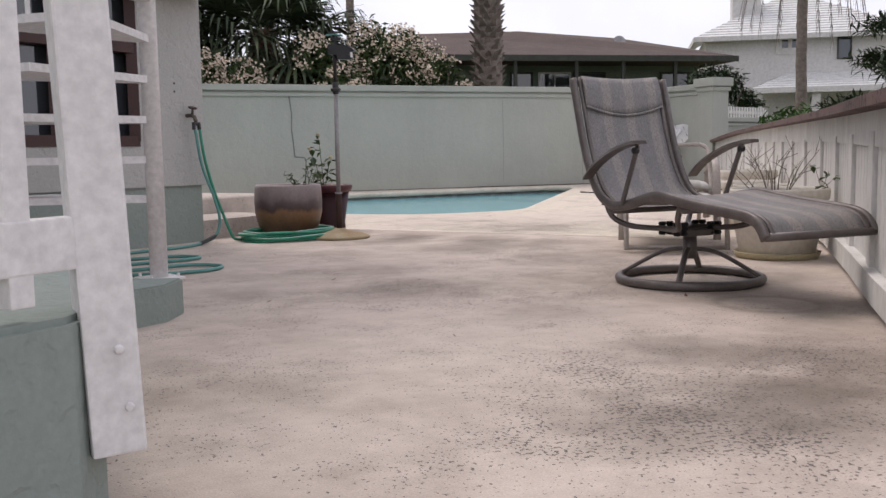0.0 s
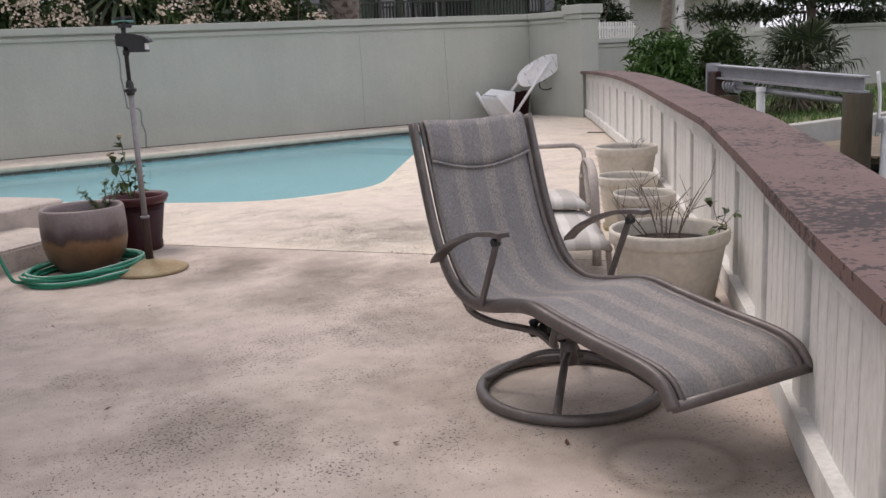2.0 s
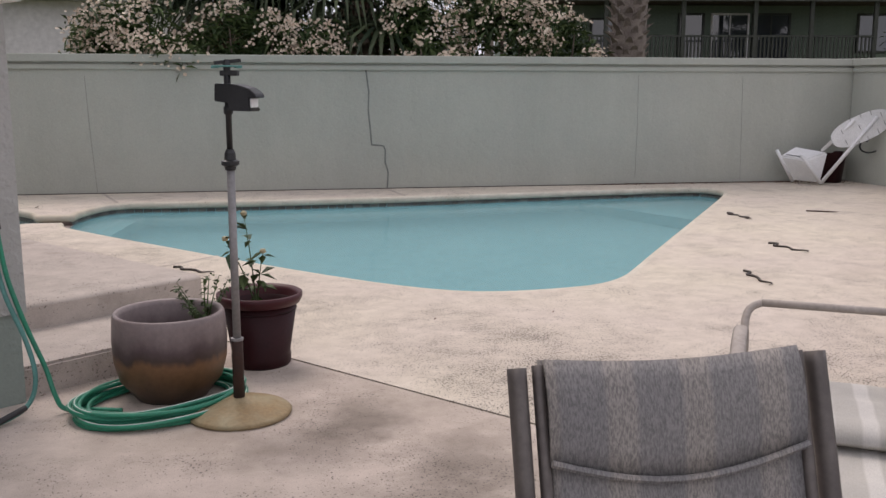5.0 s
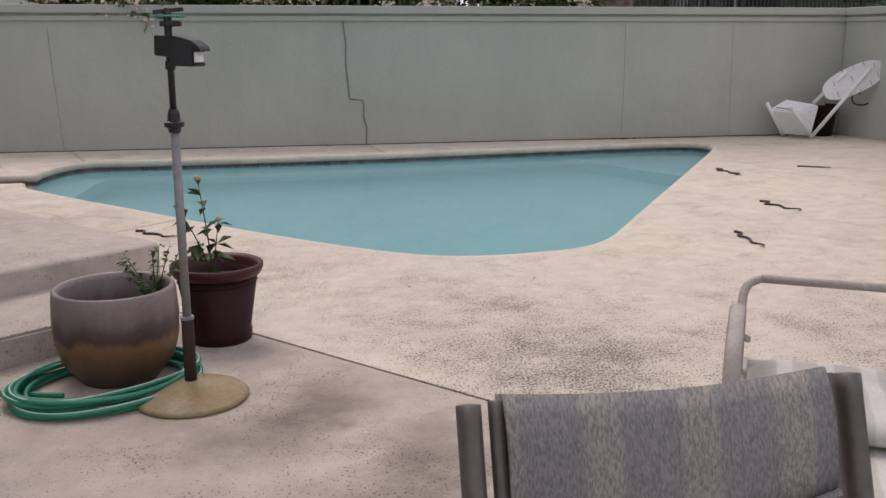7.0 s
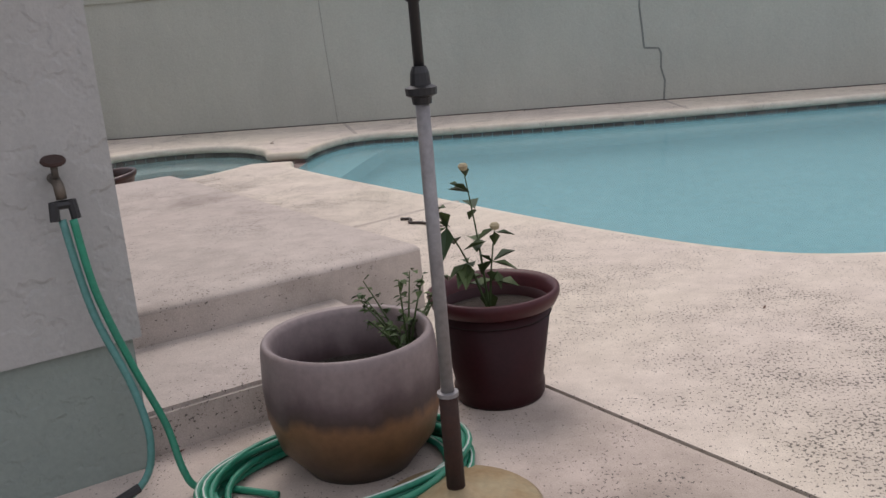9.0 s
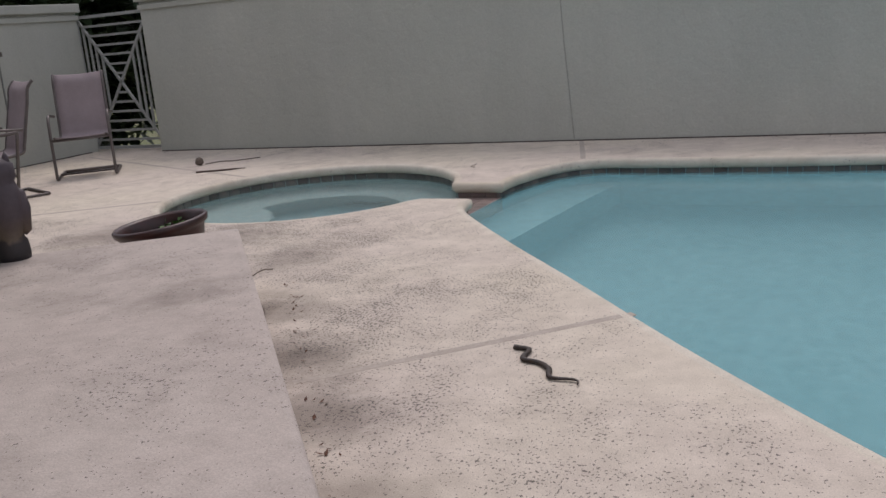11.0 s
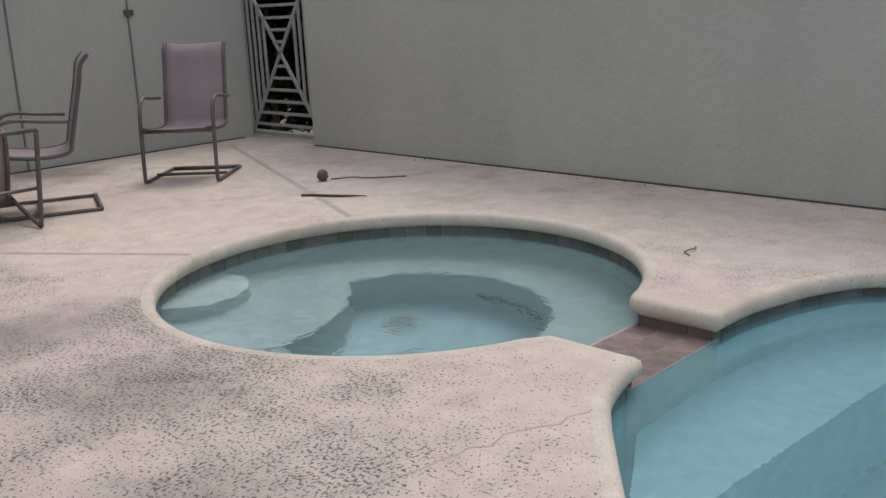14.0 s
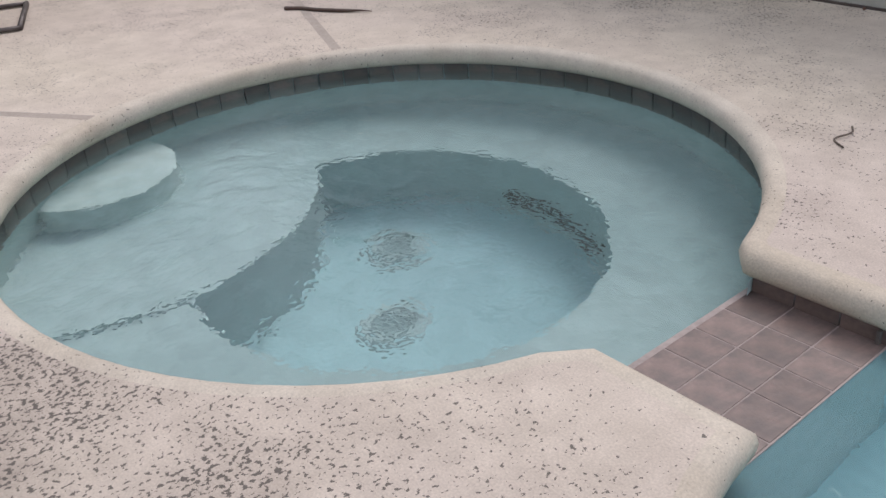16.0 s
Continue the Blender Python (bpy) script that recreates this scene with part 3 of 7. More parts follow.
def rail_x(y):
    """The line of the white rail along the water's edge."""
    return np.interp(y, [2.2, 2.93, 3.3, 4.0, 5.19, 8.08, 9.85, 13.72, 14.72], [2.98, 3.54, 3.83, 4.40, 5.34, 7.36, 8.56, 11.0, 11.60])


def cap_z(y):
    return np.interp(y, [2.2, 3.0, 5.3, 9.0, 11.0, 13.0, 14.72], [0.755, 0.765, 0.81, 0.84, 0.835, 0.80, 0.755])


RAIL_Y = [2.2 + i * (14.66 - 2.2) / 28 for i in range(29)]

# spa rim, left open over the weir
spa_rim = [(SPA_C[0] + SPA_R * math.cos(2 * math.pi * i / SPA_N), SPA_C[1] + SPA_R * math.sin(2 * math.pi * i / SPA_N)) for i in range(SPA_N)]
# the pool, the weir and the spa form one opening in the deck
spa_open = [p for p in spa_rim if not (p[0] > 0.3 and 13.40 < p[1] < 13.94)]
first = next(i for i, p in enumerate(spa_open) if p[0] > 0.3 and p[1] >= 13.94)
spa_open = spa_open[first:] + spa_open[:first]
pool_open = [p for p in POOL if not (p[0] < 1.0 and 13.38 < p[1] < 13.96)]
OPENING = [(0.87, 13.40)] + pool_open + [(0.87, 13.94), (0.50, 13.94)] + spa_open + [(0.50, 13.40)]

# ---- ground, deck and stairs ----
rail_out = [(float(rail_x(y)) + 0.13, y - 0.08) for y in RAIL_Y]
JD = Vector((0.658, -0.753))
JN = Vector((0.753, 0.658))
j0 = Vector((3.055, 8.19))
far_rail = [p for p in rail_out if p[1] > 5.6]
near_rail = [p for p in rail_out if p[1] < 5.3]


def joint_line(side):
    return [(j0.x + JD.x * d + JN.x * 0.009 * side, j0.y + JD.y * d + JN.y * 0.009 * side) for d in (3.74, 2.5, 1.2, 0.0, -0.9)]


a, b = joint_line(1), joint_line(-1)
bm = sheet(B(), [(-6.2, 8.93)] + a[::-1] + far_rail + [(12.0, 14.6), (12.0, 16.5), (-6.2, 16.5)], [offset(OPENING, 0.05)], 0.0)
half = sheet(B(), [(-6.2, 1.76), (3.0, 1.76)] + near_rail + b + [(-6.2, 8.91)], [], 0.0)
for sl in (bm, half):
    rims = [e for e in sl.edges if e.is_boundary and all(abs((v.co.to_2d() - j0).dot(JN)) < 0.012 for v in e.verts)]
    for v in bmesh.ops.extrude_edge_only(sl, edges=rims)["geom"]:
        if isinstance(v, bmesh.types.BMVert):
            v.co.z -= 0.05
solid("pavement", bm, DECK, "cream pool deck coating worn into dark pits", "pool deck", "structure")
solid("terrace", half, DECKF, "pinkish cream deck coating with grey-brown stains and darker patches", "deck", "structure")

bm = sheet(B(), [(-900, -900), (900, -900), (900, 900), (-900, 900)], [[(-2.4, 9.2), (6.2, 9.2), (9.3, 13.5), (9.3, 15.9), (-2.4, 15.9)]], -0.9)
ground = solid("ground", bm, GRASS, "flat grassy ground that runs out to the horizon", "ground", "structure")

bm = B()
for i in range(4):
    y1 = 1.76 - 0.28 * i
    prism(bm, [(-1.0, y1 - 0.28), (2.95, y1 - 0.28), (2.95, y1 + 0.0), (-1.0, y1 + 0.0)], -1.3, -0.175 * (i + 1))
prism(bm, [(-1.0, 1.762), (2.95, 1.762), (2.95, 2.1), (-1.0, 2.1)], -1.3, -0.004)
solid("stairs", bm, STEPM, "cream coated concrete stairs up to the deck", "stairs", "structure")
bm = prism(B(), [(-6.0, -6.0), (2.95, -6.0), (2.95, 0.64), (-6.0, 0.64)], -1.2, -0.875)
solid("landing", bm, STEPM, "concrete landing at the foot of the stairs", "landing", "structure")
bm = B()
ring_sweep(bm, [[(p[0] - 0.31, p[1] + 0.2, -1.7), (p[0] - 0.01, p[1], -1.7), (p[0] - 0.01, p[1], -0.02), (p[0] - 0.31, p[1] + 0.2, -0.02)] for p in rail_out], False, True)
bmesh.ops.recalc_face_normals(bm, faces=bm.faces)
solid("seawall_near", bm, SEAW, "concrete seawall below the white rail", "seawall", "structure")

# canal, far seawall, garden and dock
bm = sheet(B(), [(3.2, -38), (58, -38), (58, 15.5), (24, 13.9), (13.3, 12.9), (3.2, 2.3)], [], -0.86)
solid("water", bm, CANALW, "dark still canal water", "water", "structure")
garden = [(12.2, 14.9), (13.35, 12.9), (24.0, 13.9), (60, 15.6), (60, 40), (12.2, 40)]
bm = prism(B(), garden, -1.4, -0.38)
solid("garden_ground", bm, GRASS, "grassy garden ground behind a seawall", "lawn", "structure")
bm = B()
for a, b in (((13.35, 12.85), (24.0, 13.85)), ((24.0, 13.85), (60, 15.5))):
    beam(bm, (*a, -0.72), (*b, -0.72), 0.25, 0.85, 0.02)
solid("seawall_far", bm, SEAW, "pale concrete seawall with a flat cap", "seawall", "structure")
dock = thing("dock", tf(15.6, 11.0, -0.62), "weathered grey-brown timber dock over the water", "dock")
me = mesh_of("plank", box(B(), 3.6, 0.14, 0.04, I4, 0.006), DOCKW)
for i in range(20):
    ob = new("plank", me)
    ob.parent = dock
    ob.location = (0, -1.5 + i * 0.152, 0)
part("joist", beam(B(), (-1.4, -1.5, -0.07), (-1.4, 1.4, -0.07), 0.08, 0.14), DOCKW, dock)
part("joist", beam(B(), (1.4, -1.5, -0.07), (1.4, 1.4, -0.07), 0.08, 0.14), DOCKW, dock)
for x in (-1.6, 1.6):
    part("post", lathe(B(), [(0, -1.0), (0.1, -1.0), (0.1, -0.02), (0, -0.02)], 12, tf(x, -1.4)), PILEW, dock)

# ---- pool and spa ----
COPE = [(0.05, 0.0), (0.03, 0.003), (0.012, 0.0), (-0.004, -0.012), (-0.01, -0.036), (-0.006, -0.06), (0.01, -0.074), (0.05, -0.076)]
pool = thing("swimming_pool", tf(), "kidney-cornered swimming pool with pale blue water", "swimming pool", kind="structure")
part("coping", edge_profile(B(), OPENING, COPE), COPING, pool, "rounded cream concrete coping", True)
bm = edge_profile(B(), POOL, [(0.046, -0.07), (0.046, -0.30), (0.03, -1.25)])
bmesh.ops.delete(bm, geom=[f for f in bm.faces if f.calc_center_median().x < 0.9 and 13.36 < f.calc_center_median().y < 13.98 and f.calc_center_median().z > -0.3], context="FACES")
part("basin_wall", bm, PLASTER, pool)
part("basin_floor", sheet(B(), offset(POOL, 0.04), [], -1.22), PLASTER, pool)
step_poly = [(0.86, 13.40), (1.22, 12.78), (1.27, 13.3), (1.36, 14.2), (1.46, 14.96), (1.3, 14.97), (0.98, 14.7), (0.86, 13.94)]
part("entry_step", prism(B(), step_poly, -1.2, -0.50), PLASTER, pool, "wide pale plaster entry step under the water")
part("corner_step", prism(B(), [(7.0, 15.3), (7.9, 13.45), (8.86, 15.0), (8.75, 15.38)], -1.2, -0.45), PLASTER, pool, "pale plaster corner step under the water")
w = part("water_surface", sheet(B(), offset(POOL, 0.042), [], WATER_Z), POOLW, pool, "milky pale blue pool water")
w.visible_shadow = False

spa = thing("hot_tub", tf(), "round sunken hot tub with a bench and clear green-blue water", "hot tub", kind="structure")
rim_r = SPA_R + 0.046


def circle(c, r, n=64, a0=0.0):
    return [(c[0] + r * math.cos(a0 + 2 * math.pi * i / n), c[1] + r * math.sin(a0 + 2 * math.pi * i / n)) for i in range(n)]


def lens(c1, r1, c2, r2, n=96):
    pts = [p for p in circle(c1, r1, n) if math.hypot(p[0] - c2[0], p[1] - c2[1]) <= r2]
    pts += [p for p in circle(c2, r2, n) if math.hypot(p[0] - c1[0], p[1] - c1[1]) <= r1]
    mx, my = sum(p[0] for p in pts) / len(pts), sum(p[1] for p in pts) / len(pts)
    return sorted(pts, key=lambda p: math.atan2(p[1] - my, p[0] - mx))


bm = B()
arc = [(SPA_C[0] + rim_r * math.cos(a), SPA_C[1] + rim_r * math.sin(a)) for a in [radians(11 + i * 332 / 70) for i in range(71)]]
low = [(SPA_C[0] + rim_r * math.cos(a), SPA_C[1] + rim_r * math.sin(a)) for a in [radians(i * 360 / 72) for i in range(73)]]
for line, z0, z1 in ((arc, -0.07, -0.16), (low, -0.15, -0.95)):
    for a, b in zip(line, line[1:]):
        bm.faces.new([bm.verts.new(v) for v in ((*a, z0), (*b, z0), (*b, z1), (*a, z1))])
part("tub_wall", bm, SPAPLASTER, spa)
part("tub_floor", sheet(B(), circle(SPA_C, rim_r), [], -0.90), SPAFLOOR, spa)
bm = B()
outer, inner = circle(SPA_C, rim_r), circle((SPA_C[0] + 0.04, SPA_C[1] + 0.02), 0.66)
for i in range(64):
    j = (i + 1) % 64
    bm.faces.new([bm.verts.new(v) for v in ((*outer[i], -0.47), (*outer[j], -0.47), (*inner[j], -0.47), (*inner[i], -0.47))])
    bm.faces.new([bm.verts.new(v) for v in ((*inner[i], -0.47), (*inner[j], -0.47), (*inner[j], -0.9), (*inner[i], -0.9))])
part("bench", bm, SPAPLASTER, spa, "curved plaster bench under the water")
part("lower_step", prism(B(), lens(SPA_C, rim_r, (-1.62, 13.08), 0.86), -0.9, -0.45), SPAPLASTER, spa, "pale plaster step")
part("upper_step", prism(B(), lens(SPA_C, rim_r, (-1.64, 13.16), 0.30), -0.9, -0.27), STEPP, spa, "pale plaster top step")
for x, y in ((-0.86, 13.90), (-0.52, 13.62)):
    dr = part("drain", lathe(B(), [(0.07, -0.895), (0.07, -0.878), (0.10, -0.878), (0.115, -0.899)], 24, tf(x, y)), SPAPLASTER, spa, "round drain with a slotted cover")
    for k in range(-3, 4):
        part("grille_bar", box(B(), 0.008, 0.14 * math.sqrt(1 - (k / 4) ** 2), 0.012, tf(x + k * 0.018, y, -0.89)), SPAPLASTER, dr)
for k in range(9):
    a = radians(62 + 5 * k)
    part("jet_slot", box(B(), 0.012, 0.035, 0.045, tf(SPA_C[0] + 0.04 + 0.652 * math.cos(a), SPA_C[1] + 0.02 + 0.652 * math.sin(a), -0.80, math.degrees(a))), RUBBER, spa, "dark suction slot in the bench wall")
w = part("water_surface", sheet(B(), circle(SPA_C, rim_r), [], WATER_Z), SPAW, spa, "clear green-blue hot tub water")
w.visible_shadow = False

weir = thing("spillway", tf(), "brown tiled spillway between hot tub and pool", "spillway", kind="structure")
bm = prism(B(), [(0.50, 13.36), (0.852, 13.36), (0.852, 13.98), (0.50, 13.98)], -0.75, -0.1103)
part("bed", bm, GROUTL, weir)
tile_me = mesh_of("tile", box(B(), 0.108, 0.108, 0.008, I4, 0.002), WEIRT)
for i in range(3):
    for j in range(5):
        ob = new("tile", tile_me)
        ob.parent = weir
        ob.matrix_world = tf(0.570 + i * 0.112, 13.447 + j * 0.112, -0.1165)
side_me = mesh_of("tile", box(B(), 0.108, 0.012, 0.06, I4, 0.001), WEIRT)
for i in range(3):
    for y in (13.385, 13.955):
        ob = new("tile", side_me)
        ob.parent = weir
        ob.matrix_world = tf(0.570 + i * 0.112, y, -0.116)

wall_tile = mesh_of("tile", box(B(), 0.101, 0.009, 0.15, I4, 0.002), TILEM)


def tile_band(line, parent, gap=0.105, closed=True):
    """Waterline tiles set one by one along a line."""
    pts = [Vector((*p, 0)) for p in line]
    if closed:
        pts.append(pts[0])
    run, nxt = 0.0, gap / 2
    for a, b in zip(pts, pts[1:]):
        d = (b - a).length
        while nxt <= run + d:
            p = a.lerp(b, (nxt - run) / d)
            yaw = math.degrees(math.atan2(b.y - a.y, b.x - a.x))
            if not (0.2 < p.x < 1.0 and 13.36 < p.y < 13.98):
                ob = new("tile", wall_tile)
                ob.parent = parent
                ob.matrix_world = tf(p.x, p.y, -0.224, yaw)
            nxt += gap
        run += d


tile_band(offset(POOL, 0.036), pool)
tile_band(circle(SPA_C, SPA_R + 0.036, 120), spa)

# ---- raised platform and step by the house ----
P1, P2 = Vector((2.58, 9.05)), Vector((0.575, 11.345))
P3 = P2 - U * 1.25
P4 = P1 - U * 1.6
plan4 = [tuple(P1), tuple(P2), tuple(P3), tuple(P4)]
bm = B()
rings = []
for z, ins in [(-0.05, 0.0)] + [(0.255 + 0.028 * math.sin(radians(k * 18)), 0.028 * (1 - math.cos(radians(k * 18)))) for k in range(6)]:
    cx, cy = sum(q[0] for q in plan4) / 4, sum(q[1] for q in plan4) / 4
    rings.append([bm.verts.new((x + (cx - x) * ins / 0.75, y + (cy - y) * ins / 0.75, z)) for x, y in plan4])
for r0, r1 in zip(rings, rings[1:]):
    for k in range(4):
        bm.faces.new((r0[k], r0[(k + 1) % 4], r1[(k + 1) % 4], r1[k]))
bm.faces.new(rings[-1])
bmesh.ops.recalc_face_normals(bm, faces=bm.faces)
solid("platform", bm, STEPM, "raised cream coated concrete platform beside the house", "platform", "structure", smooth=True)
for f in bpy.data.objects["platform"].data.polygons:
    f.use_smooth = f.area < 0.15
a, b = Vector((1.87, 7.71)), Vector((2.64, 8.31))
bm = prism(B(), [tuple(a), tuple(b), tuple(b + V * 0.9), tuple(a + V * 0.9)], -0.05, 0.14)
bmesh.ops.bevel(bm, geom=[e for e in bm.edges if sum(v.co.z for v in e.verts) > 0.2], offset=0.014, segments=2, affect="EDGES")
solid("lower_step", bm, STEPM, "low cream coated concrete step against the platform", "step", "structure")

# joints and cracks in the deck
q0, q1 = j0 - JD * 0.9, j0 + JD * 3.72
bm = beam(B(), (q0.x, q0.y, -0.03), (q1.x, q1.y, -0.03), 0.03, 0.03)
solid("deck_joint", bm, DARKJ, "open dark expansion joint across the deck", "joint", "structure")
for pts in ([(1.60, 10.27), (2.545, 11.22)], [(-1.70, 13.23), (-3.2, 12.24)], [(-1.67, 14.27), (-4.95, 15.62)], [(1.16, 14.97), (0.82, 16.0)], [(4.63, 15.10), (4.50, 16.0)]):
    solid("deck_joint", strip(B(), pts, 0.042, -0.004, 0.0045), JOINTF, "filled control joint in the pool deck", "joint", "structure")
rng = random.Random(4)
pts = [(0.575 + t * 0.42 + rng.uniform(-0.022, 0.022), 11.34 + t * 1.66 + rng.uniform(-0.022, 0.022)) for t in [i / 30 for i in range(31)]]
solid("deck_crack", strip(B(), pts, 0.007, -0.004, 0.0045), JOINTF, "thin crack across the pool deck", "crack", "structure")

# ---- walls ----
def wall_run(name, a, b, h, label, th=0.2, base=-0.05):
    """A straight garden wall with a stepped moulded cap."""
    w = thing(name, tf(), label, "wall", kind="structure")
    a, b = Vector(a), Vector(b)
    mid, d = (a + b) / 2, b - a
    yaw = math.degrees(math.atan2(d.y, d.x))
    m = tf(mid.x, mid.y, base, yaw)
    bm = box(B(), d.length, th, h - 0.1 - base, m)
    part("body", bm, WALLG, w)
    bm = box(B(), d.length + 0.03, th + 0.05, 0.06, tf(mid.x, mid.y, h - 0.19, yaw), 0.008)
    box(bm, d.length + 0.06, th + 0.11, 0.10, tf(mid.x, mid.y, h - 0.10, yaw), 0.012)
    part("cap", bm, WALLG, w, "stepped moulded cap")
    return w


wall_north = wall_run("wall_north", (-4.215, 16.111), (11.5, 16.111), 1.77, "long grey-green stucco garden wall with cracks and a moulded cap")
wall_run("wall_east", (11.44, 16.0), (11.54, 14.85), 1.77, "short grey-green stucco return wall")
pil = thing("wall_pillar", tf(11.55, 14.70, 0, 6), "square grey-green stucco pillar with a moulded cap", "pillar", kind="structure")
part("body", box(B(), 0.36, 0.38, 1.76, tf(0, 0, -0.05)), WALLG, pil)
bm = box(B(), 0.42, 0.44, 0.07, tf(0, 0, 1.62), 0.008)
box(bm, 0.48, 0.50, 0.15, tf(0, 0, 1.70), 0.012)
part("cap", bm, WALLG, pil)
west = wall_run("wall_west", (-5.42, 16.12), (-5.42, 9.6), 1.74, "pale grey-green stucco wall with painted-over doors")
part("stud", box(B(), 0.03, 0.08, 0.05, tf(-5.305, 14.945, 1.21)), BRASS, west, "small corroded latch")
bm = B()
for y in (14.93, 13.89):
    beam(bm, (-5.314, y, 0.01), (-5.314, y + 0.015, 1.55), 0.012, 0.014)
part("door_gap", bm, CRACKM, west, "dark seams of a painted-over door")
bm = B()
beam(bm, (-5.30, 12.6, 0.0), (-5.30, 12.6, 1.55), 0.10, 0.04)
part("door_trim", bm, WALLG, west)

# cracks patched in the wall
def crack(parent, pts, wd, y=16.011, m=CRACKM):
    """A thin patched line, 4 mm proud of the wall."""
    bm = B()
    for a, b in zip(pts, pts[1:]):
        d = (Vector(b) - Vector(a)).normalized()
        n = Vector((-d.y, d.x)) * wd / 2
        q = [Vector(a) + n, Vector(a) - n, Vector(b) - n, Vector(b) + n]
        f = [bm.verts.new((v.x, y - 0.004, v.y)) for v in q]
        g = [bm.verts.new((v.x, y + 0.004, v.y)) for v in q]
        bm.faces.new(f)
        for k in range(4):
            bm.faces.new((f[k], g[k], g[(k + 1) % 4], f[(k + 1) % 4]))
    bmesh.ops.recalc_face_normals(bm, faces=bm.faces)
    part("crack", bm, m, parent, "patched crack in the stucco")


part("base_gap", beam(B(), (-4.2, 16.005, 0.004), (11.35, 16.005, 0.004), 0.016, 0.012), DARKJ, wall_north, "dark dirty gap at the foot of the wall")
part("base_gap", beam(B(), (-5.313, 9.7, 0.004), (-5.313, 16.0, 0.004), 0.016, 0.012), DARKJ, west)
cr = [(4.235, 1.58), (4.27, 1.3), (4.26, 1.05), (4.285, 0.80), (4.30, 0.595), (4.46, 0.58), (4.485, 0.52), (4.48, 0.36), (4.52, 0.22), (4.505, 0.0)]
crack(wall_north, cr, 0.02)
crack(wall_north, [(0.68, 1.5), (0.70, 0.9), (0.75, 0.02)], 0.010, m=SEAMM)
crack(wall_north, [(8.05, 1.53), (8.06, 0.8), (8.05, 0.1)], 0.006, m=SEAMM)
crack(wall_north, [(9.62, 1.52), (9.66, 0.03)], 0.006, m=SEAMM)

gate = thing("garden_gate", tf(-4.80, 16.15, 0.02), "grey painted iron gate with a cross-in-square bar pattern", "gate", kind="structure")
GW, GH = 1.12, 1.56
bm = B()
for x in (-GW / 2, GW / 2):
    box(bm, 0.035, 0.03, GH, tf(x, 0, 0))
for z in (0.02, GH):
    beam(bm, (-GW / 2, 0, z), (GW / 2, 0, z), 0.03, 0.035)
part("gate_frame", bm, GATEM, gate)
for s in (-1, 1):
    part("diagonal_bar", beam(B(), (-GW / 2 * s, 0.0, 0.02), (GW / 2 * s, 0.0, GH), 0.02, 0.03), GATEM, gate)
for i in range(1, 7):
    f = i / 7
    hw, hh = GW / 2 * (1 - f), GH / 2 * (1 - f)
    for s in (-1, 1):
        part("cross_bar", beam(B(), (-hw, 0.003, GH / 2 + s * hh), (hw, 0.003, GH / 2 + s * hh), 0.018, 0.026), GATEM, gate)
        if i < 5:
            part("upright_bar", beam(B(), (s * hw, 0.003, GH / 2 - hh), (s * hw, 0.003, GH / 2 + hh), 0.018, 0.026), GATEM, gate)
bm = leaves(B(), blob_spots(random.Random(3), (-6.6, 17.3, 1.5), (2.7, 1.1, 2.0), 8000), 0.27, 0.3, random.Random(5))
hb = thing("shrub", tf(), "dark leafy shrub behind the iron gate", "shrub")
part("foliage", bm, LEAFD, hb)
part("stem", tube(B(), [(-6.6, 17.3, -0.9), (-6.6, 17.3, 1.2)], [0.07, 0.03], 7), TWIG, hb)


# ---- white rail along the water ----
fence = thing("railing", tf(), "white painted board railing with a flaking brown cap", "railing", kind="structure")


def rail_pt(y, off, z):
    return (float(rail_x(y)) + off * 0.83, y - off * 0.56, z)


YS = [2.2 + i * (14.62 - 2.2) / 60 for i in range(61)]


def rail_band(off, w, zf, h):
    bm = B()
    rings = []
    for y in YS:
        z = zf(y)
        rings.append([rail_pt(y, off - w / 2, z), rail_pt(y, off + w / 2, z), rail_pt(y, off + w / 2, z + h), rail_pt(y, off - w / 2, z + h)])
    ring_sweep(bm, rings, False, True)
    bmesh.ops.recalc_face_normals(bm, faces=bm.faces)
    return bm


capb = rail_band(0.075, 0.35, lambda y: float(cap_z(y)) - 0.035, 0.04)
part("cap_board", capb, CAPM, fence, "flaking brown painted cap board")
part("fascia_board", rail_band(0.012, 0.03, lambda y: float(cap_z(y)) - 0.175, 0.138), FENCEW, fence)
part("bottom_rail", rail_band(0.0, 0.07, lambda y: 0.035, 0.10), FENCEW, fence)
line = [Vector((float(rail_x(y)), y, 0)) for y in YS]
total = sum((b - a).length for a, b in zip(line, line[1:]))


def along(d):
    for a, b in zip(line, line[1:]):
        s = (b - a).length
        if d <= s:
            p = a.lerp(b, d / s)
            return p, math.degrees(math.atan2(b.y - a.y, b.x - a.x))
        d -= s
    return line[-1], math.degrees(math.atan2(line[-1].y - line[-2].y, line[-1].x - line[-2].x))


bay = 0.82
nb = int(total / bay)
pick = mesh_of("picket", box(B(), 0.104, 0.018, 0.60, I4, 0.003), FENCEW)
postm = mesh_of("post", box(B(), 0.135, 0.085, 0.66, I4, 0.006), FENCEW)
for i in range(nb + 1):
    p, yaw = along(min(total - 0.08, 0.08 + i * bay))
    ob = new("post", postm)
    ob.parent = fence
    ob.matrix_world = tf(p.x, p.y, 0.0, yaw) @ tf(0, -0.032, 0)
    for k in range(6):
        d = 0.08 + i * bay + 0.125 + k * 0.114
        if d < total - 0.1:
            p, yaw = along(d)
            ob = new("picket", pick)
            ob.parent = fence
            ob.matrix_world = tf(p.x, p.y, 0.09, yaw) @ tf(0, -0.018, 0)

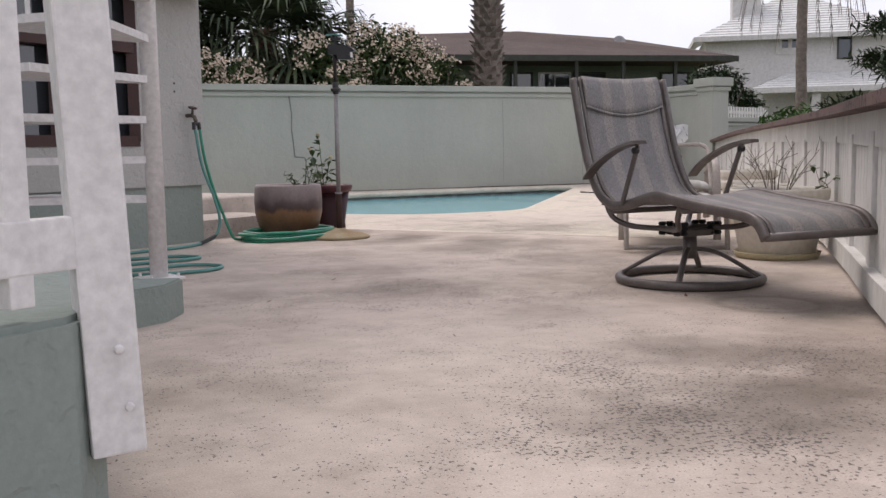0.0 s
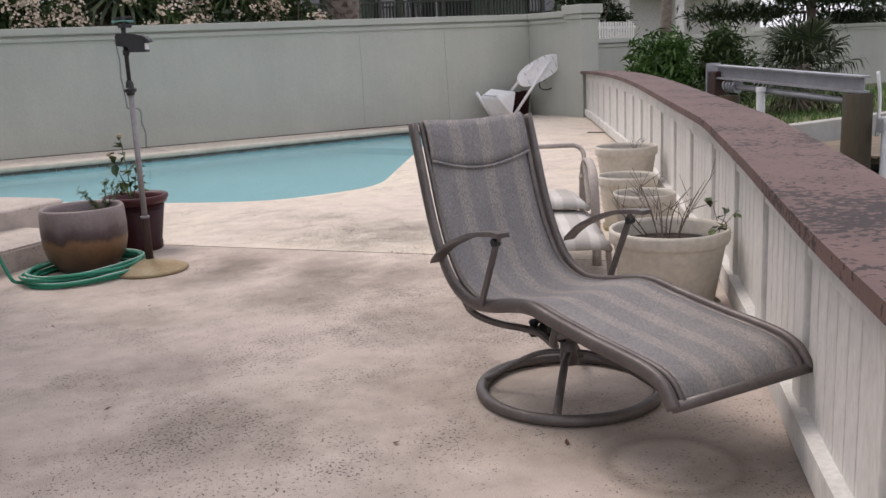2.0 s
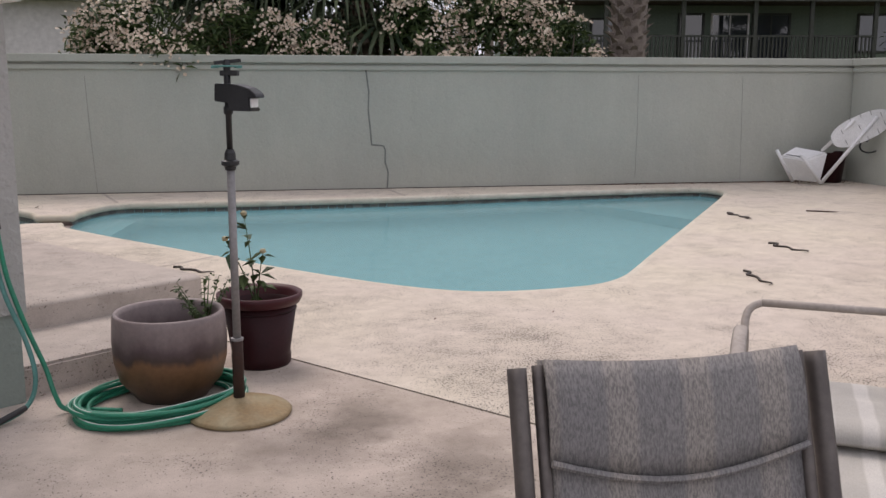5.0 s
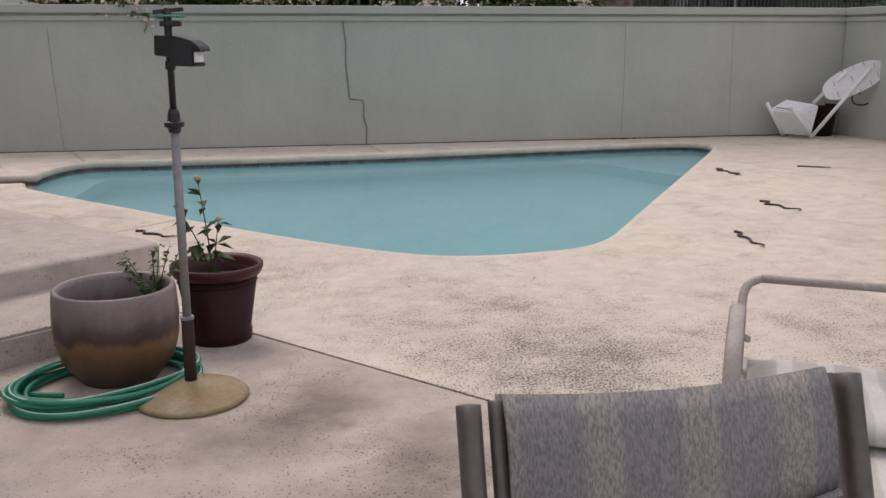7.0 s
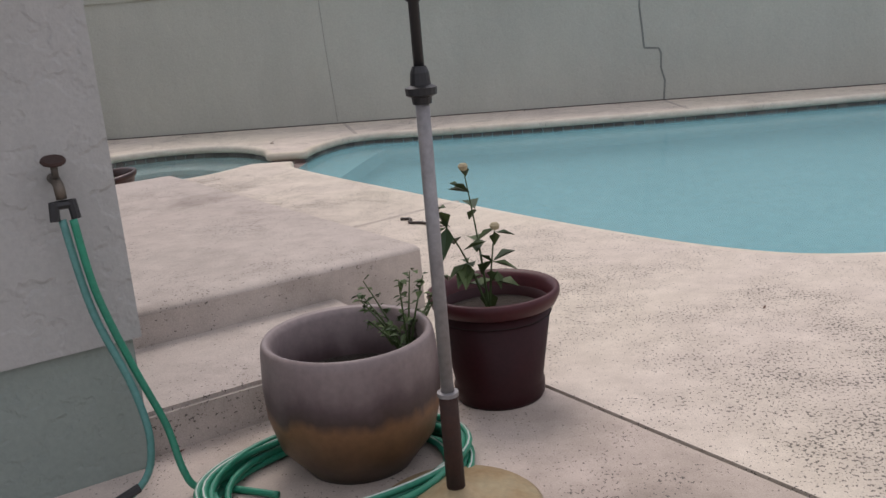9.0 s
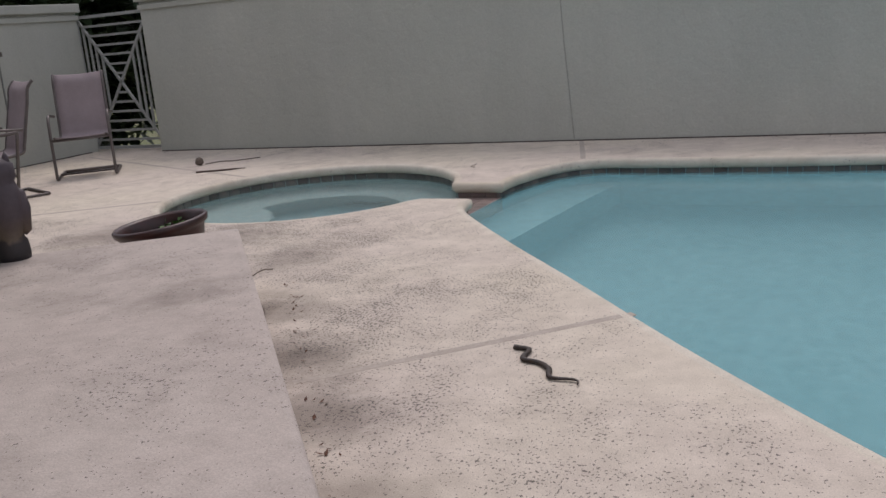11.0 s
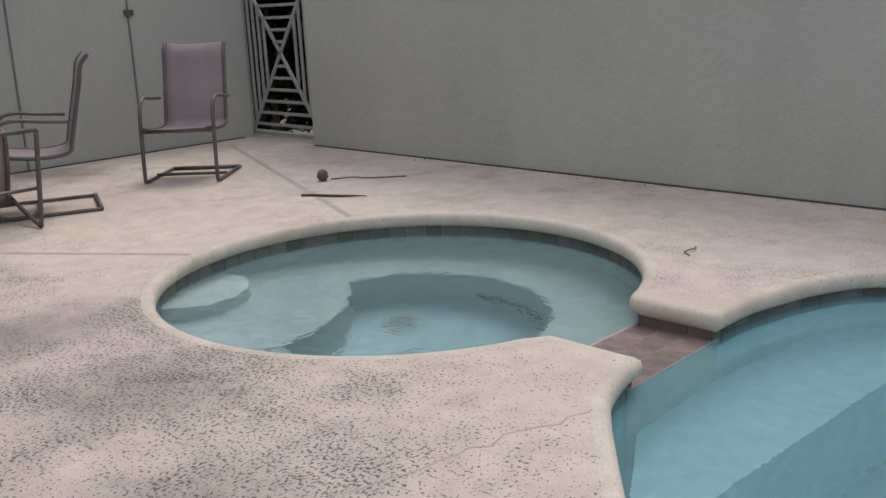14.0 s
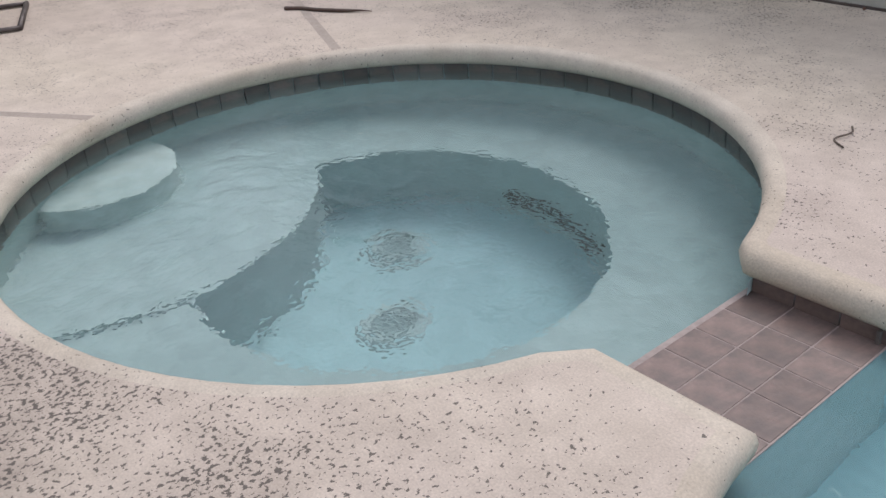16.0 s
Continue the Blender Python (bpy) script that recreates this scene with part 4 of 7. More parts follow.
# ---- house corner ----
A = Vector((1.92, 7.675))
house = thing("house", tf(), "grey stucco house corner with a darker painted base", "house", kind="structure")
Bc = A + V * 3.9
foot = [tuple(A), tuple(Bc), tuple(Bc - U * 7.0), tuple(A - U * 7.0)]
up = [tuple(A), tuple(A + V * 3.9), tuple(A + V * 3.9 - U * 7), tuple(A - U * 7)]
grow = 0.022
e = [tuple(A + U * grow - V * grow), tuple(Bc + (U + V) * grow), tuple(Bc - U * 7.0 + V * grow), tuple(A - U * 7.0 - V * grow)]
WS, WE, WZ0, WZ1 = 0.56, 1.75, 0.72, 1.95
for poly, z0, z1 in ((e, 0.41, WZ0), (e, WZ1, 5.2), ([e[0], e[1], tuple(Bc + (V - U) * grow - U * WS), tuple(A - V * grow - U * WS)], WZ0, WZ1), ([tuple(A - V * grow - U * WE), tuple(Bc + V * grow - U * WE), e[2], e[3]], WZ0, WZ1)):
    part("wall", prism(B(), poly, z0, z1), HOUSEM, house, "rough grey stucco wall")
part("plinth", prism(B(), foot, -0.05, 0.41), PLINTH, house, "grey-green painted base")
part("roof", prism(B(), [tuple(A + U * 0.5 - V * 0.5), tuple(Bc + U * 0.5 + V * 0.5), tuple(Bc - U * 7 + V * 0.5), tuple(A - U * 7 - V * 0.5)], 5.2, 5.35), GREYR, house)
win = part("window", prism(B(), [tuple(A + V * 0.06 - U * WS), tuple(A + V * 0.10 - U * WS), tuple(A + V * 0.10 - U * WE), tuple(A + V * 0.06 - U * WE)], WZ0, WZ1), PANE, house, "dark window")
bm = B()
wa, wb = A - U * WS, A - U * WE
for p, q in (((wa, WZ0), (wb, WZ0)), ((wa, WZ1), (wb, WZ1)), ((wa, WZ0), (wa, WZ1)), ((wb, WZ0), (wb, WZ1)), (((wa + wb) / 2, WZ0), ((wa + wb) / 2, WZ1)), ((wa, (WZ0 + WZ1) / 2), (wb, (WZ0 + WZ1) / 2))):
    beam(bm, (p[0].x + V.x * 0.02, p[0].y + V.y * 0.02, p[1]), (q[0].x + V.x * 0.02, q[0].y + V.y * 0.02, q[1]), 0.10, 0.07)
part("window_frame", bm, REDFR, win, "red-brown window frame")
# the screw holes
bm = B()
for z in (1.12, 1.064):
    lathe(bm, [(0, 0.003), (0.008, 0.003), (0.008, 0)], 8, Matrix.Translation((A.x - U.x * 0.24 - V.x * 0.0225, A.y - U.y * 0.24 - V.y * 0.0225, z)) @ Matrix.Rotation(math.atan2(V.y, V.x), 4, "Z") @ Matrix.Rotation(-math.pi / 2, 4, "Y"))
part("anchor_hole", bm, BLACKP, house)

# ---- porch blocks, posts and stair rail ----
bm = prism(B(), [(-2.5, 1.95), (0.68, 1.95), (1.15, 2.32), (1.19, 2.42), (1.10, 4.0), (-2.5, 4.0)], -0.05, 0.35)
bmesh.ops.bevel(bm, geom=[e2 for e2 in bm.edges if sum(v.co.z for v in e2.verts) > 0.5], offset=0.012, segments=2, affect="EDGES")
solid("porch_base", bm, PLINTH, "grey-green painted concrete porch base", "porch", "structure")
bm = prism(B(), [(1.08, 4.0), (1.42, 4.27), (1.495, 4.45), (1.05, 4.62)], -0.05, 0.14)
bmesh.ops.bevel(bm, geom=[e2 for e2 in bm.edges if sum(v.co.z for v in e2.verts) > 0.2], offset=0.008, segments=2, affect="EDGES")
solid("stair_pad", bm, PLINTH, "low grey-green painted concrete pad under the spiral stair", "pad", "structure")

porch = thing("porch_railing", tf(), "white painted timber porch railing bolted to the porch base", "railing", kind="structure")
post1 = part("post", box(B(), 0.088, 0.088, 1.5, tf(1.207, 2.385, 0.108, 9, 0, -2.0), 0.005), WHITE, porch)
for x, z in ((1.219, 0.289), (1.231, 0.191)):
    part("bolt", lathe(B(), [(0, 0.0), (0.007, 0.0), (0.0085, 0.005), (0.006, 0.010), (0, 0.011)], 10, tf(x, 2.338, z) @ Matrix.Rotation(math.pi / 2, 4, "X")), WHITE, post1, "painted bolt head")
part("post", box(B(), 0.078, 0.078, 1.6, tf(1.20, 4.09, 0.10, 25), 0.005), WHITE, porch)
part("bottom_beam", beam(B(), (1.17, 2.37, 0.468), (0.54, 1.88, 0.462), 0.045, 0.085, 0.004), WHITE, porch)
part("top_beam", beam(B(), (1.17, 2.37, 1.25), (0.54, 1.88, 1.25), 0.045, 0.085, 0.004), WHITE, porch)
part("side_beam", beam(B(), (1.20, 2.42, 1.25), (1.17, 4.05, 1.25), 0.045, 0.085, 0.004), WHITE, porch)
balm = mesh_of("baluster", box(B(), 0.042, 0.042, 0.93, I4, 0.003), WHITE)
for i in range(5):
    ob = new("baluster", balm)
    ob.parent = porch
    ob.matrix_world = tf(1.17 - 0.79 * (0.125 + i * 0.13), 2.37 - 0.613 * (0.125 + i * 0.13), 0.375, 38)

# spiral stair: pole, wedge treads, thin balusters and rail
SX, SY = 1.475, 5.58
spiral = thing("spiral_staircase", tf(SX, SY, 0.0), "white painted metal spiral staircase with a round pole", "staircase")
part("pole", lathe(B(), [(0, 0.012), (0.044, 0.012), (0.044, 4.2), (0, 4.2)], 20), WHITE, spiral, "", True)
bm = box(B(), 0.19, 0.19, 0.012, tf(0, 0, 0, 20), 0.002)
for x, y in ((0.07, 0.07), (-0.07, 0.07), (0.07, -0.07), (-0.07, -0.07)):
    lathe(bm, [(0, 0.03), (0.008, 0.03), (0.008, 0.012)], 8, tf(0, 0, 0, 20) @ tf(x, y, 0))
part("base_plate", bm, WHITE, spiral, "bolted square base plate")
TR = 0.80
for i in range(6):
    z = 0.42 + i * 0.195
    a = radians(150 + i * 20)
    tread = B()
    poly = [(0.03 * math.cos(a - 0.9), 0.03 * math.sin(a - 0.9))] + [(TR * math.cos(a - 0.36 + k * 0.12), TR * math.sin(a - 0.36 + k * 0.12)) for k in range(7)] + [(0.03 * math.cos(a + 0.9), 0.03 * math.sin(a + 0.9))]
    prism(tread, poly, z - 0.035, z)
    t_ob = part("tread", tread, WHITE, spiral)
    x, y = (TR - 0.02) * math.cos(a), (TR - 0.02) * math.sin(a)
    part("baluster", tube(B(), [(x, y, z - 0.03), (x, y, z + 0.9)], 0.011, 6), WHITE, t_ob)

# landing slab beside the house corner, with thin rods standing on its edge
shelf = thing("landing_slab", tf(), "white painted landing slab with thin upright rods on the house corner", "landing", kind="structure")
L = Vector((2.075, 7.50))
bm = prism(B(), [tuple(L - U * 1.3), tuple(L), tuple(L + V * 0.30), tuple(L - U * 1.3 + V * 0.30)], 1.715, 1.815)
bmesh.ops.bevel(bm, geom=bm.edges[:], offset=0.006, segments=2, affect="EDGES")
part("slab", bm, WHITE, shelf)
for d in (0.03, 0.42, 0.81):
    q = L - U * d + V * 0.03
    part("rod", tube(B(), [(q.x, q.y, 1.81), (q.x, q.y, 2.75)], 0.009, 8), WHITE, shelf, "", True)
part("rod_rail", tube(B(), [(L.x + V.x * 0.03, L.y + V.y * 0.03, 2.75), (L.x - U.x * 1.25 + V.x * 0.03, L.y - U.y * 1.25 + V.y * 0.03, 2.75)], 0.014, 8), WHITE, shelf, "", True)

# ---- chaise ----
chaise = thing("reclining_lounge", tf(3.680, 4.225, 0, 181.3), "bronze swivel lounge with a striped grey sling", "lounge chair")
CW = 0.258
prof = [(-0.655, 0.985), (-0.60, 0.83), (-0.54, 0.66), (-0.47, 0.52), (-0.38, 0.415), (-0.25, 0.365), (-0.10, 0.375), (0.04, 0.405), (0.16, 0.42), (0.30, 0.405), (0.50, 0.385), (0.68, 0.372), (0.78, 0.36), (0.84, 0.335), (0.88, 0.285)]
side_line = smoothed([(0, -0.605 + (y + 0.655) * 0.90, z * 0.967) for y, z in prof], 5)
for sx in (-1, 1):
    part("side_rail", tube(B(), [(sx * CW, p.y, p.z) for p in side_line], 0.016, 8, flat=1.5), BRONZE, chaise, "bronze tube side rail", True)
    part("inner_rail", tube(B(), [(sx * (CW - 0.034), p.y + 0.003, p.z + 0.004) for p in side_line], 0.011, 6), BRONZE, chaise, "", True)
bm = B()
rows = [[bm.verts.new((-CW + 0.034 + (2 * CW - 0.068) * k / 10, p.y, p.z + 0.012 - 0.014 * math.sin(math.pi * k / 10))) for k in range(11)] for p in side_line]
for a, b in zip(rows, rows[1:]):
    for k in range(10):
        bm.faces.new((a[k], a[k + 1], b[k + 1], b[k]))
seat_s = part("sling", bm, SLING, chaise, "grey and beige striped woven sling", True)
sol = seat_s.modifiers.new("thick", "SOLIDIFY")
sol.thickness = 0.004
# headrest pad doubled over the top of the back
bm = B()
head = [p for p in side_line if p.z > 0.775]
rows = [[bm.verts.new((-CW + 0.04 + (2 * CW - 0.08) * k / 10, p.y + 0.012 + 0.014 * math.sin(math.pi * i / (len(head) - 1)), p.z + 0.016 - (0.012 + 0.03 * i / (len(head) - 1)) * math.sin(math.pi * k / 10))) for k in range(11)] for i, p in enumerate(head)]
for a, b in zip(rows, rows[1:]):
    for k in range(10):
        bm.faces.new((a[k], a[k + 1], b[k + 1], b[k]))
hd = part("head_pad", bm, SLING, chaise, "doubled sling headrest with a stitched hem", True)
hd.modifiers.new("thick", "SOLIDIFY").thickness = 0.008
p = head[-1]
part("hem", tube(B(), [(-CW + 0.04 + (2 * CW - 0.08) * k / 10, p.y + 0.018, p.z + 0.016 - 0.043 * math.sin(math.pi * k / 10)) for k in range(11)], 0.006, 6), SLING, hd)
part("foot_bar", tube(B(), [(-CW, 0.776, 0.281), (CW, 0.776, 0.281)], 0.016, 8), BRONZE, chaise, "", True)
part("cross_bar", tube(B(), [(-CW, -0.25, 0.325), (CW, -0.25, 0.325)], 0.013, 8), BRONZE, chaise, "", True)
part("cross_bar", tube(B(), [(-CW, 0.28, 0.352), (CW, 0.28, 0.352)], 0.013, 8), BRONZE, chaise, "", True)
for sx in (-1, 1):
    x = sx * (CW + 0.04)
    arm_pts = smoothed([(x, -0.40, 0.475), (x, -0.31, 0.54), (x, -0.15, 0.605), (x, -0.01, 0.632), (x, 0.05, 0.635)], 5)
    arm = B()
    rings = []
    for q in arm_pts:
        rings.append([(q.x - 0.026, q.y, q.z - 0.007), (q.x + 0.026, q.y, q.z - 0.007), (q.x + 0.022, q.y, q.z + 0.008), (q.x - 0.022, q.y, q.z + 0.008)])
    ring_sweep(arm, rings, False, True)
    bmesh.ops.recalc_face_normals(arm, faces=arm.faces)
    ar = part("armrest", arm, BRONZE, chaise, "curved flat bronze armrest")
    part("arm_post", beam(B(), (x - sx * 0.02, -0.01, 0.622), (x - sx * 0.02, -0.13, 0.365), 0.012, 0.022, 0.002), BRONZE, ar)
    part("knob", lathe(B(), [(0, -0.012), (0.014, -0.012), (0.014, 0.012), (0, 0.012)], 10, tf(x - sx * 0.015, -0.02, 0.60) @ Matrix.Rotation(math.pi / 2, 4, "Y")), BLACKP, ar)
    part("seat_bracket", tube(B(), smoothed([(sx * (CW - 0.03), -0.36, 0.40), (sx * 0.22, -0.31, 0.30), (sx * 0.16, -0.24, 0.255), (sx * 0.10, -0.08, 0.25), (sx * 0.16, 0.12, 0.262), (sx * 0.22, 0.20, 0.31), (sx * (CW - 0.03), 0.24, 0.40)], 5), 0.013, 8), BRONZE, chaise, "", True)
bm = box(B(), 0.24, 0.11, 0.02, tf(-0.035, -0.06, 0.235), 0.004)
box(bm, 0.14, 0.14, 0.03, tf(-0.035, -0.06, 0.215), 0.004)
plate = part("swivel_plate", bm, BRONZE, chaise)
for x in (-0.11, -0.07, 0.07, 0.11):
    for y in (-0.135, -0.025):
        part("rocker_spring", lathe(B(), [(0, -0.03), (0.014, -0.03), (0.019, -0.02), (0.013, -0.01), (0.019, 0.0), (0.013, 0.01), (0.019, 0.02), (0.014, 0.03), (0, 0.03)], 10, tf(x - 0.035, y + 0.02, 0.248)), BLACKP, plate)
part("column", lathe(B(), [(0, 0.11), (0.032, 0.11), (0.034, 0.13), (0.03, 0.23), (0, 0.23)], 16, tf(-0.035, -0.06, 0)), BRONZE, chaise, "", True)
RB = 0.315
for k in range(4):
    a = radians(45 + 90 * k)
    part("base_arm", tube(B(), smoothed([(-0.035 + 0.02 * math.cos(a), -0.06 + 0.02 * math.sin(a), 0.155), (-0.035 + 0.13 * math.cos(a), -0.06 + 0.13 * math.sin(a), 0.135), (-0.035 + RB * math.cos(a), -0.06 + RB * math.sin(a), 0.03)], 6), 0.014, 8, flat=0.7), BRONZE, chaise, "", True)
bm = tube(B(), [(-0.035 + RB * math.cos(radians(a)), -0.06 + RB * math.sin(radians(a)), 0.022) for a in range(0, 360, 8)], 0.021, 8, True)
part("base_ring", bm, BRONZE, chaise, "round bronze tube base ring", True)

# ---- second lounger, folded flat with a striped cushion ----
lg = thing("sun_lounger", tf(4.74, 5.98, 0, -30), "cream tube sun lounger with a striped cushion pad", "sun lounger")
for s in (-1, 1):
    part("side_rail", tube(B(), smoothed([(s * 0.27, -0.75, 0.26), (s * 0.27, -0.1, 0.27), (s * 0.27, 0.62, 0.27)], 4), 0.016, 8), CREAM, lg, "", True)
    part("arm", tube(B(), smoothed([(s * 0.30, 0.50, 0.12), (s * 0.30, 0.45, 0.42), (s * 0.30, 0.33, 0.545), (s * 0.30, 0.10, 0.55), (s * 0.30, -0.06, 0.44), (s * 0.30, -0.14, 0.02)], 5), 0.025, 8, flat=0.5), CREAM, lg, "", True)
    part("leg", tube(B(), smoothed([(s * 0.27, 0.60, 0.27), (s * 0.27, 0.68, 0.15), (s * 0.27, 0.74, 0.014)], 4), 0.015, 8), CREAM, lg, "", True)
    part("leg", tube(B(), smoothed([(s * 0.29, -0.62, 0.26), (s * 0.29, -0.70, 0.1), (s * 0.29, -0.72, 0.014)], 4), 0.015, 8), CREAM, lg, "", True)
    part("back_tube", tube(B(), smoothed([(s * 0.29, 0.10, 0.30), (s * 0.29, 0.25, 0.48), (s * 0.285, 0.34, 0.60), (s * 0.24, 0.365, 0.635)], 5), 0.014, 8), CREAM, lg, "", True)
for sx in (-1, 1):
    part("recline_notch", beam(B(), (sx * 0.275, 0.24, 0.475), (sx * 0.262, 0.315, 0.445), 0.012, 0.02, 0.002), CREAM, lg)
    part("support_strut", beam(B(), (sx * 0.25, 0.10, 0.305), (sx * 0.25, 0.52, 0.275), 0.016, 0.026, 0.003), CREAM, lg, "flat reclining strut")
part("back_top", tube(B(), [(-0.24, 0.365, 0.635), (0.24, 0.365, 0.635)], 0.014, 8), CREAM, lg, "", True)
part("foot_rail", tube(B(), [(-0.29, -0.715, 0.03), (0.29, -0.715, 0.03)], 0.014, 8), CREAM, lg, "", True)
part("cross_bar", tube(B(), [(-0.27, 0.60, 0.27), (0.27, 0.60, 0.27)], 0.014, 8), CREAM, lg, "", True)


def pad(y0, y1, z0, z1, hw, th):
    """A soft quilted pad that sags between its tubes."""
    bm = B()
    rr = []
    for i in range(15):
        t = i / 14
        y = y0 + (y1 - y0) * t
        z = z0 + (z1 - z0) * t
        row = []
        for k in range(13):
            u = k / 12 * 2 - 1
            puff = th * (1 - u ** 6) * (1 - (2 * t - 1) ** 8)
            row.append(bm.verts.new((u * hw, y, z + puff + 0.006 * math.sin(t * 19) - 0.012 * (abs(u) > 0.9))))
        rr.append(row)
    for a, b in zip(rr, rr[1:]):
        for k in range(12):
            bm.faces.new((a[k], a[k + 1], b[k + 1], b[k]))
    return bm


pd = part("cushion", pad(-0.80, 0.05, 0.27, 0.29, 0.29, 0.05), STRIPE, lg, "white and beige striped cushion", True)
pd.modifiers.new("thick", "SOLIDIFY").thickness = 0.02
pd = part("back_cushion", pad(-0.22, 0.46, 0.37, 0.33, 0.26, 0.045), STRIPE, lg, "folded-down striped back cushion", True)
pd.modifiers.new("thick", "SOLIDIFY").thickness = 0.02

# ---- planters by the rail ----
def planter(r, h):
    """A rolled-rim round planter, open on top, filled with soil below the rim."""
    return lathe(B(), [(0, 0.0), (r * 0.70, 0.0), (r * 0.74, 0.01), (r * 0.93, h * 0.80), (r * 0.94, h * 0.82), (r * 0.98, h * 0.83), (r, h * 0.86), (r * 1.005, h * 0.96), (r * 0.99, h), (r * 0.95, h), (r * 0.93, h * 0.95), (r * 0.90, h * 0.80)], 44)


def potted(x, y, r, h, label, saucer=True, lift=0.0):
    t = thing("planter", tf(x, y, lift), label, "planter", "cream planters beside the rail")
    z = 0.0
    if saucer:
        part("saucer", lathe(B(), [(0, 0.0), (r * 0.80, 0.0), (r * 0.86, 0.035), (r * 0.84, 0.037), (r * 0.78, 0.012), (0, 0.010)], 36), SAUCER, t, "ochre plastic saucer", True)
        z = 0.012
    pl = part("pot", planter(r, h), PLANTER, t, "", True)
    pl.location = (0, 0, z)
    part("soil", lathe(B(), [(0, h * 0.80 + z), (r * 0.905, h * 0.79 + z)], 30), SOIL, t)
    return t


near_pot = potted(4.72, 4.90, 0.27, 0.37, "cream plastic planter with bare twigs on an ochre saucer")
potted(5.39, 5.86, 0.18, 0.35, "cream plastic planter with dark dry soil")
potted(5.79, 6.50, 0.195, 0.35, "cream plastic planter with dark old soil")
potted(6.62, 7.53, 0.245, 0.40, "large cream plastic planter with a dry sprig")


def twigs(name, x, y, z, n, height, seed, label, leafn=0, leafm=None, spread=0.28, leaf=0.05):
    """Bare forked stems growing from one pot."""
    rng = random.Random(seed)
    t = thing(name, tf(x, y, z), label, "plant")
    tips = []
    for _ in range(n):
        a, s = rng.uniform(0, 6.283), rng.uniform(0.25, 1.0) * spread
        base = Vector((0.05 * math.cos(a), 0.05 * math.sin(a), 0))
        top = Vector((s * math.cos(a), s * math.sin(a), height * rng.uniform(0.55, 1.0)))
        mid = base.lerp(top, 0.5) + Vector((rng.uniform(-.03, .03), rng.uniform(-.03, .03), 0.03))
        bm = tube(B(), smoothed([base, mid, top], 4), [0.004 - 0.0028 * i / 8 for i in range(9)], 5)
        for _ in range(3):
            f = rng.uniform(0.4, 0.9)
            o = base.lerp(top, f)
            e = o + Vector((rng.uniform(-.09, .09), rng.uniform(-.09, .09), rng.uniform(0.03, 0.13)))
            tube(bm, [o, e], [0.002, 0.001], 4)
            tips.append(e)
        tips.append(top)
        part("stem", bm, TWIG, t)
    if leafn:
        bm = B()
        leaves(bm, [tips[i % len(tips)] * rng.uniform(0.45, 1.0) for i in range(leafn)], leaf, 0.3, rng)
        part("leaf_cluster", bm, leafm, t)
    return t


twigs("dry_shrub", 4.70, 4.90, 0.29, 12, 0.34, 21, "bare grey twigs in a cream planter", spread=0.42)
twigs("seedling", 4.86, 4.78, 0.29, 1, 0.24, 22, "small green seedling in a cream planter", 16, LEAF, 0.08, 0.06)
twigs("dry_sprig", 6.60, 7.45, 0.33, 2, 0.16, 23, "short dry sprig in a cream planter", spread=0.1)

# ---- pots, hose and sprinkler stand beside the step ----
big = thing("glazed_pot", tf(2.548, 7.68, 0), "large mauve and brown drip-glazed pot on the deck", "flower pot")
part("body", lathe(B(), [(0, 0.0), (0.155, 0.0), (0.165, 0.015), (0.225, 0.09), (0.248, 0.18), (0.252, 0.27), (0.247, 0.36), (0.243, 0.385), (0.236, 0.395), (0.222, 0.39), (0.214, 0.37), (0.212, 0.27), (0.205, 0.22)], 48), GLAZED, big, "", True)
part("soil", lathe(B(), [(0, 0.25), (0.21, 0.245)], 30), SOIL, big)
mar = thing("plastic_pot", tf(2.94, 8.11, 0), "deep maroon plastic pot with a thick rim", "flower pot")
part("body", lathe(B(), [(0, 0.0), (0.142, 0.0), (0.148, 0.012), (0.15, 0.05), (0.145, 0.06), (0.185, 0.318), (0.178, 0.318), (0.17, 0.26)], 44), MAROON, mar, "", True)
part("rim", lathe(B(), [(0.184, 0.312), (0.20, 0.318), (0.213, 0.345), (0.213, 0.365), (0.203, 0.37), (0.188, 0.345), (0.178, 0.31)], 44), MAROONR, mar, "glossy dark red rolled rim", True)
part("soil", lathe(B(), [(0, 0.29), (0.185, 0.285)], 28), SOIL, mar)


def sprig(name, x, y, z, seed, height, label, stems, leafn, size, m=LEAF, buds=0):
    rng = random.Random(seed)
    t = thing(name, tf(x, y, z), label, "plant")
    spots = []
    tops = []
    for _ in range(stems):
        lean = Vector((rng.uniform(-0.14, 0.14), rng.uniform(-0.14, 0.14), 0))
        hgt = height * rng.uniform(0.6, 1.0)
        pts = [Vector((0, 0, 0)), lean * 0.4 + Vector((0, 0, hgt * 0.5)), lean + Vector((0, 0, hgt))]
        sm = smoothed(pts, 5)
        part("stem", tube(B(), sm, [0.005 - 0.0035 * i / (len(sm) - 1) for i in range(len(sm))], 5), LEAF, t)
        spots += [q + Vector((rng.gauss(0, 0.006), rng.gauss(0, 0.006), 0)) for q in sm[2:]]
        tops.append(sm[-1])
    bm = B()
    leaves(bm, [rng.choice(spots) for _ in range(leafn)], size, 0.28, rng, 0.35)
    part("leaf_cluster", bm, m, t)
    for q in tops[:buds]:
        bm = lathe(B(), [(0, -0.012), (0.012, -0.008), (0.016, 0.004), (0.010, 0.012), (0, 0.014)], 10, Matrix.Translation(q))
        part("seed_head", bm, SAUCER, t, "dry brown-yellow flower head")
    return t


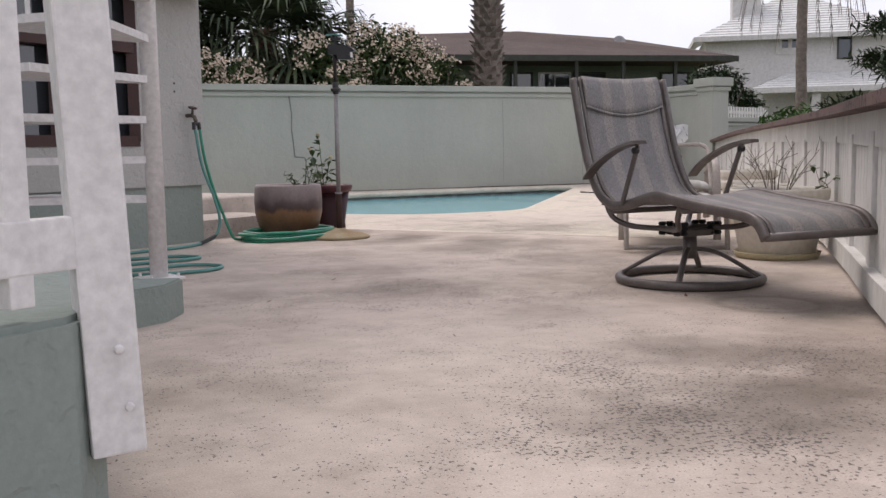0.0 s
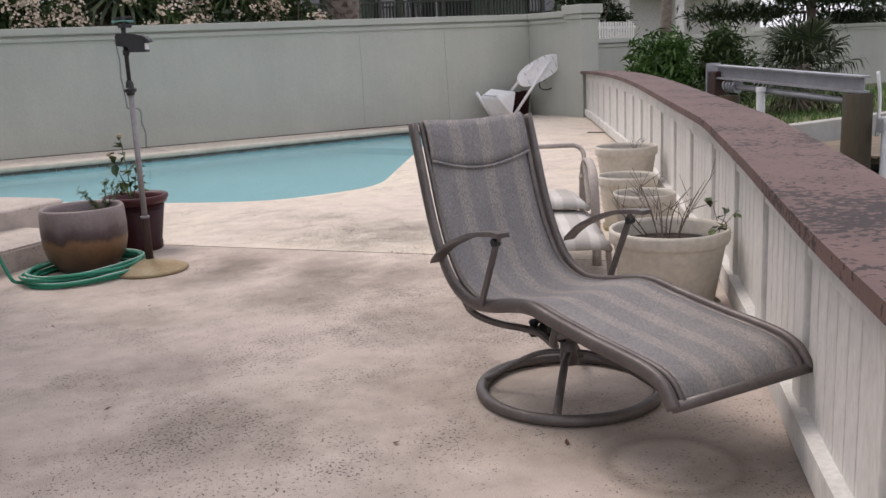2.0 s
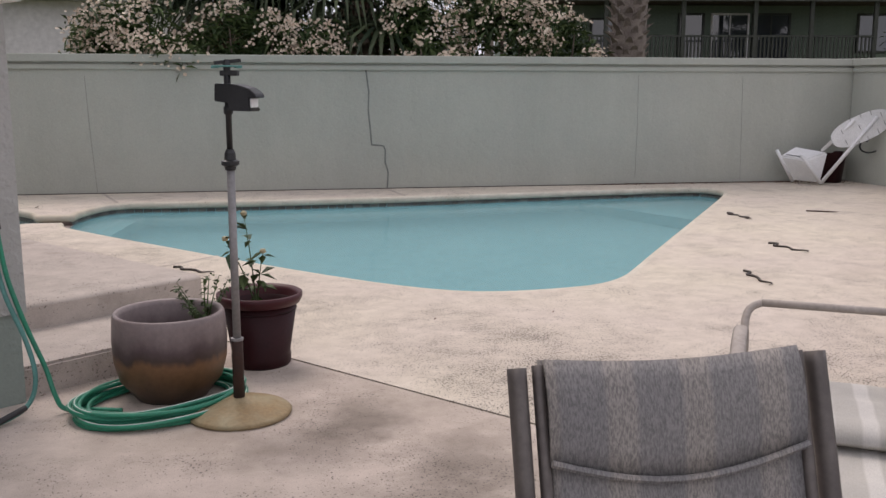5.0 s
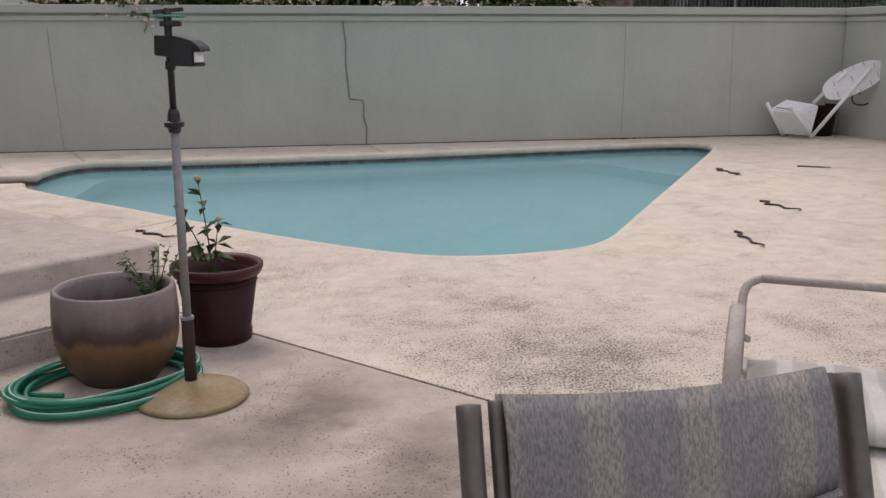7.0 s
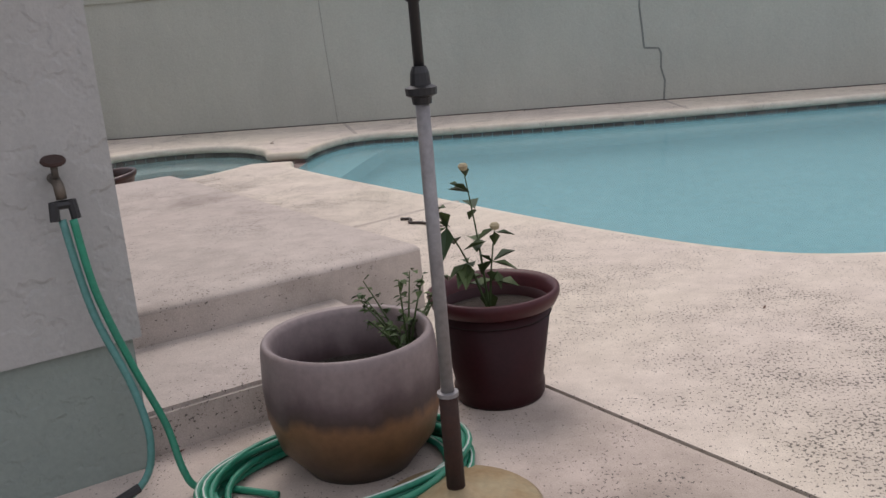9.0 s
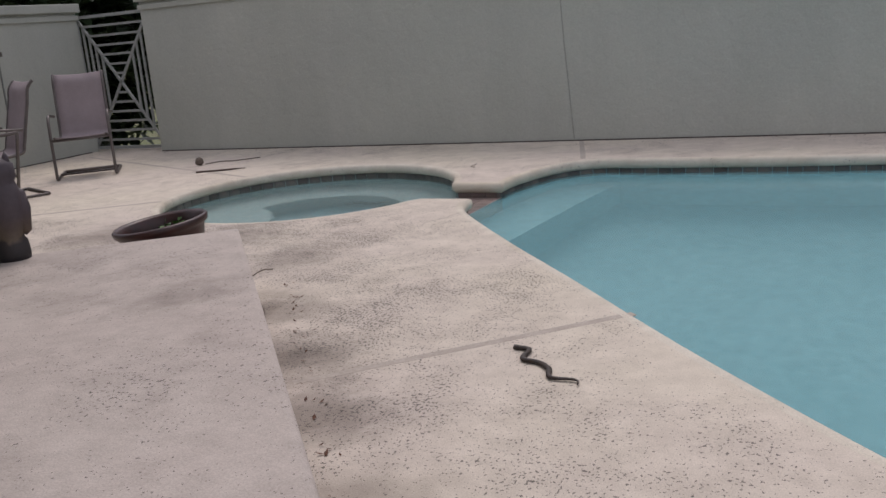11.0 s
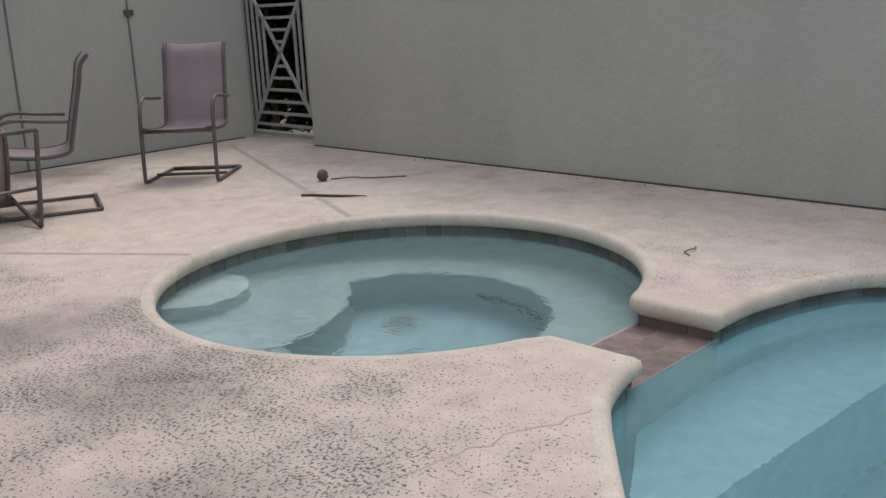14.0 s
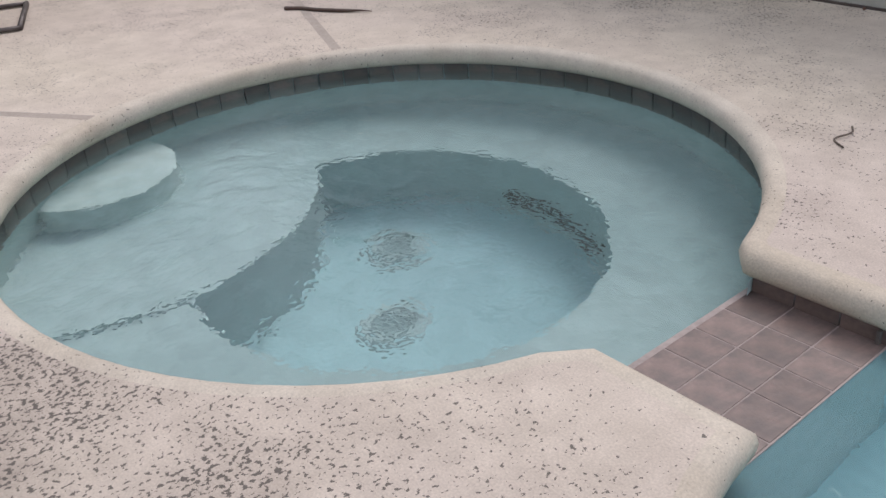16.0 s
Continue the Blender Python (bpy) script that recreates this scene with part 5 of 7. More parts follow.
sprig("flowering_plant", 2.925, 8.105, 0.28, 31, 0.50, "tall thin plant with seed heads in the maroon pot", 3, 34, 0.085, LEAF, 3)
sprig("herb", 2.70, 7.79, 0.24, 33, 0.30, "small bushy herb growing in the glazed pot", 9, 230, 0.032, LEAF)

stand = thing("sprinkler_stand", tf(2.858, 7.37, 0), "motion-sensing sprinkler on a pipe in an umbrella base", "sprinkler")
part("base", lathe(B(), [(0, 0.0), (0.215, 0.0), (0.222, 0.012), (0.21, 0.022), (0.15, 0.042), (0.06, 0.06), (0.035, 0.075), (0, 0.075)], 48), STANDM, stand, "weathered ochre base with rust stains", True)
part("sleeve", lathe(B(), [(0, 0.05), (0.024, 0.05), (0.024, 0.325), (0.02, 0.335), (0, 0.335)], 16), RUSTP, stand, "dark rusted pipe sleeve", True)
part("collar_ring", lathe(B(), [(0.017, 0.32), (0.027, 0.325), (0.027, 0.335), (0.017, 0.337)], 16), GREYPIPE, stand)
part("pole", lathe(B(), [(0, 0.33), (0.0165, 0.33), (0.0165, 1.075), (0, 1.075)], 14), GREYPIPE, stand, "grey pipe", True)
part("clamp", lathe(B(), [(0, 1.045), (0.022, 1.045), (0.024, 1.06), (0.036, 1.066), (0.037, 1.082), (0.024, 1.088), (0.022, 1.115), (0.016, 1.13), (0, 1.13)], 16), BLACKP, stand)
part("riser", lathe(B(), [(0, 1.11), (0.0125, 1.11), (0.0125, 1.27), (0.019, 1.275), (0.019, 1.30), (0.014, 1.305), (0.014, 1.43), (0, 1.43)], 12), BLACKP, stand, "", True)
bm = B()
side = [(-0.038, 0.03), (0.028, 0.022), (0.03, -0.008), (0.128, -0.010), (0.132, 0.0), (0.122, 0.004), (0.122, 0.042), (0.155, 0.044), (0.15, 0.058), (0.118, 0.082), (0.06, 0.096), (-0.034, 0.100)]
wall_a, wall_b = [[bm.verts.new((x, w * (1.0 if x < 0.1 else 0.82), z)) for x, z in side] for w in (-0.042, 0.042)]
bm.faces.new(wall_a)
bm.faces.new(wall_b[::-1])
for k in range(len(side)):
    bm.faces.new((wall_a[k], wall_b[k], wall_b[(k + 1) % len(side)], wall_a[(k + 1) % len(side)]))
bmesh.ops.recalc_face_normals(bm, faces=bm.faces)
bmesh.ops.bevel(bm, geom=bm.edges[:], offset=0.003, segments=2, affect="EDGES")
sh = part("sensor_head", bm, BLACKP, stand, "black plastic motion sensor head with a sloping hood")
sh.matrix_world = tf(2.858, 7.37, 1.295, -32)
part("pivot", lathe(B(), [(0, -0.012), (0.012, -0.012), (0.014, 0.0), (0.012, 0.012), (0, 0.012)], 10, tf(-0.042, 0, 0.08) @ Matrix.Rotation(math.pi / 2, 4, "X")), BLACKP, sh)
part("sensor_window", box(B(), 0.008, 0.05, 0.036, tf(0.124, 0, 0.005), 0.002), RESIN, sh, "pale sensor window")
bm = B()
box(bm, 0.075, 0.03, 0.022, tf(0.01, 0, 1.425, -20), 0.005)
lathe(bm, [(0, 1.44), (0.014, 1.44), (0.016, 1.47), (0.01, 1.49), (0, 1.49)], 10)
beam(bm, (-0.05, 0.0, 1.476), (0.055, 0.02, 1.487), 0.012, 0.014)
part("sprinkler_nozzle", bm, BLACKP, stand, "black impact sprinkler head")
part("trim_ring", tube(B(), [(0.045 * math.cos(radians(a)), 0.03 * math.sin(radians(a)), 1.463) for a in range(0, 360, 30)], 0.004, 5, True), HOSEA, stand, "teal sprinkler ring")
for sx in (-1, 1):
    part("dial_tab", box(B(), 0.030, 0.022, 0.012, tf(sx * 0.045, 0, 1.455, 15 * sx), 0.003), HOSEA, stand, "teal adjusting tab")

# hose coil round the glazed pot
rng = random.Random(8)
coil = thing("hose_coil", tf(2.52, 7.54, 0), "coiled bright green garden hose under a pot", "garden hose")
for k in range(11):
    rx, ry = 0.345 + 0.012 * (k % 5) + rng.uniform(-0.02, 0.02), 0.25 + 0.010 * (k % 4) + rng.uniform(-0.015, 0.015)
    ox, oy = rng.uniform(-0.03, 0.035), rng.uniform(-0.03, 0.03)
    zz = 0.012 + 0.017 * (k // 3) + rng.uniform(0, 0.004)
    ph = rng.uniform(0, 6.28)
    pts = []
    for i in range(40):
        a = 2 * math.pi * i / 40
        x, y = rx * math.cos(a) + ox, ry * math.sin(a) + oy
        pts.append((x * 0.85 - y * 0.5, x * 0.5 + y * 0.85, zz + 0.005 * math.sin(3 * a + ph)))
    lp = part("loop", tube(B(), pts, 0.0105, 7, True), HOSEG, coil, "", True)
    if k % 3 == 0:
        part("stripe", tube(B(), [(p[0] * 1.004, p[1] * 1.004, p[2] + 0.0075) for p in pts], 0.0042, 4, True), HOSEW, lp, "pale stripe on the hose", True)

FA = A - U * 0.135 - V * 0.05
tap = thing("outdoor_tap", tf(FA.x, FA.y, 0.90), "weathered brass outdoor tap on the stucco wall", "tap")
fm = Matrix.Rotation(math.atan2(-V.y, -V.x), 4, "Z")
bm = tube(B(), [fm @ Vector(p) for p in ((-0.04, 0, 0), (0.02, 0, 0), (0.05, 0, -0.012), (0.062, 0, -0.045))], 0.014, 10)
tube(bm, [fm @ Vector(p) for p in ((0.028, 0, 0), (0.034, 0, 0.045))], 0.009, 8)
part("body", bm, BRASS, tap, "", True)
bm = lathe(B(), [(0, -0.005), (0.03, -0.005), (0.033, 0.0), (0.03, 0.006), (0, 0.006)], 12, fm @ Matrix.Translation((0.035, 0, 0.052)) @ Matrix.Rotation(0.3, 4, "Y"))
part("handle", bm, RUSTP, tap, "dark red-brown wheel handle")
bm = tube(B(), [fm @ Vector(p) for p in ((0.062, -0.03, -0.06), (0.062, 0.03, -0.06))], 0.012, 8)
for s in (-0.022, 0.022):
    tube(bm, [fm @ Vector(p) for p in ((0.062, s, -0.05), (0.066, s * 1.2, -0.10))], 0.013, 8)
part("splitter", bm, BLACKP, tap)
fx, fy = FA.x - V.x * 0.066, FA.y - V.y * 0.066


def hose(name, pts, m, label):
    return solid(name, tube(B(), smoothed(pts, 7), 0.0105, 7), m, label, "garden hose", smooth=True)


hose("garden_hose", [(fx + 0.02, fy, 0.80), (fx + 0.045, fy + 0.0, 0.60), (fx + 0.10, fy + 0.02, 0.38), (fx + 0.16, fy + 0.03, 0.20), (fx + 0.20, fy + 0.0, 0.08), (2.12, 7.50, 0.02), (2.22, 7.50, 0.012), (2.36, 7.46, 0.012)], HOSEG, "bright green garden hose hanging from the tap")
loop = [(fx - 0.01, fy, 0.80), (fx + 0.025, fy, 0.55), (fx + 0.10, fy, 0.32), (fx + 0.13, fy - 0.02, 0.16), (fx + 0.09, fy - 0.05, 0.05), (1.86, 7.32, 0.014), (1.72, 7.12, 0.012), (1.45, 6.95, 0.012), (1.22, 6.72, 0.012), (1.35, 6.52, 0.012), (1.62, 6.56, 0.012), (1.76, 6.42, 0.012), (1.62, 6.28, 0.014), (1.34, 6.22, 0.012), (1.14, 6.05, 0.012), (1.32, 5.90, 0.014), (1.66, 6.00, 0.016), (1.82, 5.88, 0.012), (1.70, 5.72, 0.012), (1.40, 5.70, 0.012), (1.15, 5.80, 0.012), (1.05, 6.2, 0.012), (1.12, 6.6, 0.03)]
hz = hose("garden_hose", loop, HOSEA, "faded blue-green garden hose looped on the deck")
part("splice", tube(B(), smoothed(loop[4:6], 3), 0.0135, 8), BLACKP, hz, "black hose splice")
sp = thing("hose_nozzle", tf(1.12, 6.66, 0.03, 60), "black pistol hose nozzle on the deck", "hose nozzle")
part("barrel", tube(B(), [(-0.03, 0, 0), (0.05, 0, 0.005), (0.09, 0, 0.006), (0.10, 0, 0.006)], [0.014, 0.014, 0.024, 0.022], 10), BLACKP, sp, "", True)
part("grip", tube(B(), [(0.0, 0.0, 0), (-0.05, 0.05, -0.012)], [0.013, 0.010], 8), GREYPIPE, sp, "", True)

# ---- fallen basketball hoop in the corner ----
pc = thing("pool_basketball_hoop", tf(), "white plastic poolside basketball hoop tipped over against the wall", "basketball hoop")
oc = Vector((11.08, 15.32, 0.80))
ea = Vector((0.86, -0.20, 0.42)).normalized()
eb = Vector((0.62, -0.12, 0.78))
eb = (eb - ea * eb.dot(ea)).normalized()
en = ea.cross(eb)
en = en if en.y < 0 else -en
board = []
for i in range(40):
    q = 2 * math.pi * i / 40
    cx, cy = math.cos(q), math.sin(q)
    board.append(oc + ea * 0.43 * math.copysign(abs(cx) ** 0.8, cx) + eb * 0.185 * math.copysign(abs(cy) ** 0.8, cy))
bm = B()
fr, bk = [bm.verts.new(v + en * 0.011) for v in board], [bm.verts.new(v - en * 0.011) for v in board]
bm.faces.new(fr)
bm.faces.new(bk[::-1])
for i in range(40):
    bm.faces.new((fr[i], bk[i], bk[(i + 1) % 40], fr[(i + 1) % 40]))
bmesh.ops.recalc_face_normals(bm, faces=bm.faces)
part("backboard", bm, RESIN, pc, "oval white backboard with moulded slots")
for u, v in ((-0.26, 0.07), (-0.26, -0.09), (-0.10, 0.17), (-0.10, -0.16), (0.05, 0.18), (0.03, -0.17), (0.19, 0.15), (0.19, -0.13), (0.31, 0.07), (0.31, -0.06), (-0.02, 0.03), (0.14, 0.0)):
    c0 = oc + ea * u + eb * v + en * 0.013
    part("slot", beam(B(), c0 - eb * 0.035, c0 + eb * 0.035, 0.016, 0.006), GREYPIPE, pc)
A, A2, Bn, Bf = Vector((10.33, 15.45, 0.36)), Vector((10.12, 15.76, 0.40)), Vector((10.60, 15.45, 0.026)), Vector((10.35, 15.76, 0.03))
Cn, Cf = Vector((10.72, 15.50, 0.46)), Vector((10.38, 15.80, 0.53))
bm = B()
v = [bm.verts.new(q) for q in (A, Bn, Cn, A2, Bf, Cf)]
for f in ((0, 1, 2), (3, 5, 4), (0, 3, 4, 1), (1, 4, 5, 2), (2, 5, 3, 0)):
    bm.faces.new([v[k] for k in f])
bmesh.ops.recalc_face_normals(bm, faces=bm.faces)
bmesh.ops.bevel(bm, geom=bm.edges[:], offset=0.02, segments=2, affect="EDGES")
tank = part("tank", bm, RESIN, pc, "moulded white water tank base")
part("tank_groove", beam(B(), A.lerp(A2, 0.5) * 0.82 + Cn.lerp(Cf, 0.5) * 0.18 + Vector((0, 0, 0.004)) - (A - A2) * 0.38, A.lerp(A2, 0.5) * 0.82 + Cn.lerp(Cf, 0.5) * 0.18 + Vector((0, 0, 0.004)) + (A - A2) * 0.38, 0.012, 0.01), GREYPIPE, tank)
for q0, q1 in ((Bn, A), (Bf, A2)):
    part("foot", tube(B(), [q0, q1 + (q1 - q0).normalized() * 0.09], 0.026, 10), RESIN, pc, "", True)
part("pole", tube(B(), [Bn, oc + ea * 0.24 + eb * 0.06 + en * 0.04], 0.026, 10), RESIN, pc, "", True)
part("pole", tube(B(), [Cn.lerp(Cf, 0.2), oc - ea * 0.06 + eb * 0.15 + en * 0.045], 0.026, 10), RESIN, pc, "", True)
rc = oc - en * 0.22 - eb * 0.30 + ea * 0.12
part("hoop_ring", tube(B(), [rc + (ea * math.cos(radians(k)) * 0.17 + (eb * 0.7 - en * 0.3) * math.sin(radians(k)) * 0.15) for k in range(0, 360, 12)], 0.011, 7, True), BLACKP, pc, "dark metal hoop ring", True)
part("ring_bracket", tube(B(), [oc - eb * 0.2, rc + eb * 0.09], 0.012, 7), BLACKP, pc)
bp = thing("maroon_tub", tf(10.98, 15.86, 0), "dark maroon tub standing behind the fallen hoop", "tub")
part("body", lathe(B(), [(0, 0.0), (0.17, 0.0), (0.22, 0.42), (0.235, 0.44), (0.21, 0.43), (0.16, 0.03), (0, 0.03)], 28), MAROON, bp, "", True)

# ---- rubber snakes, pine cone and litter on the deck ----
def snake(x, y, yaw, length, amp, waves, m, label, head=True):
    pts = []
    for i in range(41):
        t = i / 40
        pts.append((t * length, amp * math.sin(t * waves * 2 * math.pi) * (0.6 + 0.4 * math.sin(t * 9)), 0.009))
    rad = [0.012] * 2 + [0.0095] + [0.0105] * 24 + [0.0105 - 0.008 * i / 13 for i in range(14)]
    ob = solid("rubber_snake", tube(B(), pts, rad, 7, flat=0.8), m, label, "toy snake", "", tf(x, y, 0, yaw), True, "toy snakes scattered on the deck")
    return ob


snake(2.235, 10.745, -43, 0.43, 0.035, 2.4, RUBBER, "wavy black rubber toy snake on the pool deck")
snake(6.50, 9.87, -97, 0.52, 0.032, 2.6, RUBBER, "wavy black rubber toy snake on the cream deck")
snake(7.90, 12.92, -86, 0.50, 0.055, 3.0, RUBBER, "wavy black rubber toy snake near the pool corner")
snake(7.33, 11.0, -80, 0.50, 0.06, 2.6, RUBBER, "wavy black rubber toy snake lying on the deck")
snake(8.86, 12.93, -30, 0.34, 0.004, 1.5, BROWNRUB, "straight brown rubber toy snake on the deck")
snake(9.75, 12.2, -60, 0.30, 0.010, 1.5, BROWNRUB, "straight brown rubber toy snake beside the rail")
snake(-2.42, 14.49, 28, 0.46, 0.012, 1.4, BROWNRUB, "brown rubber toy snake beside the hot tub")
cn = solid("pine_cone", lathe(B(), [(0, 0.0), (0.03, 0.01), (0.045, 0.03), (0.036, 0.05), (0.042, 0.055), (0.025, 0.075), (0, 0.085)], 9), TWIG, "grey-brown pine cone on the pool deck", "pine cone", m=tf(-2.745, 14.93, 0.0, 20))
solid("fallen_twig", tube(B(), smoothed([(-2.72, 14.98, 0.006), (-2.62, 15.10, 0.012), (-2.50, 15.18, 0.006), (-2.33, 15.36, 0.006)], 4), 0.005, 5), TWIG, "thin dry fallen twig", "twig")
for pts in ([(0.545, 11.42, 0.004), (0.56, 11.5, 0.02), (0.58, 11.56, 0.008)], [(0.95, 10.98, 0.004), (1.03, 10.88, 0.012), (1.06, 10.78, 0.005), (1.1, 10.77, 0.004)], [(0.30, 14.78, 0.004), (0.33, 14.72, 0.01), (0.31, 14.66, 0.004), (0.36, 14.62, 0.004)]):
    solid("fallen_twig", tube(B(), smoothed(pts, 4), 0.003, 5), TWIG, "short dark fallen twig", "twig")
rng = random.Random(77)
bm = B()
for _ in range(420):
    q = rng.random()
    if q < 0.45:
        x, y = rng.uniform(-4.2, 11.3), 15.99 - abs(rng.gauss(0, 0.05))
    elif q < 0.6:
        x, y = rng.uniform(10.2, 11.3), rng.uniform(15.2, 15.95)
    elif q < 0.75:
        d = rng.uniform(0, 3.0)
        pnt = P1 + V * d + U * abs(rng.gauss(0.02, 0.04))
        x, y = pnt.x, pnt.y
    else:
        x, y = rng.uniform(1.5, 5.0), rng.uniform(2.5, 9.4)
        if rng.random() < 0.75:
            continue
    s = rng.uniform(0.006, 0.016)
    a = rng.uniform(0, 6.28)
    c = Vector((x, y, 0.006))
    d1, d2 = Vector((math.cos(a), math.sin(a), 0.2)) * s, Vector((-math.sin(a), math.cos(a), 0.1)) * s * 0.5
    bm.faces.new([bm.verts.new(v) for v in (c - d1, c + d2, c + d1 + Vector((0, 0, 0.004)), c - d2)])
solid("leaf_litter", bm, LITTER, "scattered dry brown leaf litter on the deck", "leaf litter", "stuff")

rng = random.Random(31)
bm = B()
for _ in range(420):
    x = rng.uniform(7.5, 11.4)
    y = 15.995 - abs(rng.gauss(0, 0.05 + 0.16 * max(0, (x - 9.5) / 2)))
    q, sz = rng.uniform(0, 6.28), rng.uniform(0.012, 0.03)
    d1, d2 = Vector((math.cos(q), math.sin(q), 0.15)) * sz, Vector((-math.sin(q), math.cos(q), 0.1)) * sz * 0.5
    c = Vector((x, y, 0.008))
    bm.faces.new([bm.verts.new(w) for w in (c - d1, c + d2, c + d1 + Vector((0, 0, 0.006)), c - d2)])
solid("leaf_litter", bm, LITTER, "reddish brown leaf litter along the wall foot", "leaf litter", "stuff")

# ---- patio chairs, table, owl and tilted pot ----
def patio_chair(m, label):
    c = thing("patio_chair", m, label, "chair", "sling patio chairs")
    for s in (-1, 1):
        x = s * 0.27
        pts = smoothed([(x, 0.34, 0.015), (x, -0.10, 0.015), (x, -0.24, 0.02), (x, -0.262, 0.06), (x, -0.235, 0.38), (x, -0.20, 0.56), (x, -0.12, 0.615), (x, 0.05, 0.60), (x, 0.22, 0.585)], 5)
        part("leg_loop", tube(B(), pts, 0.015, 7, flat=0.8), BRONZE, c, "", True)
        pts = smoothed([(s * 0.235, -0.26, 0.405), (s * 0.235, 0.0, 0.37), (s * 0.235, 0.19, 0.385), (s * 0.235, 0.225, 0.46), (s * 0.235, 0.25, 0.56), (s * 0.235, 0.31, 0.80), (s * 0.235, 0.335, 0.92), (s * 0.235, 0.385, 0.985)], 5)
        part("side_rail", tube(B(), pts, 0.014, 7), BRONZE, c, "", True)
    part("front_bar", tube(B(), [(-0.27, -0.235, 0.38), (0.27, -0.235, 0.38)], 0.013, 7), BRONZE, c, "", True)
    part("foot_bar", tube(B(), [(-0.27, 0.34, 0.015), (0.27, 0.34, 0.015)], 0.015, 7), BRONZE, c, "", True)
    part("base_bar", tube(B(), [(-0.27, -0.02, 0.03), (0.27, -0.02, 0.03)], 0.012, 7), BRONZE, c, "", True)
    bm = B()
    rows = []
    for q in smoothed([(0, -0.265, 0.41), (0, 0.0, 0.375), (0, 0.185, 0.39), (0, 0.22, 0.465), (0, 0.245, 0.565), (0, 0.305, 0.80), (0, 0.33, 0.92), (0, 0.38, 0.985)], 5):
        rows.append([bm.verts.new((-0.225 + 0.45 * k / 6, q.y + 0.012 * math.sin(math.pi * k / 6), q.z - 0.012 * math.sin(math.pi * k / 6))) for k in range(7)])
    for a, b in zip(rows, rows[1:]):
        for k in range(6):
            bm.faces.new((a[k], a[k + 1], b[k + 1], b[k]))
    sl = part("sling", bm, SLINGP, c, "mauve-grey woven sling seat and back", True)
    sl.modifiers.new("thick", "SOLIDIFY").thickness = 0.005
    return c


pch = patio_chair(tf(-3.775, 14.50, 0, 41), "bronze patio chair with a mauve sling facing the hot tub")
turned = copy_thing(pch, tf(-3.58, 13.27, 0, -22))
turned["label"] = "bronze patio chair with a mauve sling beside the table"
turned = copy_thing(pch, tf(-4.52, 13.07, 0, 75))
turned["label"] = "bronze patio chair with a mauve sling behind the table"
for x, y, yaw in ((-3.02, 12.75, 270), (-3.82, 11.89, 184)):
    turn = Matrix.Rotation(radians(yaw), 4, "Z") @ Matrix.Rotation(radians(77), 4, "X") @ Matrix.Translation((0, 0.26, -0.01))
    drop = min((turn @ v.co).z for ch in pch.children for v in ch.data.vertices)
    lean = copy_thing(pch, Matrix.Translation((x, y, 0.002 - drop)) @ turn)
    lean["label"] = "bronze patio chair tipped forward against the table"
table = thing("patio_table", tf(-3.85, 12.66, 0), "round bronze patio table half hidden by tipped chairs", "table")
part("tabletop", lathe(B(), [(0, 0.58), (0.40, 0.58), (0.42, 0.59), (0.42, 0.605), (0.40, 0.61), (0, 0.61)], 40), PANE, table, "dark glass tabletop")
part("rim", tube(B(), [(0.42 * math.cos(radians(a)), 0.42 * math.sin(radians(a)), 0.595) for a in range(0, 360, 10)], 0.018, 7, True), BRONZE, table, "", True)
for k in range(4):
    a = radians(45 + 90 * k)
    part("leg", tube(B(), smoothed([(0.34 * math.cos(a), 0.34 * math.sin(a), 0.58), (0.28 * math.cos(a), 0.28 * math.sin(a), 0.4), (0.36 * math.cos(a), 0.36 * math.sin(a), 0.012)], 5), 0.018, 7), BRONZE, table, "", True)
bush = thing("shrub", tf(-4.72, 12.27, 0), "leafy potted shrub by the far wall", "shrub")
part("foliage", leaves(B(), blob_spots(random.Random(6), (0, 0, 1.05), (0.42, 0.55, 0.5), 900), 0.11, 0.25, random.Random(7)), LEAF, bush)
part("stem", tube(B(), [(0, 0, 0), (0.02, 0, 0.9)], [0.03, 0.015], 7), TWIG, bush)

bm = lathe(B(), [(0, 0.0), (0.082, 0.0), (0.086, 0.02), (0.08, 0.075), (0.066, 0.088), (0.082, 0.13), (0.098, 0.20), (0.094, 0.265), (0.074, 0.305), (0.070, 0.315), (0.082, 0.34), (0.078, 0.385), (0.05, 0.41), (0, 0.415)], 28)
for s in (-1, 1):
    lathe(bm, [(0, -0.02), (0.022, -0.02), (0.014, 0.015), (0, 0.035)], 10, tf(s * 0.05, 0, 0.405))
    lathe(bm, [(0, -0.11), (0.03, -0.09), (0.045, 0.0), (0.03, 0.07), (0, 0.09)], 12, tf(s * 0.075, 0.02, 0.2))
solid("owl_statue", bm, OWLM, "brown plastic owl decoy standing on the platform", "statue", m=tf(-0.16, 10.65, 0.283, 30) @ Matrix.Diagonal((0.88, 0.88, 1.12, 1)), smooth=True)

tp = thing("tilted_pot", tf(0.10, 11.36, 0.022) @ Matrix.Rotation(radians(33), 4, "Z") @ Matrix.Rotation(radians(-6), 4, "Y"), "wide dark red glazed pot leaning behind the platform", "flower pot")
part("body", lathe(B(), [(0, 0.0), (0.155, 0.0), (0.17, 0.02), (0.215, 0.225), (0.222, 0.24), (0.238, 0.25), (0.242, 0.275), (0.23, 0.285), (0.216, 0.27), (0.205, 0.235), (0.195, 0.15)], 44), MAROONG, tp, "", True)
part("soil", lathe(B(), [(0, 0.165), (0.20, 0.16)], 28), SOIL, tp)
wd = sprig("weeds", 0.12, 11.38, 0.19, 41, 0.10, "short green weeds in the tilted pot", 5, 60, 0.06, LEAFB)


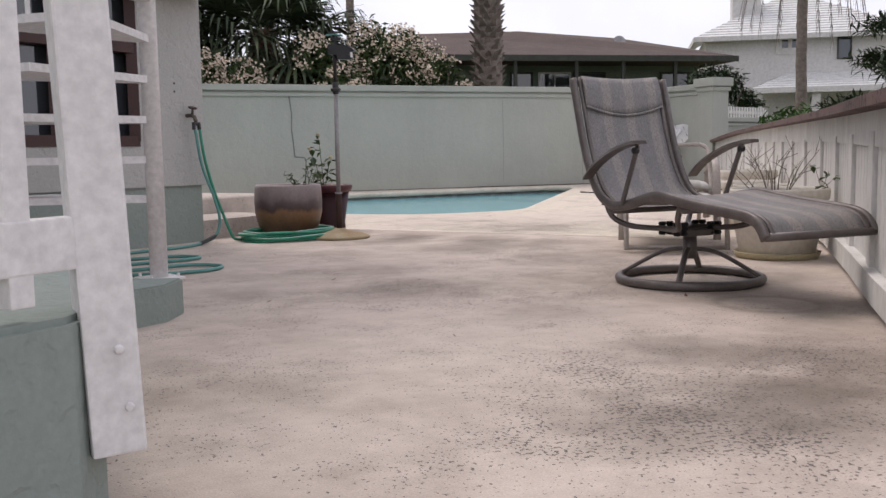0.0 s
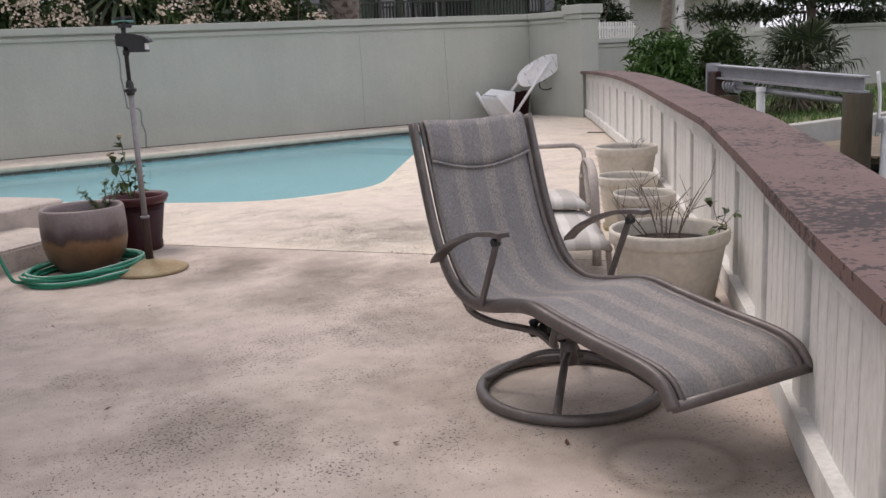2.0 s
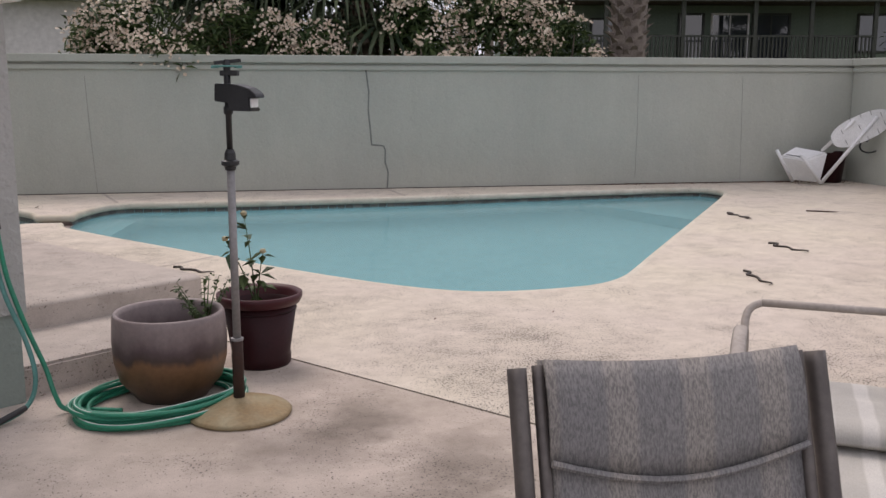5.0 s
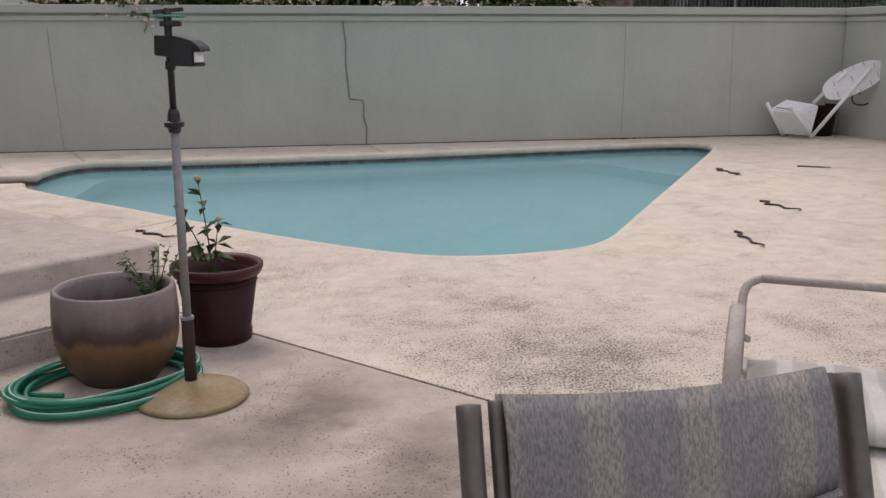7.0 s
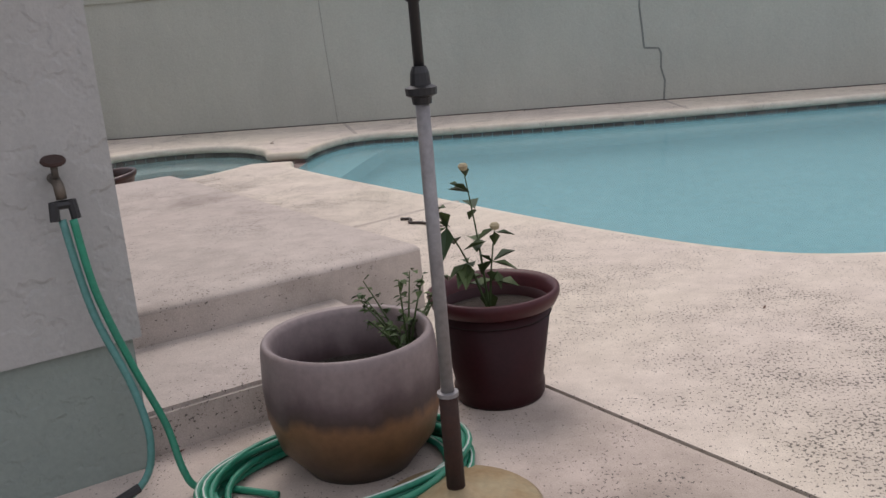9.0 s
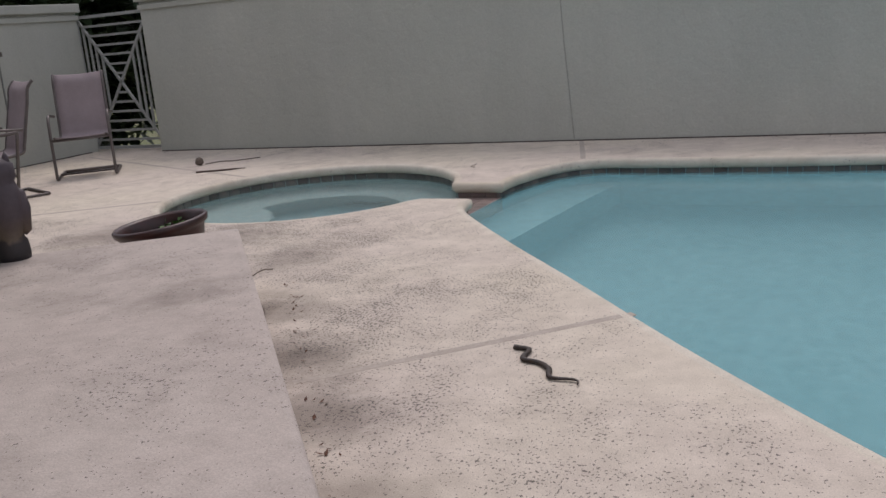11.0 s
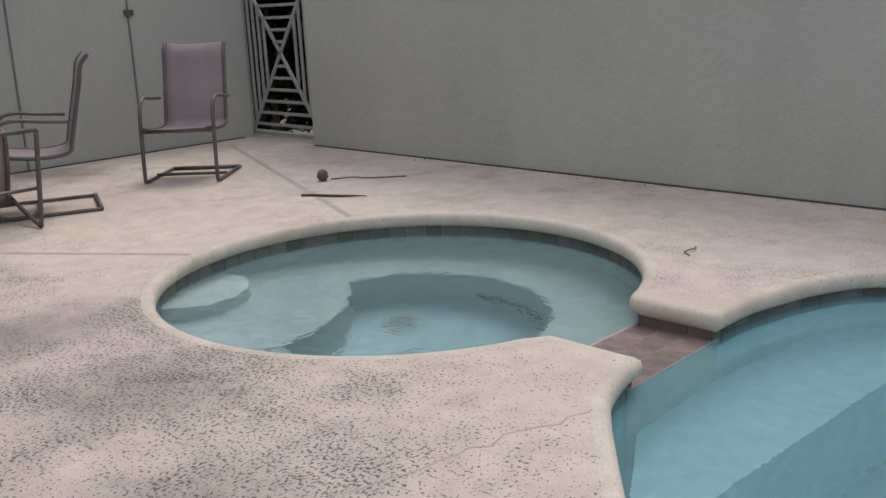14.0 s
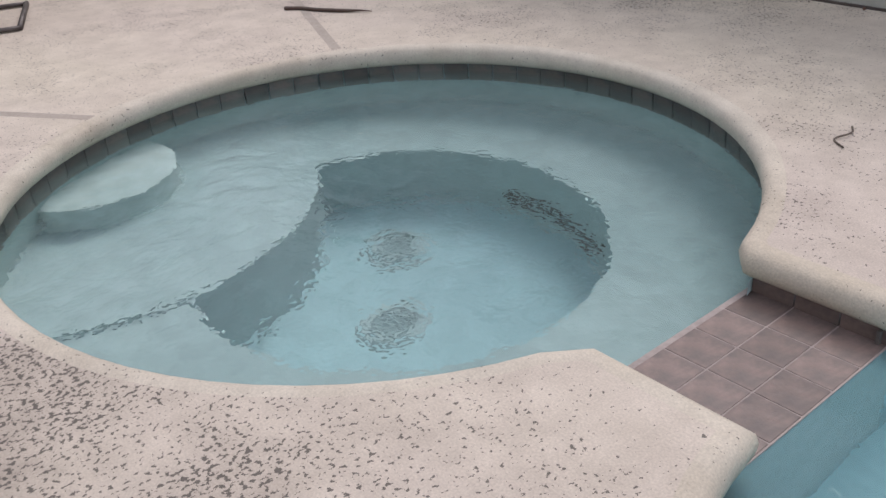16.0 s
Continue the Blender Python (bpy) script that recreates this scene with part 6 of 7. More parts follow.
# ---- plants behind the wall ----
def oleander(x, y, size, zc, seed, label, nl=2600, nf=420):
    """A flowering hedge bush with narrow leaves and pale flower clusters."""
    rng = random.Random(seed)
    t = thing("oleander", tf(x, y, 0), label, "shrub", "flowering shrubs behind the wall")
    for k in range(7):
        a = rng.uniform(0, 6.28)
        part("stem", tube(B(), smoothed([(0.1 * math.cos(a), 0.1 * math.sin(a), -0.9), (size[0] * 0.3 * math.cos(a), size[1] * 0.3 * math.sin(a), zc * 0.5), (size[0] * 0.6 * math.cos(a), size[1] * 0.6 * math.sin(a), zc + size[2] * 0.3)], 4), [0.03 - 0.0027 * i for i in range(9)], 6), TWIG, t)
    spots = blob_spots(rng, (0, 0, zc), size, nl, 0.3)
    part("foliage", leaves(B(), spots, 0.17, 0.13, rng, 0.3), LEAF, t)
    bm = B()
    outer = [p for p in spots if ((p[0] / size[0]) ** 2 + (p[1] / size[1]) ** 2 + ((p[2] - zc) / size[2]) ** 2) > 0.45 and p[1] < size[1] * 0.3]
    for p in rng.sample(outer, min(int(nf * 0.38), len(outer))):
        for _ in range(6):
            c = Vector(p) + Vector((rng.gauss(0, 0.05), rng.gauss(-0.05, 0.05), rng.gauss(0.02, 0.04)))
            r = rng.uniform(0.015, 0.028)
            nrm = Vector((rng.gauss(0, 0.5), -1 + rng.gauss(0, 0.4), rng.uniform(0, 0.9))).normalized()
            s1 = nrm.orthogonal().normalized()
            s2 = nrm.cross(s1)
            vs = [bm.verts.new(c + (s1 * math.cos(k * 1.2566) + s2 * math.sin(k * 1.2566)) * r) for k in range(5)]
            ctr = bm.verts.new(c - nrm * r * 0.35)
            for k in range(5):
                bm.faces.new((vs[k], vs[(k + 1) % 5], ctr))
    part("blossoms", bm, BLOSSOM, t, "clusters of cream-white blossoms")
    return t


oleander(1.15, 17.15, (0.95, 0.8, 0.72), 1.95, 51, "dense oleander bush with cream flowers hanging over the wall", 2200, 500)
oleander(2.55, 17.2, (1.0, 0.8, 0.62), 1.95, 52, "low oleander bush with cream flowers", 2200, 460)
oleander(3.75, 17.5, (0.75, 0.7, 0.5), 1.85, 53, "small oleander bush with cream flowers", 1500, 260)
oleander(5.15, 17.35, (0.8, 0.8, 0.95), 1.95, 54, "tall oleander bush thick with cream flowers", 2400, 560)
oleander(6.35, 17.4, (1.0, 0.8, 1.15), 2.05, 55, "tall spreading oleander bush covered in cream flowers", 3000, 760)
oleander(7.4, 17.5, (0.7, 0.7, 0.75), 1.9, 56, "oleander bush with fading cream flowers", 1500, 300)

oleander(1.75, 16.42, (0.75, 0.50, 0.32), 1.80, 57, "oleander spray with cream flowers drooping over the wall", 900, 240)
oleander(5.15, 16.40, (0.40, 0.44, 0.26), 1.80, 58, "small oleander spray with cream flowers drooping over the wall", 420, 110)


def fan_frond(bm, base, d, length, rng, droop, blade=0.9, n=26):
    """A petiole and a fan of stiff narrow leaflets with drooping tips."""
    d = d.normalized()
    end = base + d * length + Vector((0, 0, -droop * 0.2 * length))
    tube(bm, [base, base.lerp(end, 0.5) + Vector((0, 0, 0.05)), end], [0.018, 0.013, 0.008], 5)
    side = d.cross(Vector((0, 0, 1)))
    side = (side if side.length > 0.05 else Vector((1, 0, 0))).normalized()
    face = side.cross(d).normalized()
    for i in range(n):
        a = radians(-120 + 240 * i / (n - 1) + rng.uniform(-3, 3))
        v = (d * math.cos(a) + side * math.sin(a) + face * rng.uniform(-0.12, 0.12)).normalized()
        l = blade * (0.72 + 0.28 * math.cos(a)) * rng.uniform(0.8, 1.1)
        w = v.cross(face)
        w = (w if w.length > 0.05 else side).normalized() * 0.032 * blade
        q1 = end + v * l * 0.45
        q2 = end + v * l * 0.8 + Vector((0, 0, -droop * l * 0.08))
        tip = end + v * l * 0.98 + Vector((0, 0, -droop * l * rng.uniform(0.2, 0.45)))
        p = [bm.verts.new(q) for q in (end, q1 + w, q1 - w, q2 + w * 0.7, q2 - w * 0.7, tip)]
        bm.faces.new((p[0], p[1], p[2]))
        bm.faces.new((p[1], p[3], p[4], p[2]))
        bm.faces.new((p[3], p[5], p[4]))


def fan_palm(x, y, top, r, seed, label, trunk_m, boots=True, live=34, dead=14, base=-0.9, span=1.0):
    rng = random.Random(seed)
    t = thing("palm_tree", tf(x, y, 0), label, "palm tree", "fan palms")
    hgt = top - base
    n = 24
    part("trunk", tube(B(), [(0.02 * math.sin(i * 0.7), 0.02 * math.cos(i), base + hgt * i / n) for i in range(n + 1)], [r * (1.15 - 0.25 * i / n) * (1 + 0.05 * (i % 2)) for i in range(n + 1)], 14), trunk_m, t, "", True)
    if boots:
        bm = B()
        k = 0
        z = 0.2
        while z < top - 0.1:
            for j in range(8):
                a = radians(j * 45 + (k % 2) * 22.5 + rng.uniform(-6, 6))
                o = Vector((math.cos(a), math.sin(a), 0))
                b0 = o * r * 0.86 + Vector((0, 0, z))
                e0 = o * r * rng.uniform(1.25, 1.55) + Vector((0, 0, z + rng.uniform(0.12, 0.2)))
                s = Vector((-o.y, o.x, 0)) * r * 0.33
                v = [bm.verts.new(q) for q in (b0 - s, b0 + s, e0 + s * 0.35, e0 - s * 0.35, b0 - s + Vector((0, 0, 0.09)), b0 + s + Vector((0, 0, 0.09)))]
                for f in ((0, 1, 2, 3), (4, 3, 2, 5), (0, 3, 4), (1, 5, 2)):
                    bm.faces.new([v[q] for q in f])
            z += 0.12
            k += 1
        part("bark", bm, trunk_m, t, "criss-cross old leaf bases")
    bm = B()
    if not live:
        return t
    for i in range(live):
        a, el = i * 2.399 + rng.uniform(-0.2, 0.2), radians(80 - 105 * (i + 0.5) / live)
        d = Vector((math.cos(a) * math.cos(el), math.sin(a) * math.cos(el), math.sin(el)))
        fan_frond(bm, Vector((0, 0, top - 0.05)) + d * r * 0.6, d, span * rng.uniform(0.4, 0.9), rng, 0.8 + 0.6 * (1 - math.sin(max(el, 0))), span * 0.8)
    part("crown", bm, PALML, t, "green drooping fan leaves")
    if dead:
        bm = B()
        for i in range(dead):
            a = i * 2.399 + 0.4
            d = Vector((math.cos(a) * 0.75, math.sin(a) * 0.75, -0.55))
            fan_frond(bm, Vector((0, 0, top - 0.2)) + d * r * 0.6, d, span * rng.uniform(0.35, 0.6), rng, 1.5, span * 0.75, 14)
        part("dead_leaves", bm, PALMD, t, "brown hanging dead leaves")
    return t


fan_palm(8.72, 18.2, 7.0, 0.26, 61, "tall fan palm with a thick scaly trunk", TRUNK, True, 34, 12, span=1.2)
fan_palm(4.35, 18.9, 3.0, 0.24, 62, "short broad fan palm behind the flowering hedge", TRUNKB, True, 64, 26, span=1.5)
fan_palm(2.3, 19.4, 3.2, 0.22, 63, "low fan palm with drooping leaves behind the hedge", TRUNKB, False, 64, 12, span=1.25)
# slender palm with hanging grey fronds
gp = fan_palm(26.5, 29.5, 7.6, 0.19, 64, "slender palm with hanging grey dried fronds", TRUNK, False, 0, 0)
bm = B()
rng = random.Random(65)
for i in range(16):
    a = i * 2.399
    o = Vector((math.cos(a), math.sin(a), 0))
    pts = smoothed([Vector((0, 0, 7.5)), o * 0.9 + Vector((0, 0, 7.9)), o * 1.9 + Vector((0, 0, 7.0)), o * 2.3 + Vector((0, 0, 5.4 + rng.uniform(-0.6, 0.4)))], 6)
    tube(bm, pts, [0.05 - 0.0022 * k for k in range(len(pts))], 5)
    for q in pts[5:]:
        for s in (-1, 1):
            w = Vector((-o.y, o.x, 0)) * s
            v = [bm.verts.new(z) for z in (q, q + w * 0.05 + Vector((0, 0, -0.1)), q + w * 0.09 + Vector((0, 0, -rng.uniform(0.35, 0.7))))]
            bm.faces.new(v)
part("hanging_fronds", bm, GREYD, gp, "grey dried hanging fronds")


def leafy_bush(name, x, y, base, size, zc, seed, m, label, n=1600, leaf=0.2, wide=0.18):
    rng = random.Random(seed)
    t = thing(name, tf(x, y, 0), label, "tree" if name == "tree" else "shrub")
    part("trunk", tube(B(), [(0, 0, base), (0.03, 0, zc * 0.6 + base * 0.4), (0, 0, zc)], [0.09, 0.06, 0.03], 8), TWIG, t)
    for k in range(5):
        a = k * 1.3
        part("limb", tube(B(), [(0, 0, zc * 0.5 + base * 0.5), (size[0] * 0.5 * math.cos(a), size[1] * 0.5 * math.sin(a), zc + size[2] * 0.3)], [0.04, 0.012], 6), TWIG, t)
    part("crown", leaves(B(), blob_spots(rng, (0, 0, zc), size, n, 0.25), leaf, wide, rng), m, t)
    return t


leafy_bush("shrub", 18.25, 23.4, -0.9, (1.45, 1.2, 1.15), 1.95, 71, LEAFD, "rounded dark green shrub beyond the pillar", 6000, 0.2)
leafy_bush("shrub", 14.3, 15.9, -0.4, (0.85, 0.75, 1.1), 0.55, 72, LEAFB, "bright narrow-leaved oleander shrub by the seawall", 2600, 0.22, 0.12)
leafy_bush("shrub", 15.6, 16.0, -0.4, (1.05, 0.85, 1.2), 0.62, 73, LEAF, "leafy green oleander shrub by the seawall", 3600, 0.22, 0.12)
leafy_bush("shrub", 14.9, 15.0, -0.4, (0.8, 0.7, 0.55), 0.1, 74, LEAF, "low green shrub by the seawall", 1200, 0.2, 0.14)
fan_palm(17.6, 15.4, 0.55, 0.16, 66, "small weeping palm in the garden", TRUNK, True, 40, 6, -0.4, 0.85)
for x, y in ((21.9, 15.3), (22.4, 15.1)):
    rng = random.Random(int(x * 10))
    t = thing("ti_plant", tf(x, y, -0.4), "tall ti plant with dark red leaves", "plant", "red-leaved garden plants")
    part("stem", tube(B(), [(0, 0, 0), (0.02, 0, 1.35)], [0.03, 0.02], 6), TWIG, t)
    bm = B()
    leaves(bm, [(0, 0, 1.3 + rng.uniform(-0.1, 0.1)) for _ in range(40)], 0.5, 0.1, rng, 0.35)
    part("leaf_cluster", bm, REDL, t)
rng = random.Random(90)
bm = B()
for _ in range(9000):
    x, y = rng.uniform(13.4, 30), rng.uniform(13.2, 19)
    if y < 13.1 + (x - 13.35) * 0.094:
        continue
    s = rng.uniform(0.06, 0.2)
    a = rng.uniform(0, 6.28)
    w = Vector((math.cos(a), math.sin(a), 0)) * 0.012
    c = Vector((x, y, -0.385))
    bm.faces.new([bm.verts.new(v) for v in (c - w, c + w, c + Vector((rng.gauss(0, 0.04), rng.gauss(0, 0.04), s)))])
solid("grass", bm, LEAFB, "rough green grass along the seawall", "grass", "stuff")

# pine with dark needles over the garden wall
pine = thing("tree", tf(26.0, 22.4, 0), "dark spreading pine with layered needle branches", "tree")
part("trunk", tube(B(), [(0, 0, -0.9), (0.05, 0, 2), (0, 0, 6)], [0.18, 0.14, 0.05], 9), TWIG, pine)
rng = random.Random(93)
for k in range(14):
    a, z = k * 2.399, 1.55 + 0.3 * k
    ln = 3.5 - 0.14 * k
    o = Vector((math.cos(a), math.sin(a), 0))
    tipp = o * ln + Vector((0, 0, z + 0.15))
    part("limb", tube(B(), [(0, 0, z), o * ln * 0.5 + Vector((0, 0, z - 0.02)), tipp], [0.05, 0.03, 0.012], 6), TWIG, pine)
    bm = B()
    spots = [o * ln * rng.uniform(0.15, 1.02) + Vector((rng.gauss(0, 0.32), rng.gauss(0, 0.32), z + rng.gauss(0.05, 0.12))) for _ in range(1150)]
    leaves(bm, spots, 0.36, 0.11, rng, 0.1)
    part("needles", bm, LEAFD, pine)

# ---- neighbour's garden wall, fence and boat lift ----
wall_run("wall_garden_1", (12.6, 17.6), (21.4, 20.2), 1.30, "grey-green stucco garden wall beyond the water", 0.2, -0.9)
wall_run("wall_garden_2", (21.4, 20.2), (40.0, 22.6), 1.42, "higher grey-green stucco garden wall", 0.2, -0.9)
pf = thing("picket_fence", tf(), "white picket fence behind the garden wall", "fence")
pm = mesh_of("picket", box(B(), 0.07, 0.03, 1.0, I4, 0.004), FENCEW)
for i in range(16):
    ob = new("picket", pm)
    ob.parent = pf
    ob.matrix_world = tf(17.2 + i * 0.13, 21.9 + i * 0.05, 0.75, 20)
part("rail", beam(B(), (17.1, 21.86, 1.6), (19.4, 22.76, 1.6), 0.03, 0.07), FENCEW, pf)
part("rail", beam(B(), (17.1, 21.86, 1.0), (19.4, 22.76, 1.0), 0.03, 0.07), FENCEW, pf)
for x, y in ((17.2, 21.9), (19.2, 22.67)):
    part("post", box(B(), 0.09, 0.09, 2.6, tf(x, y, -0.9, 20), 0.006), FENCEW, pf)

lift = thing("boat_lift", tf(), "galvanised boat lift beam on dark timber piles", "boat lift")
L0, L1 = Vector((10.75, 10.75, 0.86)), Vector((10.08, 8.05, 0.76))
d = (L1 - L0).normalized()
sd = Vector((d.y, -d.x, 0))
bm = beam(B(), L0, L1, 0.14, 0.02)
beam(bm, L0 - Vector((0, 0, 0.15)), L1 - Vector((0, 0, 0.15)), 0.14, 0.02)
beam(bm, L0 - Vector((0, 0, 0.075)), L1 - Vector((0, 0, 0.075)), 0.018, 0.14)
part("beam", bm, ALU, lift, "galvanised I-beam")
part("cable_shaft", tube(B(), [L0 + d * 0.25 + Vector((0, 0, -0.24)), L1 - d * 0.1 + Vector((0, 0, -0.26))], 0.035, 10), ALU, lift, "grey cable winder shaft", True)
for k, q in enumerate((0.28, 0.42, 2.62)):
    c = L0 + d * q + Vector((0, 0, -0.24))
    part("drum", lathe(B(), [(0, -0.05), (0.08, -0.05), (0.08, -0.03), (0.05, -0.025), (0.05, 0.025), (0.08, 0.03), (0.08, 0.05), (0, 0.05)], 18, Matrix.Translation(c) @ d.to_track_quat("Z", "Y").to_matrix().to_4x4()), ALU if k < 2 else RUSTP, lift, "cable drum")
part("end_plate", box(B(), 0.03, 0.20, 0.75, tf(L0.x - d.x * 0.12, L0.y - d.y * 0.12, 0.14, math.degrees(math.atan2(d.y, d.x))), 0.004), ALU, lift)
part("motor_box", box(B(), 0.16, 0.18, 0.55, tf(L0.x, L0.y, 0.24, math.degrees(math.atan2(d.y, d.x))), 0.02), RUSTP, lift, "rusty dark motor housing")
for q, r in ((0.3, 0.14), (2.72, 0.15)):
    c = L0 + d * q
    part("pile", lathe(B(), [(0, -1.6), (r, -1.6), (r * 1.02, -0.8), (r * 0.97, c.z - 0.36 if q < 1 else c.z - 0.17), (0, c.z - 0.35 if q < 1 else c.z - 0.165)], 18, tf(c.x + sd.x * 0.02, c.y + sd.y * 0.02)), PILEW, lift, "dark weathered timber pile", True)
part("conduit", tube(B(), smoothed([L1 + Vector((0.12, -0.06, 0.05)), L1 + Vector((0.14, -0.08, -0.25)), L1 + Vector((0.12, -0.08, -0.6))], 5), 0.018, 7), RESIN, lift, "white wiring conduit", True)
part("outlet_box", box(B(), 0.10, 0.05, 0.14, tf(L1.x + 0.0, L1.y - 0.2, 0.22, 40), 0.01), GREYPIPE, lift, "grey outlet box")
for x, y, z in ((10.38, 9.68, 0.62), (10.2, 7.86, 0.36)):
    solid("mooring_pipe", lathe(B(), [(0, -1.5), (0.05, -1.5), (0.05, z - 0.06), (0.058, z - 0.055), (0.058, z), (0, z + 0.004)], 14, tf(x, y)), RESIN, "upright white plastic mooring pipe with a cap", "pipe", smooth=False)

# ---- houses beyond the wall ----
def opening(parent, name, m, w, h, frame_m, label, mullion=True, fr=0.09):
    ob = part(name, box(B(), w, 0.05, h, m), PANE, parent, label)
    bm = B()
    for x in (-w / 2, w / 2):
        box(bm, fr, 0.10, h + fr, m @ tf(x, -0.03, -fr / 2))
    for z in (-fr / 2, h - fr / 2):
        box(bm, w + fr, 0.09, fr, m @ tf(0, -0.03, z))
    if mullion:
        box(bm, fr * 0.6, 0.09, h, m @ tf(0, -0.025, 0))
    part("window_frame", bm, frame_m, ob)
    return ob


GHM = tf(20.3, 38.4, -1.15, -9)
gh = thing("green_house", GHM, "green clapboard house with a brown hip roof and a balcony", "house")
W2, D2, EZ = 8.9, 9.0, 5.75
bm = box(B(), W2 * 2 - 1.6, D2, EZ, tf(0, 1.8 + D2 / 2, 0))
part("wall", bm, SIDEG, gh, "green clapboard wall")
lap = mesh_of("siding_board", box(B(), W2 * 2 - 1.6, 0.03, 0.17, I4), SIDEG)
for i in range(14):
    ob = new("siding_board", lap)
    ob.parent = gh
    ob.location = (0, 1.785, 3.1 + i * 0.19)
bm = B()
e = [(-W2, -0.6), (W2, -0.6), (W2, D2 + 3), (-W2, D2 + 3)]
lo = [bm.verts.new((x, y, EZ)) for x, y in e]
lo2 = [bm.verts.new((x, y, EZ + 0.22)) for x, y in e]
rdg = [bm.verts.new(v) for v in ((-5.6, 5.2, 7.55), (0.2, 5.2, 7.75), (5.4, 5.2, 7.45))]
for i in range(4):
    bm.faces.new((lo[i], lo[(i + 1) % 4], lo2[(i + 1) % 4], lo2[i]))
bm.faces.new(lo[::-1])
bm.faces.new((lo2[0], lo2[1], rdg[2], rdg[1], rdg[0]))
bm.faces.new((lo2[1], lo2[2], rdg[2]))
bm.faces.new((lo2[2], lo2[3], rdg[0], rdg[1], rdg[2]))
bm.faces.new((lo2[3], lo2[0], rdg[0]))
roof = part("roof", bm, ROOFB, gh, "low brown shingle hip roof")
part("dish", lathe(B(), [(0, 0.0), (0.18, 0.03), (0.3, 0.1), (0.28, 0.1), (0, 0.02)], 16, tf(4.6, 3.0, 7.0) @ Matrix.Rotation(1.0, 4, "X")), GREYPIPE, roof, "small grey satellite dish")
part("fascia", beam(B(), (-W2, -0.64, EZ + 0.1), (W2, -0.64, EZ + 0.1), 0.05, 0.26), TRIMG, gh)
part("balcony_floor", box(B(), 13.0, 2.4, 0.22, tf(-0.6, 0.7, 3.2)), TRIMG, gh)
part("balcony_rail", beam(B(), (-7.1, -0.4, 4.42), (5.9, -0.4, 4.42), 0.10, 0.08), TRIMG, gh)
part("balcony_rail", beam(B(), (-7.1, -0.4, 3.55), (5.9, -0.4, 3.55), 0.08, 0.07), TRIMG, gh)
bal = mesh_of("baluster", box(B(), 0.055, 0.055, 0.86, I4), TRIMG)
for i in range(86):
    ob = new("baluster", bal)
    ob.parent = gh
    ob.location = (-7.05 + i * 0.152, -0.4, 3.55)
bp_me = mesh_of("balcony_post", box(B(), 0.15, 0.15, 6.6 - 0.85, I4), TRIMG)
for x in (-7.1, -4.6, -1.6, 1.2, 3.4, 5.9):
    ob = new("balcony_post", bp_me)
    ob.parent = gh
    ob.location = (x, -0.4, 0.0)
opening(gh, "glass_door", tf(-0.7, 1.76, 3.4), 1.0, 2.0, TRIMG, "dark balcony door", False)
opening(gh, "glass_door", tf(0.9, 1.76, 3.4), 1.5, 2.0, FARWHITE, "bright balcony door", True, 0.07)
opening(gh, "glass_door", tf(2.6, 1.76, 3.4), 1.5, 2.0, TRIMG, "dark glass sliding door", True)
opening(gh, "window", tf(6.9, 1.76, 3.9), 1.4, 1.5, TRIMG, "dark upper window", True)
opening(gh, "window", tf(-4.2, 1.76, 3.9), 1.2, 1.3, TRIMG, "dark upper window", True)

WHM = tf(44.0, 52.0, -0.9, -32)
wh = thing("white_house", WHM, "white plastered house with white tile roofs", "house")
part("wall", box(B(), 12.4, 9.0, 8.9, tf(1.8, 4.5, 0)), FARWHITE, wh, "white plaster wall")


def tiled_roof(parent, x0, x1, y0, y1, z0, z1, rows, name="roof"):
    """A hip roof slope whose tile courses are real steps."""
    roof = None
    for i in range(rows):
        bm = B()
        t0, t1 = i / rows, (i + 1) / rows
        ins0, ins1 = t0 * (y1 - y0), t1 * (y1 - y0)
        v = [bm.verts.new(q) for q in ((x0 + ins0, y0 + ins0, z0 + (z1 - z0) * t0 + 0.09), (x1 - ins0, y0 + ins0, z0 + (z1 - z0) * t0 + 0.09), (x1 - ins1, y0 + ins1, z0 + (z1 - z0) * t1 + 0.02), (x0 + ins1, y0 + ins1, z0 + (z1 - z0) * t1 + 0.02))]
        bm.faces.new(v)
        u = [bm.verts.new(q) for q in ((x0 + ins0, y0 + ins0, z0 + (z1 - z0) * t0 - 0.04), (x1 - ins0, y0 + ins0, z0 + (z1 - z0) * t0 - 0.04))]
        bm.faces.new((u[0], u[1], v[1], v[0]))
        g = [bm.verts.new(q) for q in ((x0 + ins1, 2 * y1 - y0 - ins1, z0 + (z1 - z0) * t1 + 0.02), (x0 + ins0, 2 * y1 - y0 - ins0, z0 + (z1 - z0) * t0 + 0.09))]
        bm.faces.new((v[0], v[3], g[0], g[1]))
        h = [bm.verts.new((x1 + x0 - q.co.x, q.co.y, q.co.z)) for q in g]
        bm.faces.new((v[1], h[1], h[0], v[2]))
        course = part(name if roof is None else "tile_course", bm, TILEW, parent if roof is None else roof, "white barrel tile roof" if roof is None else "")
        roof = roof or course
    return roof


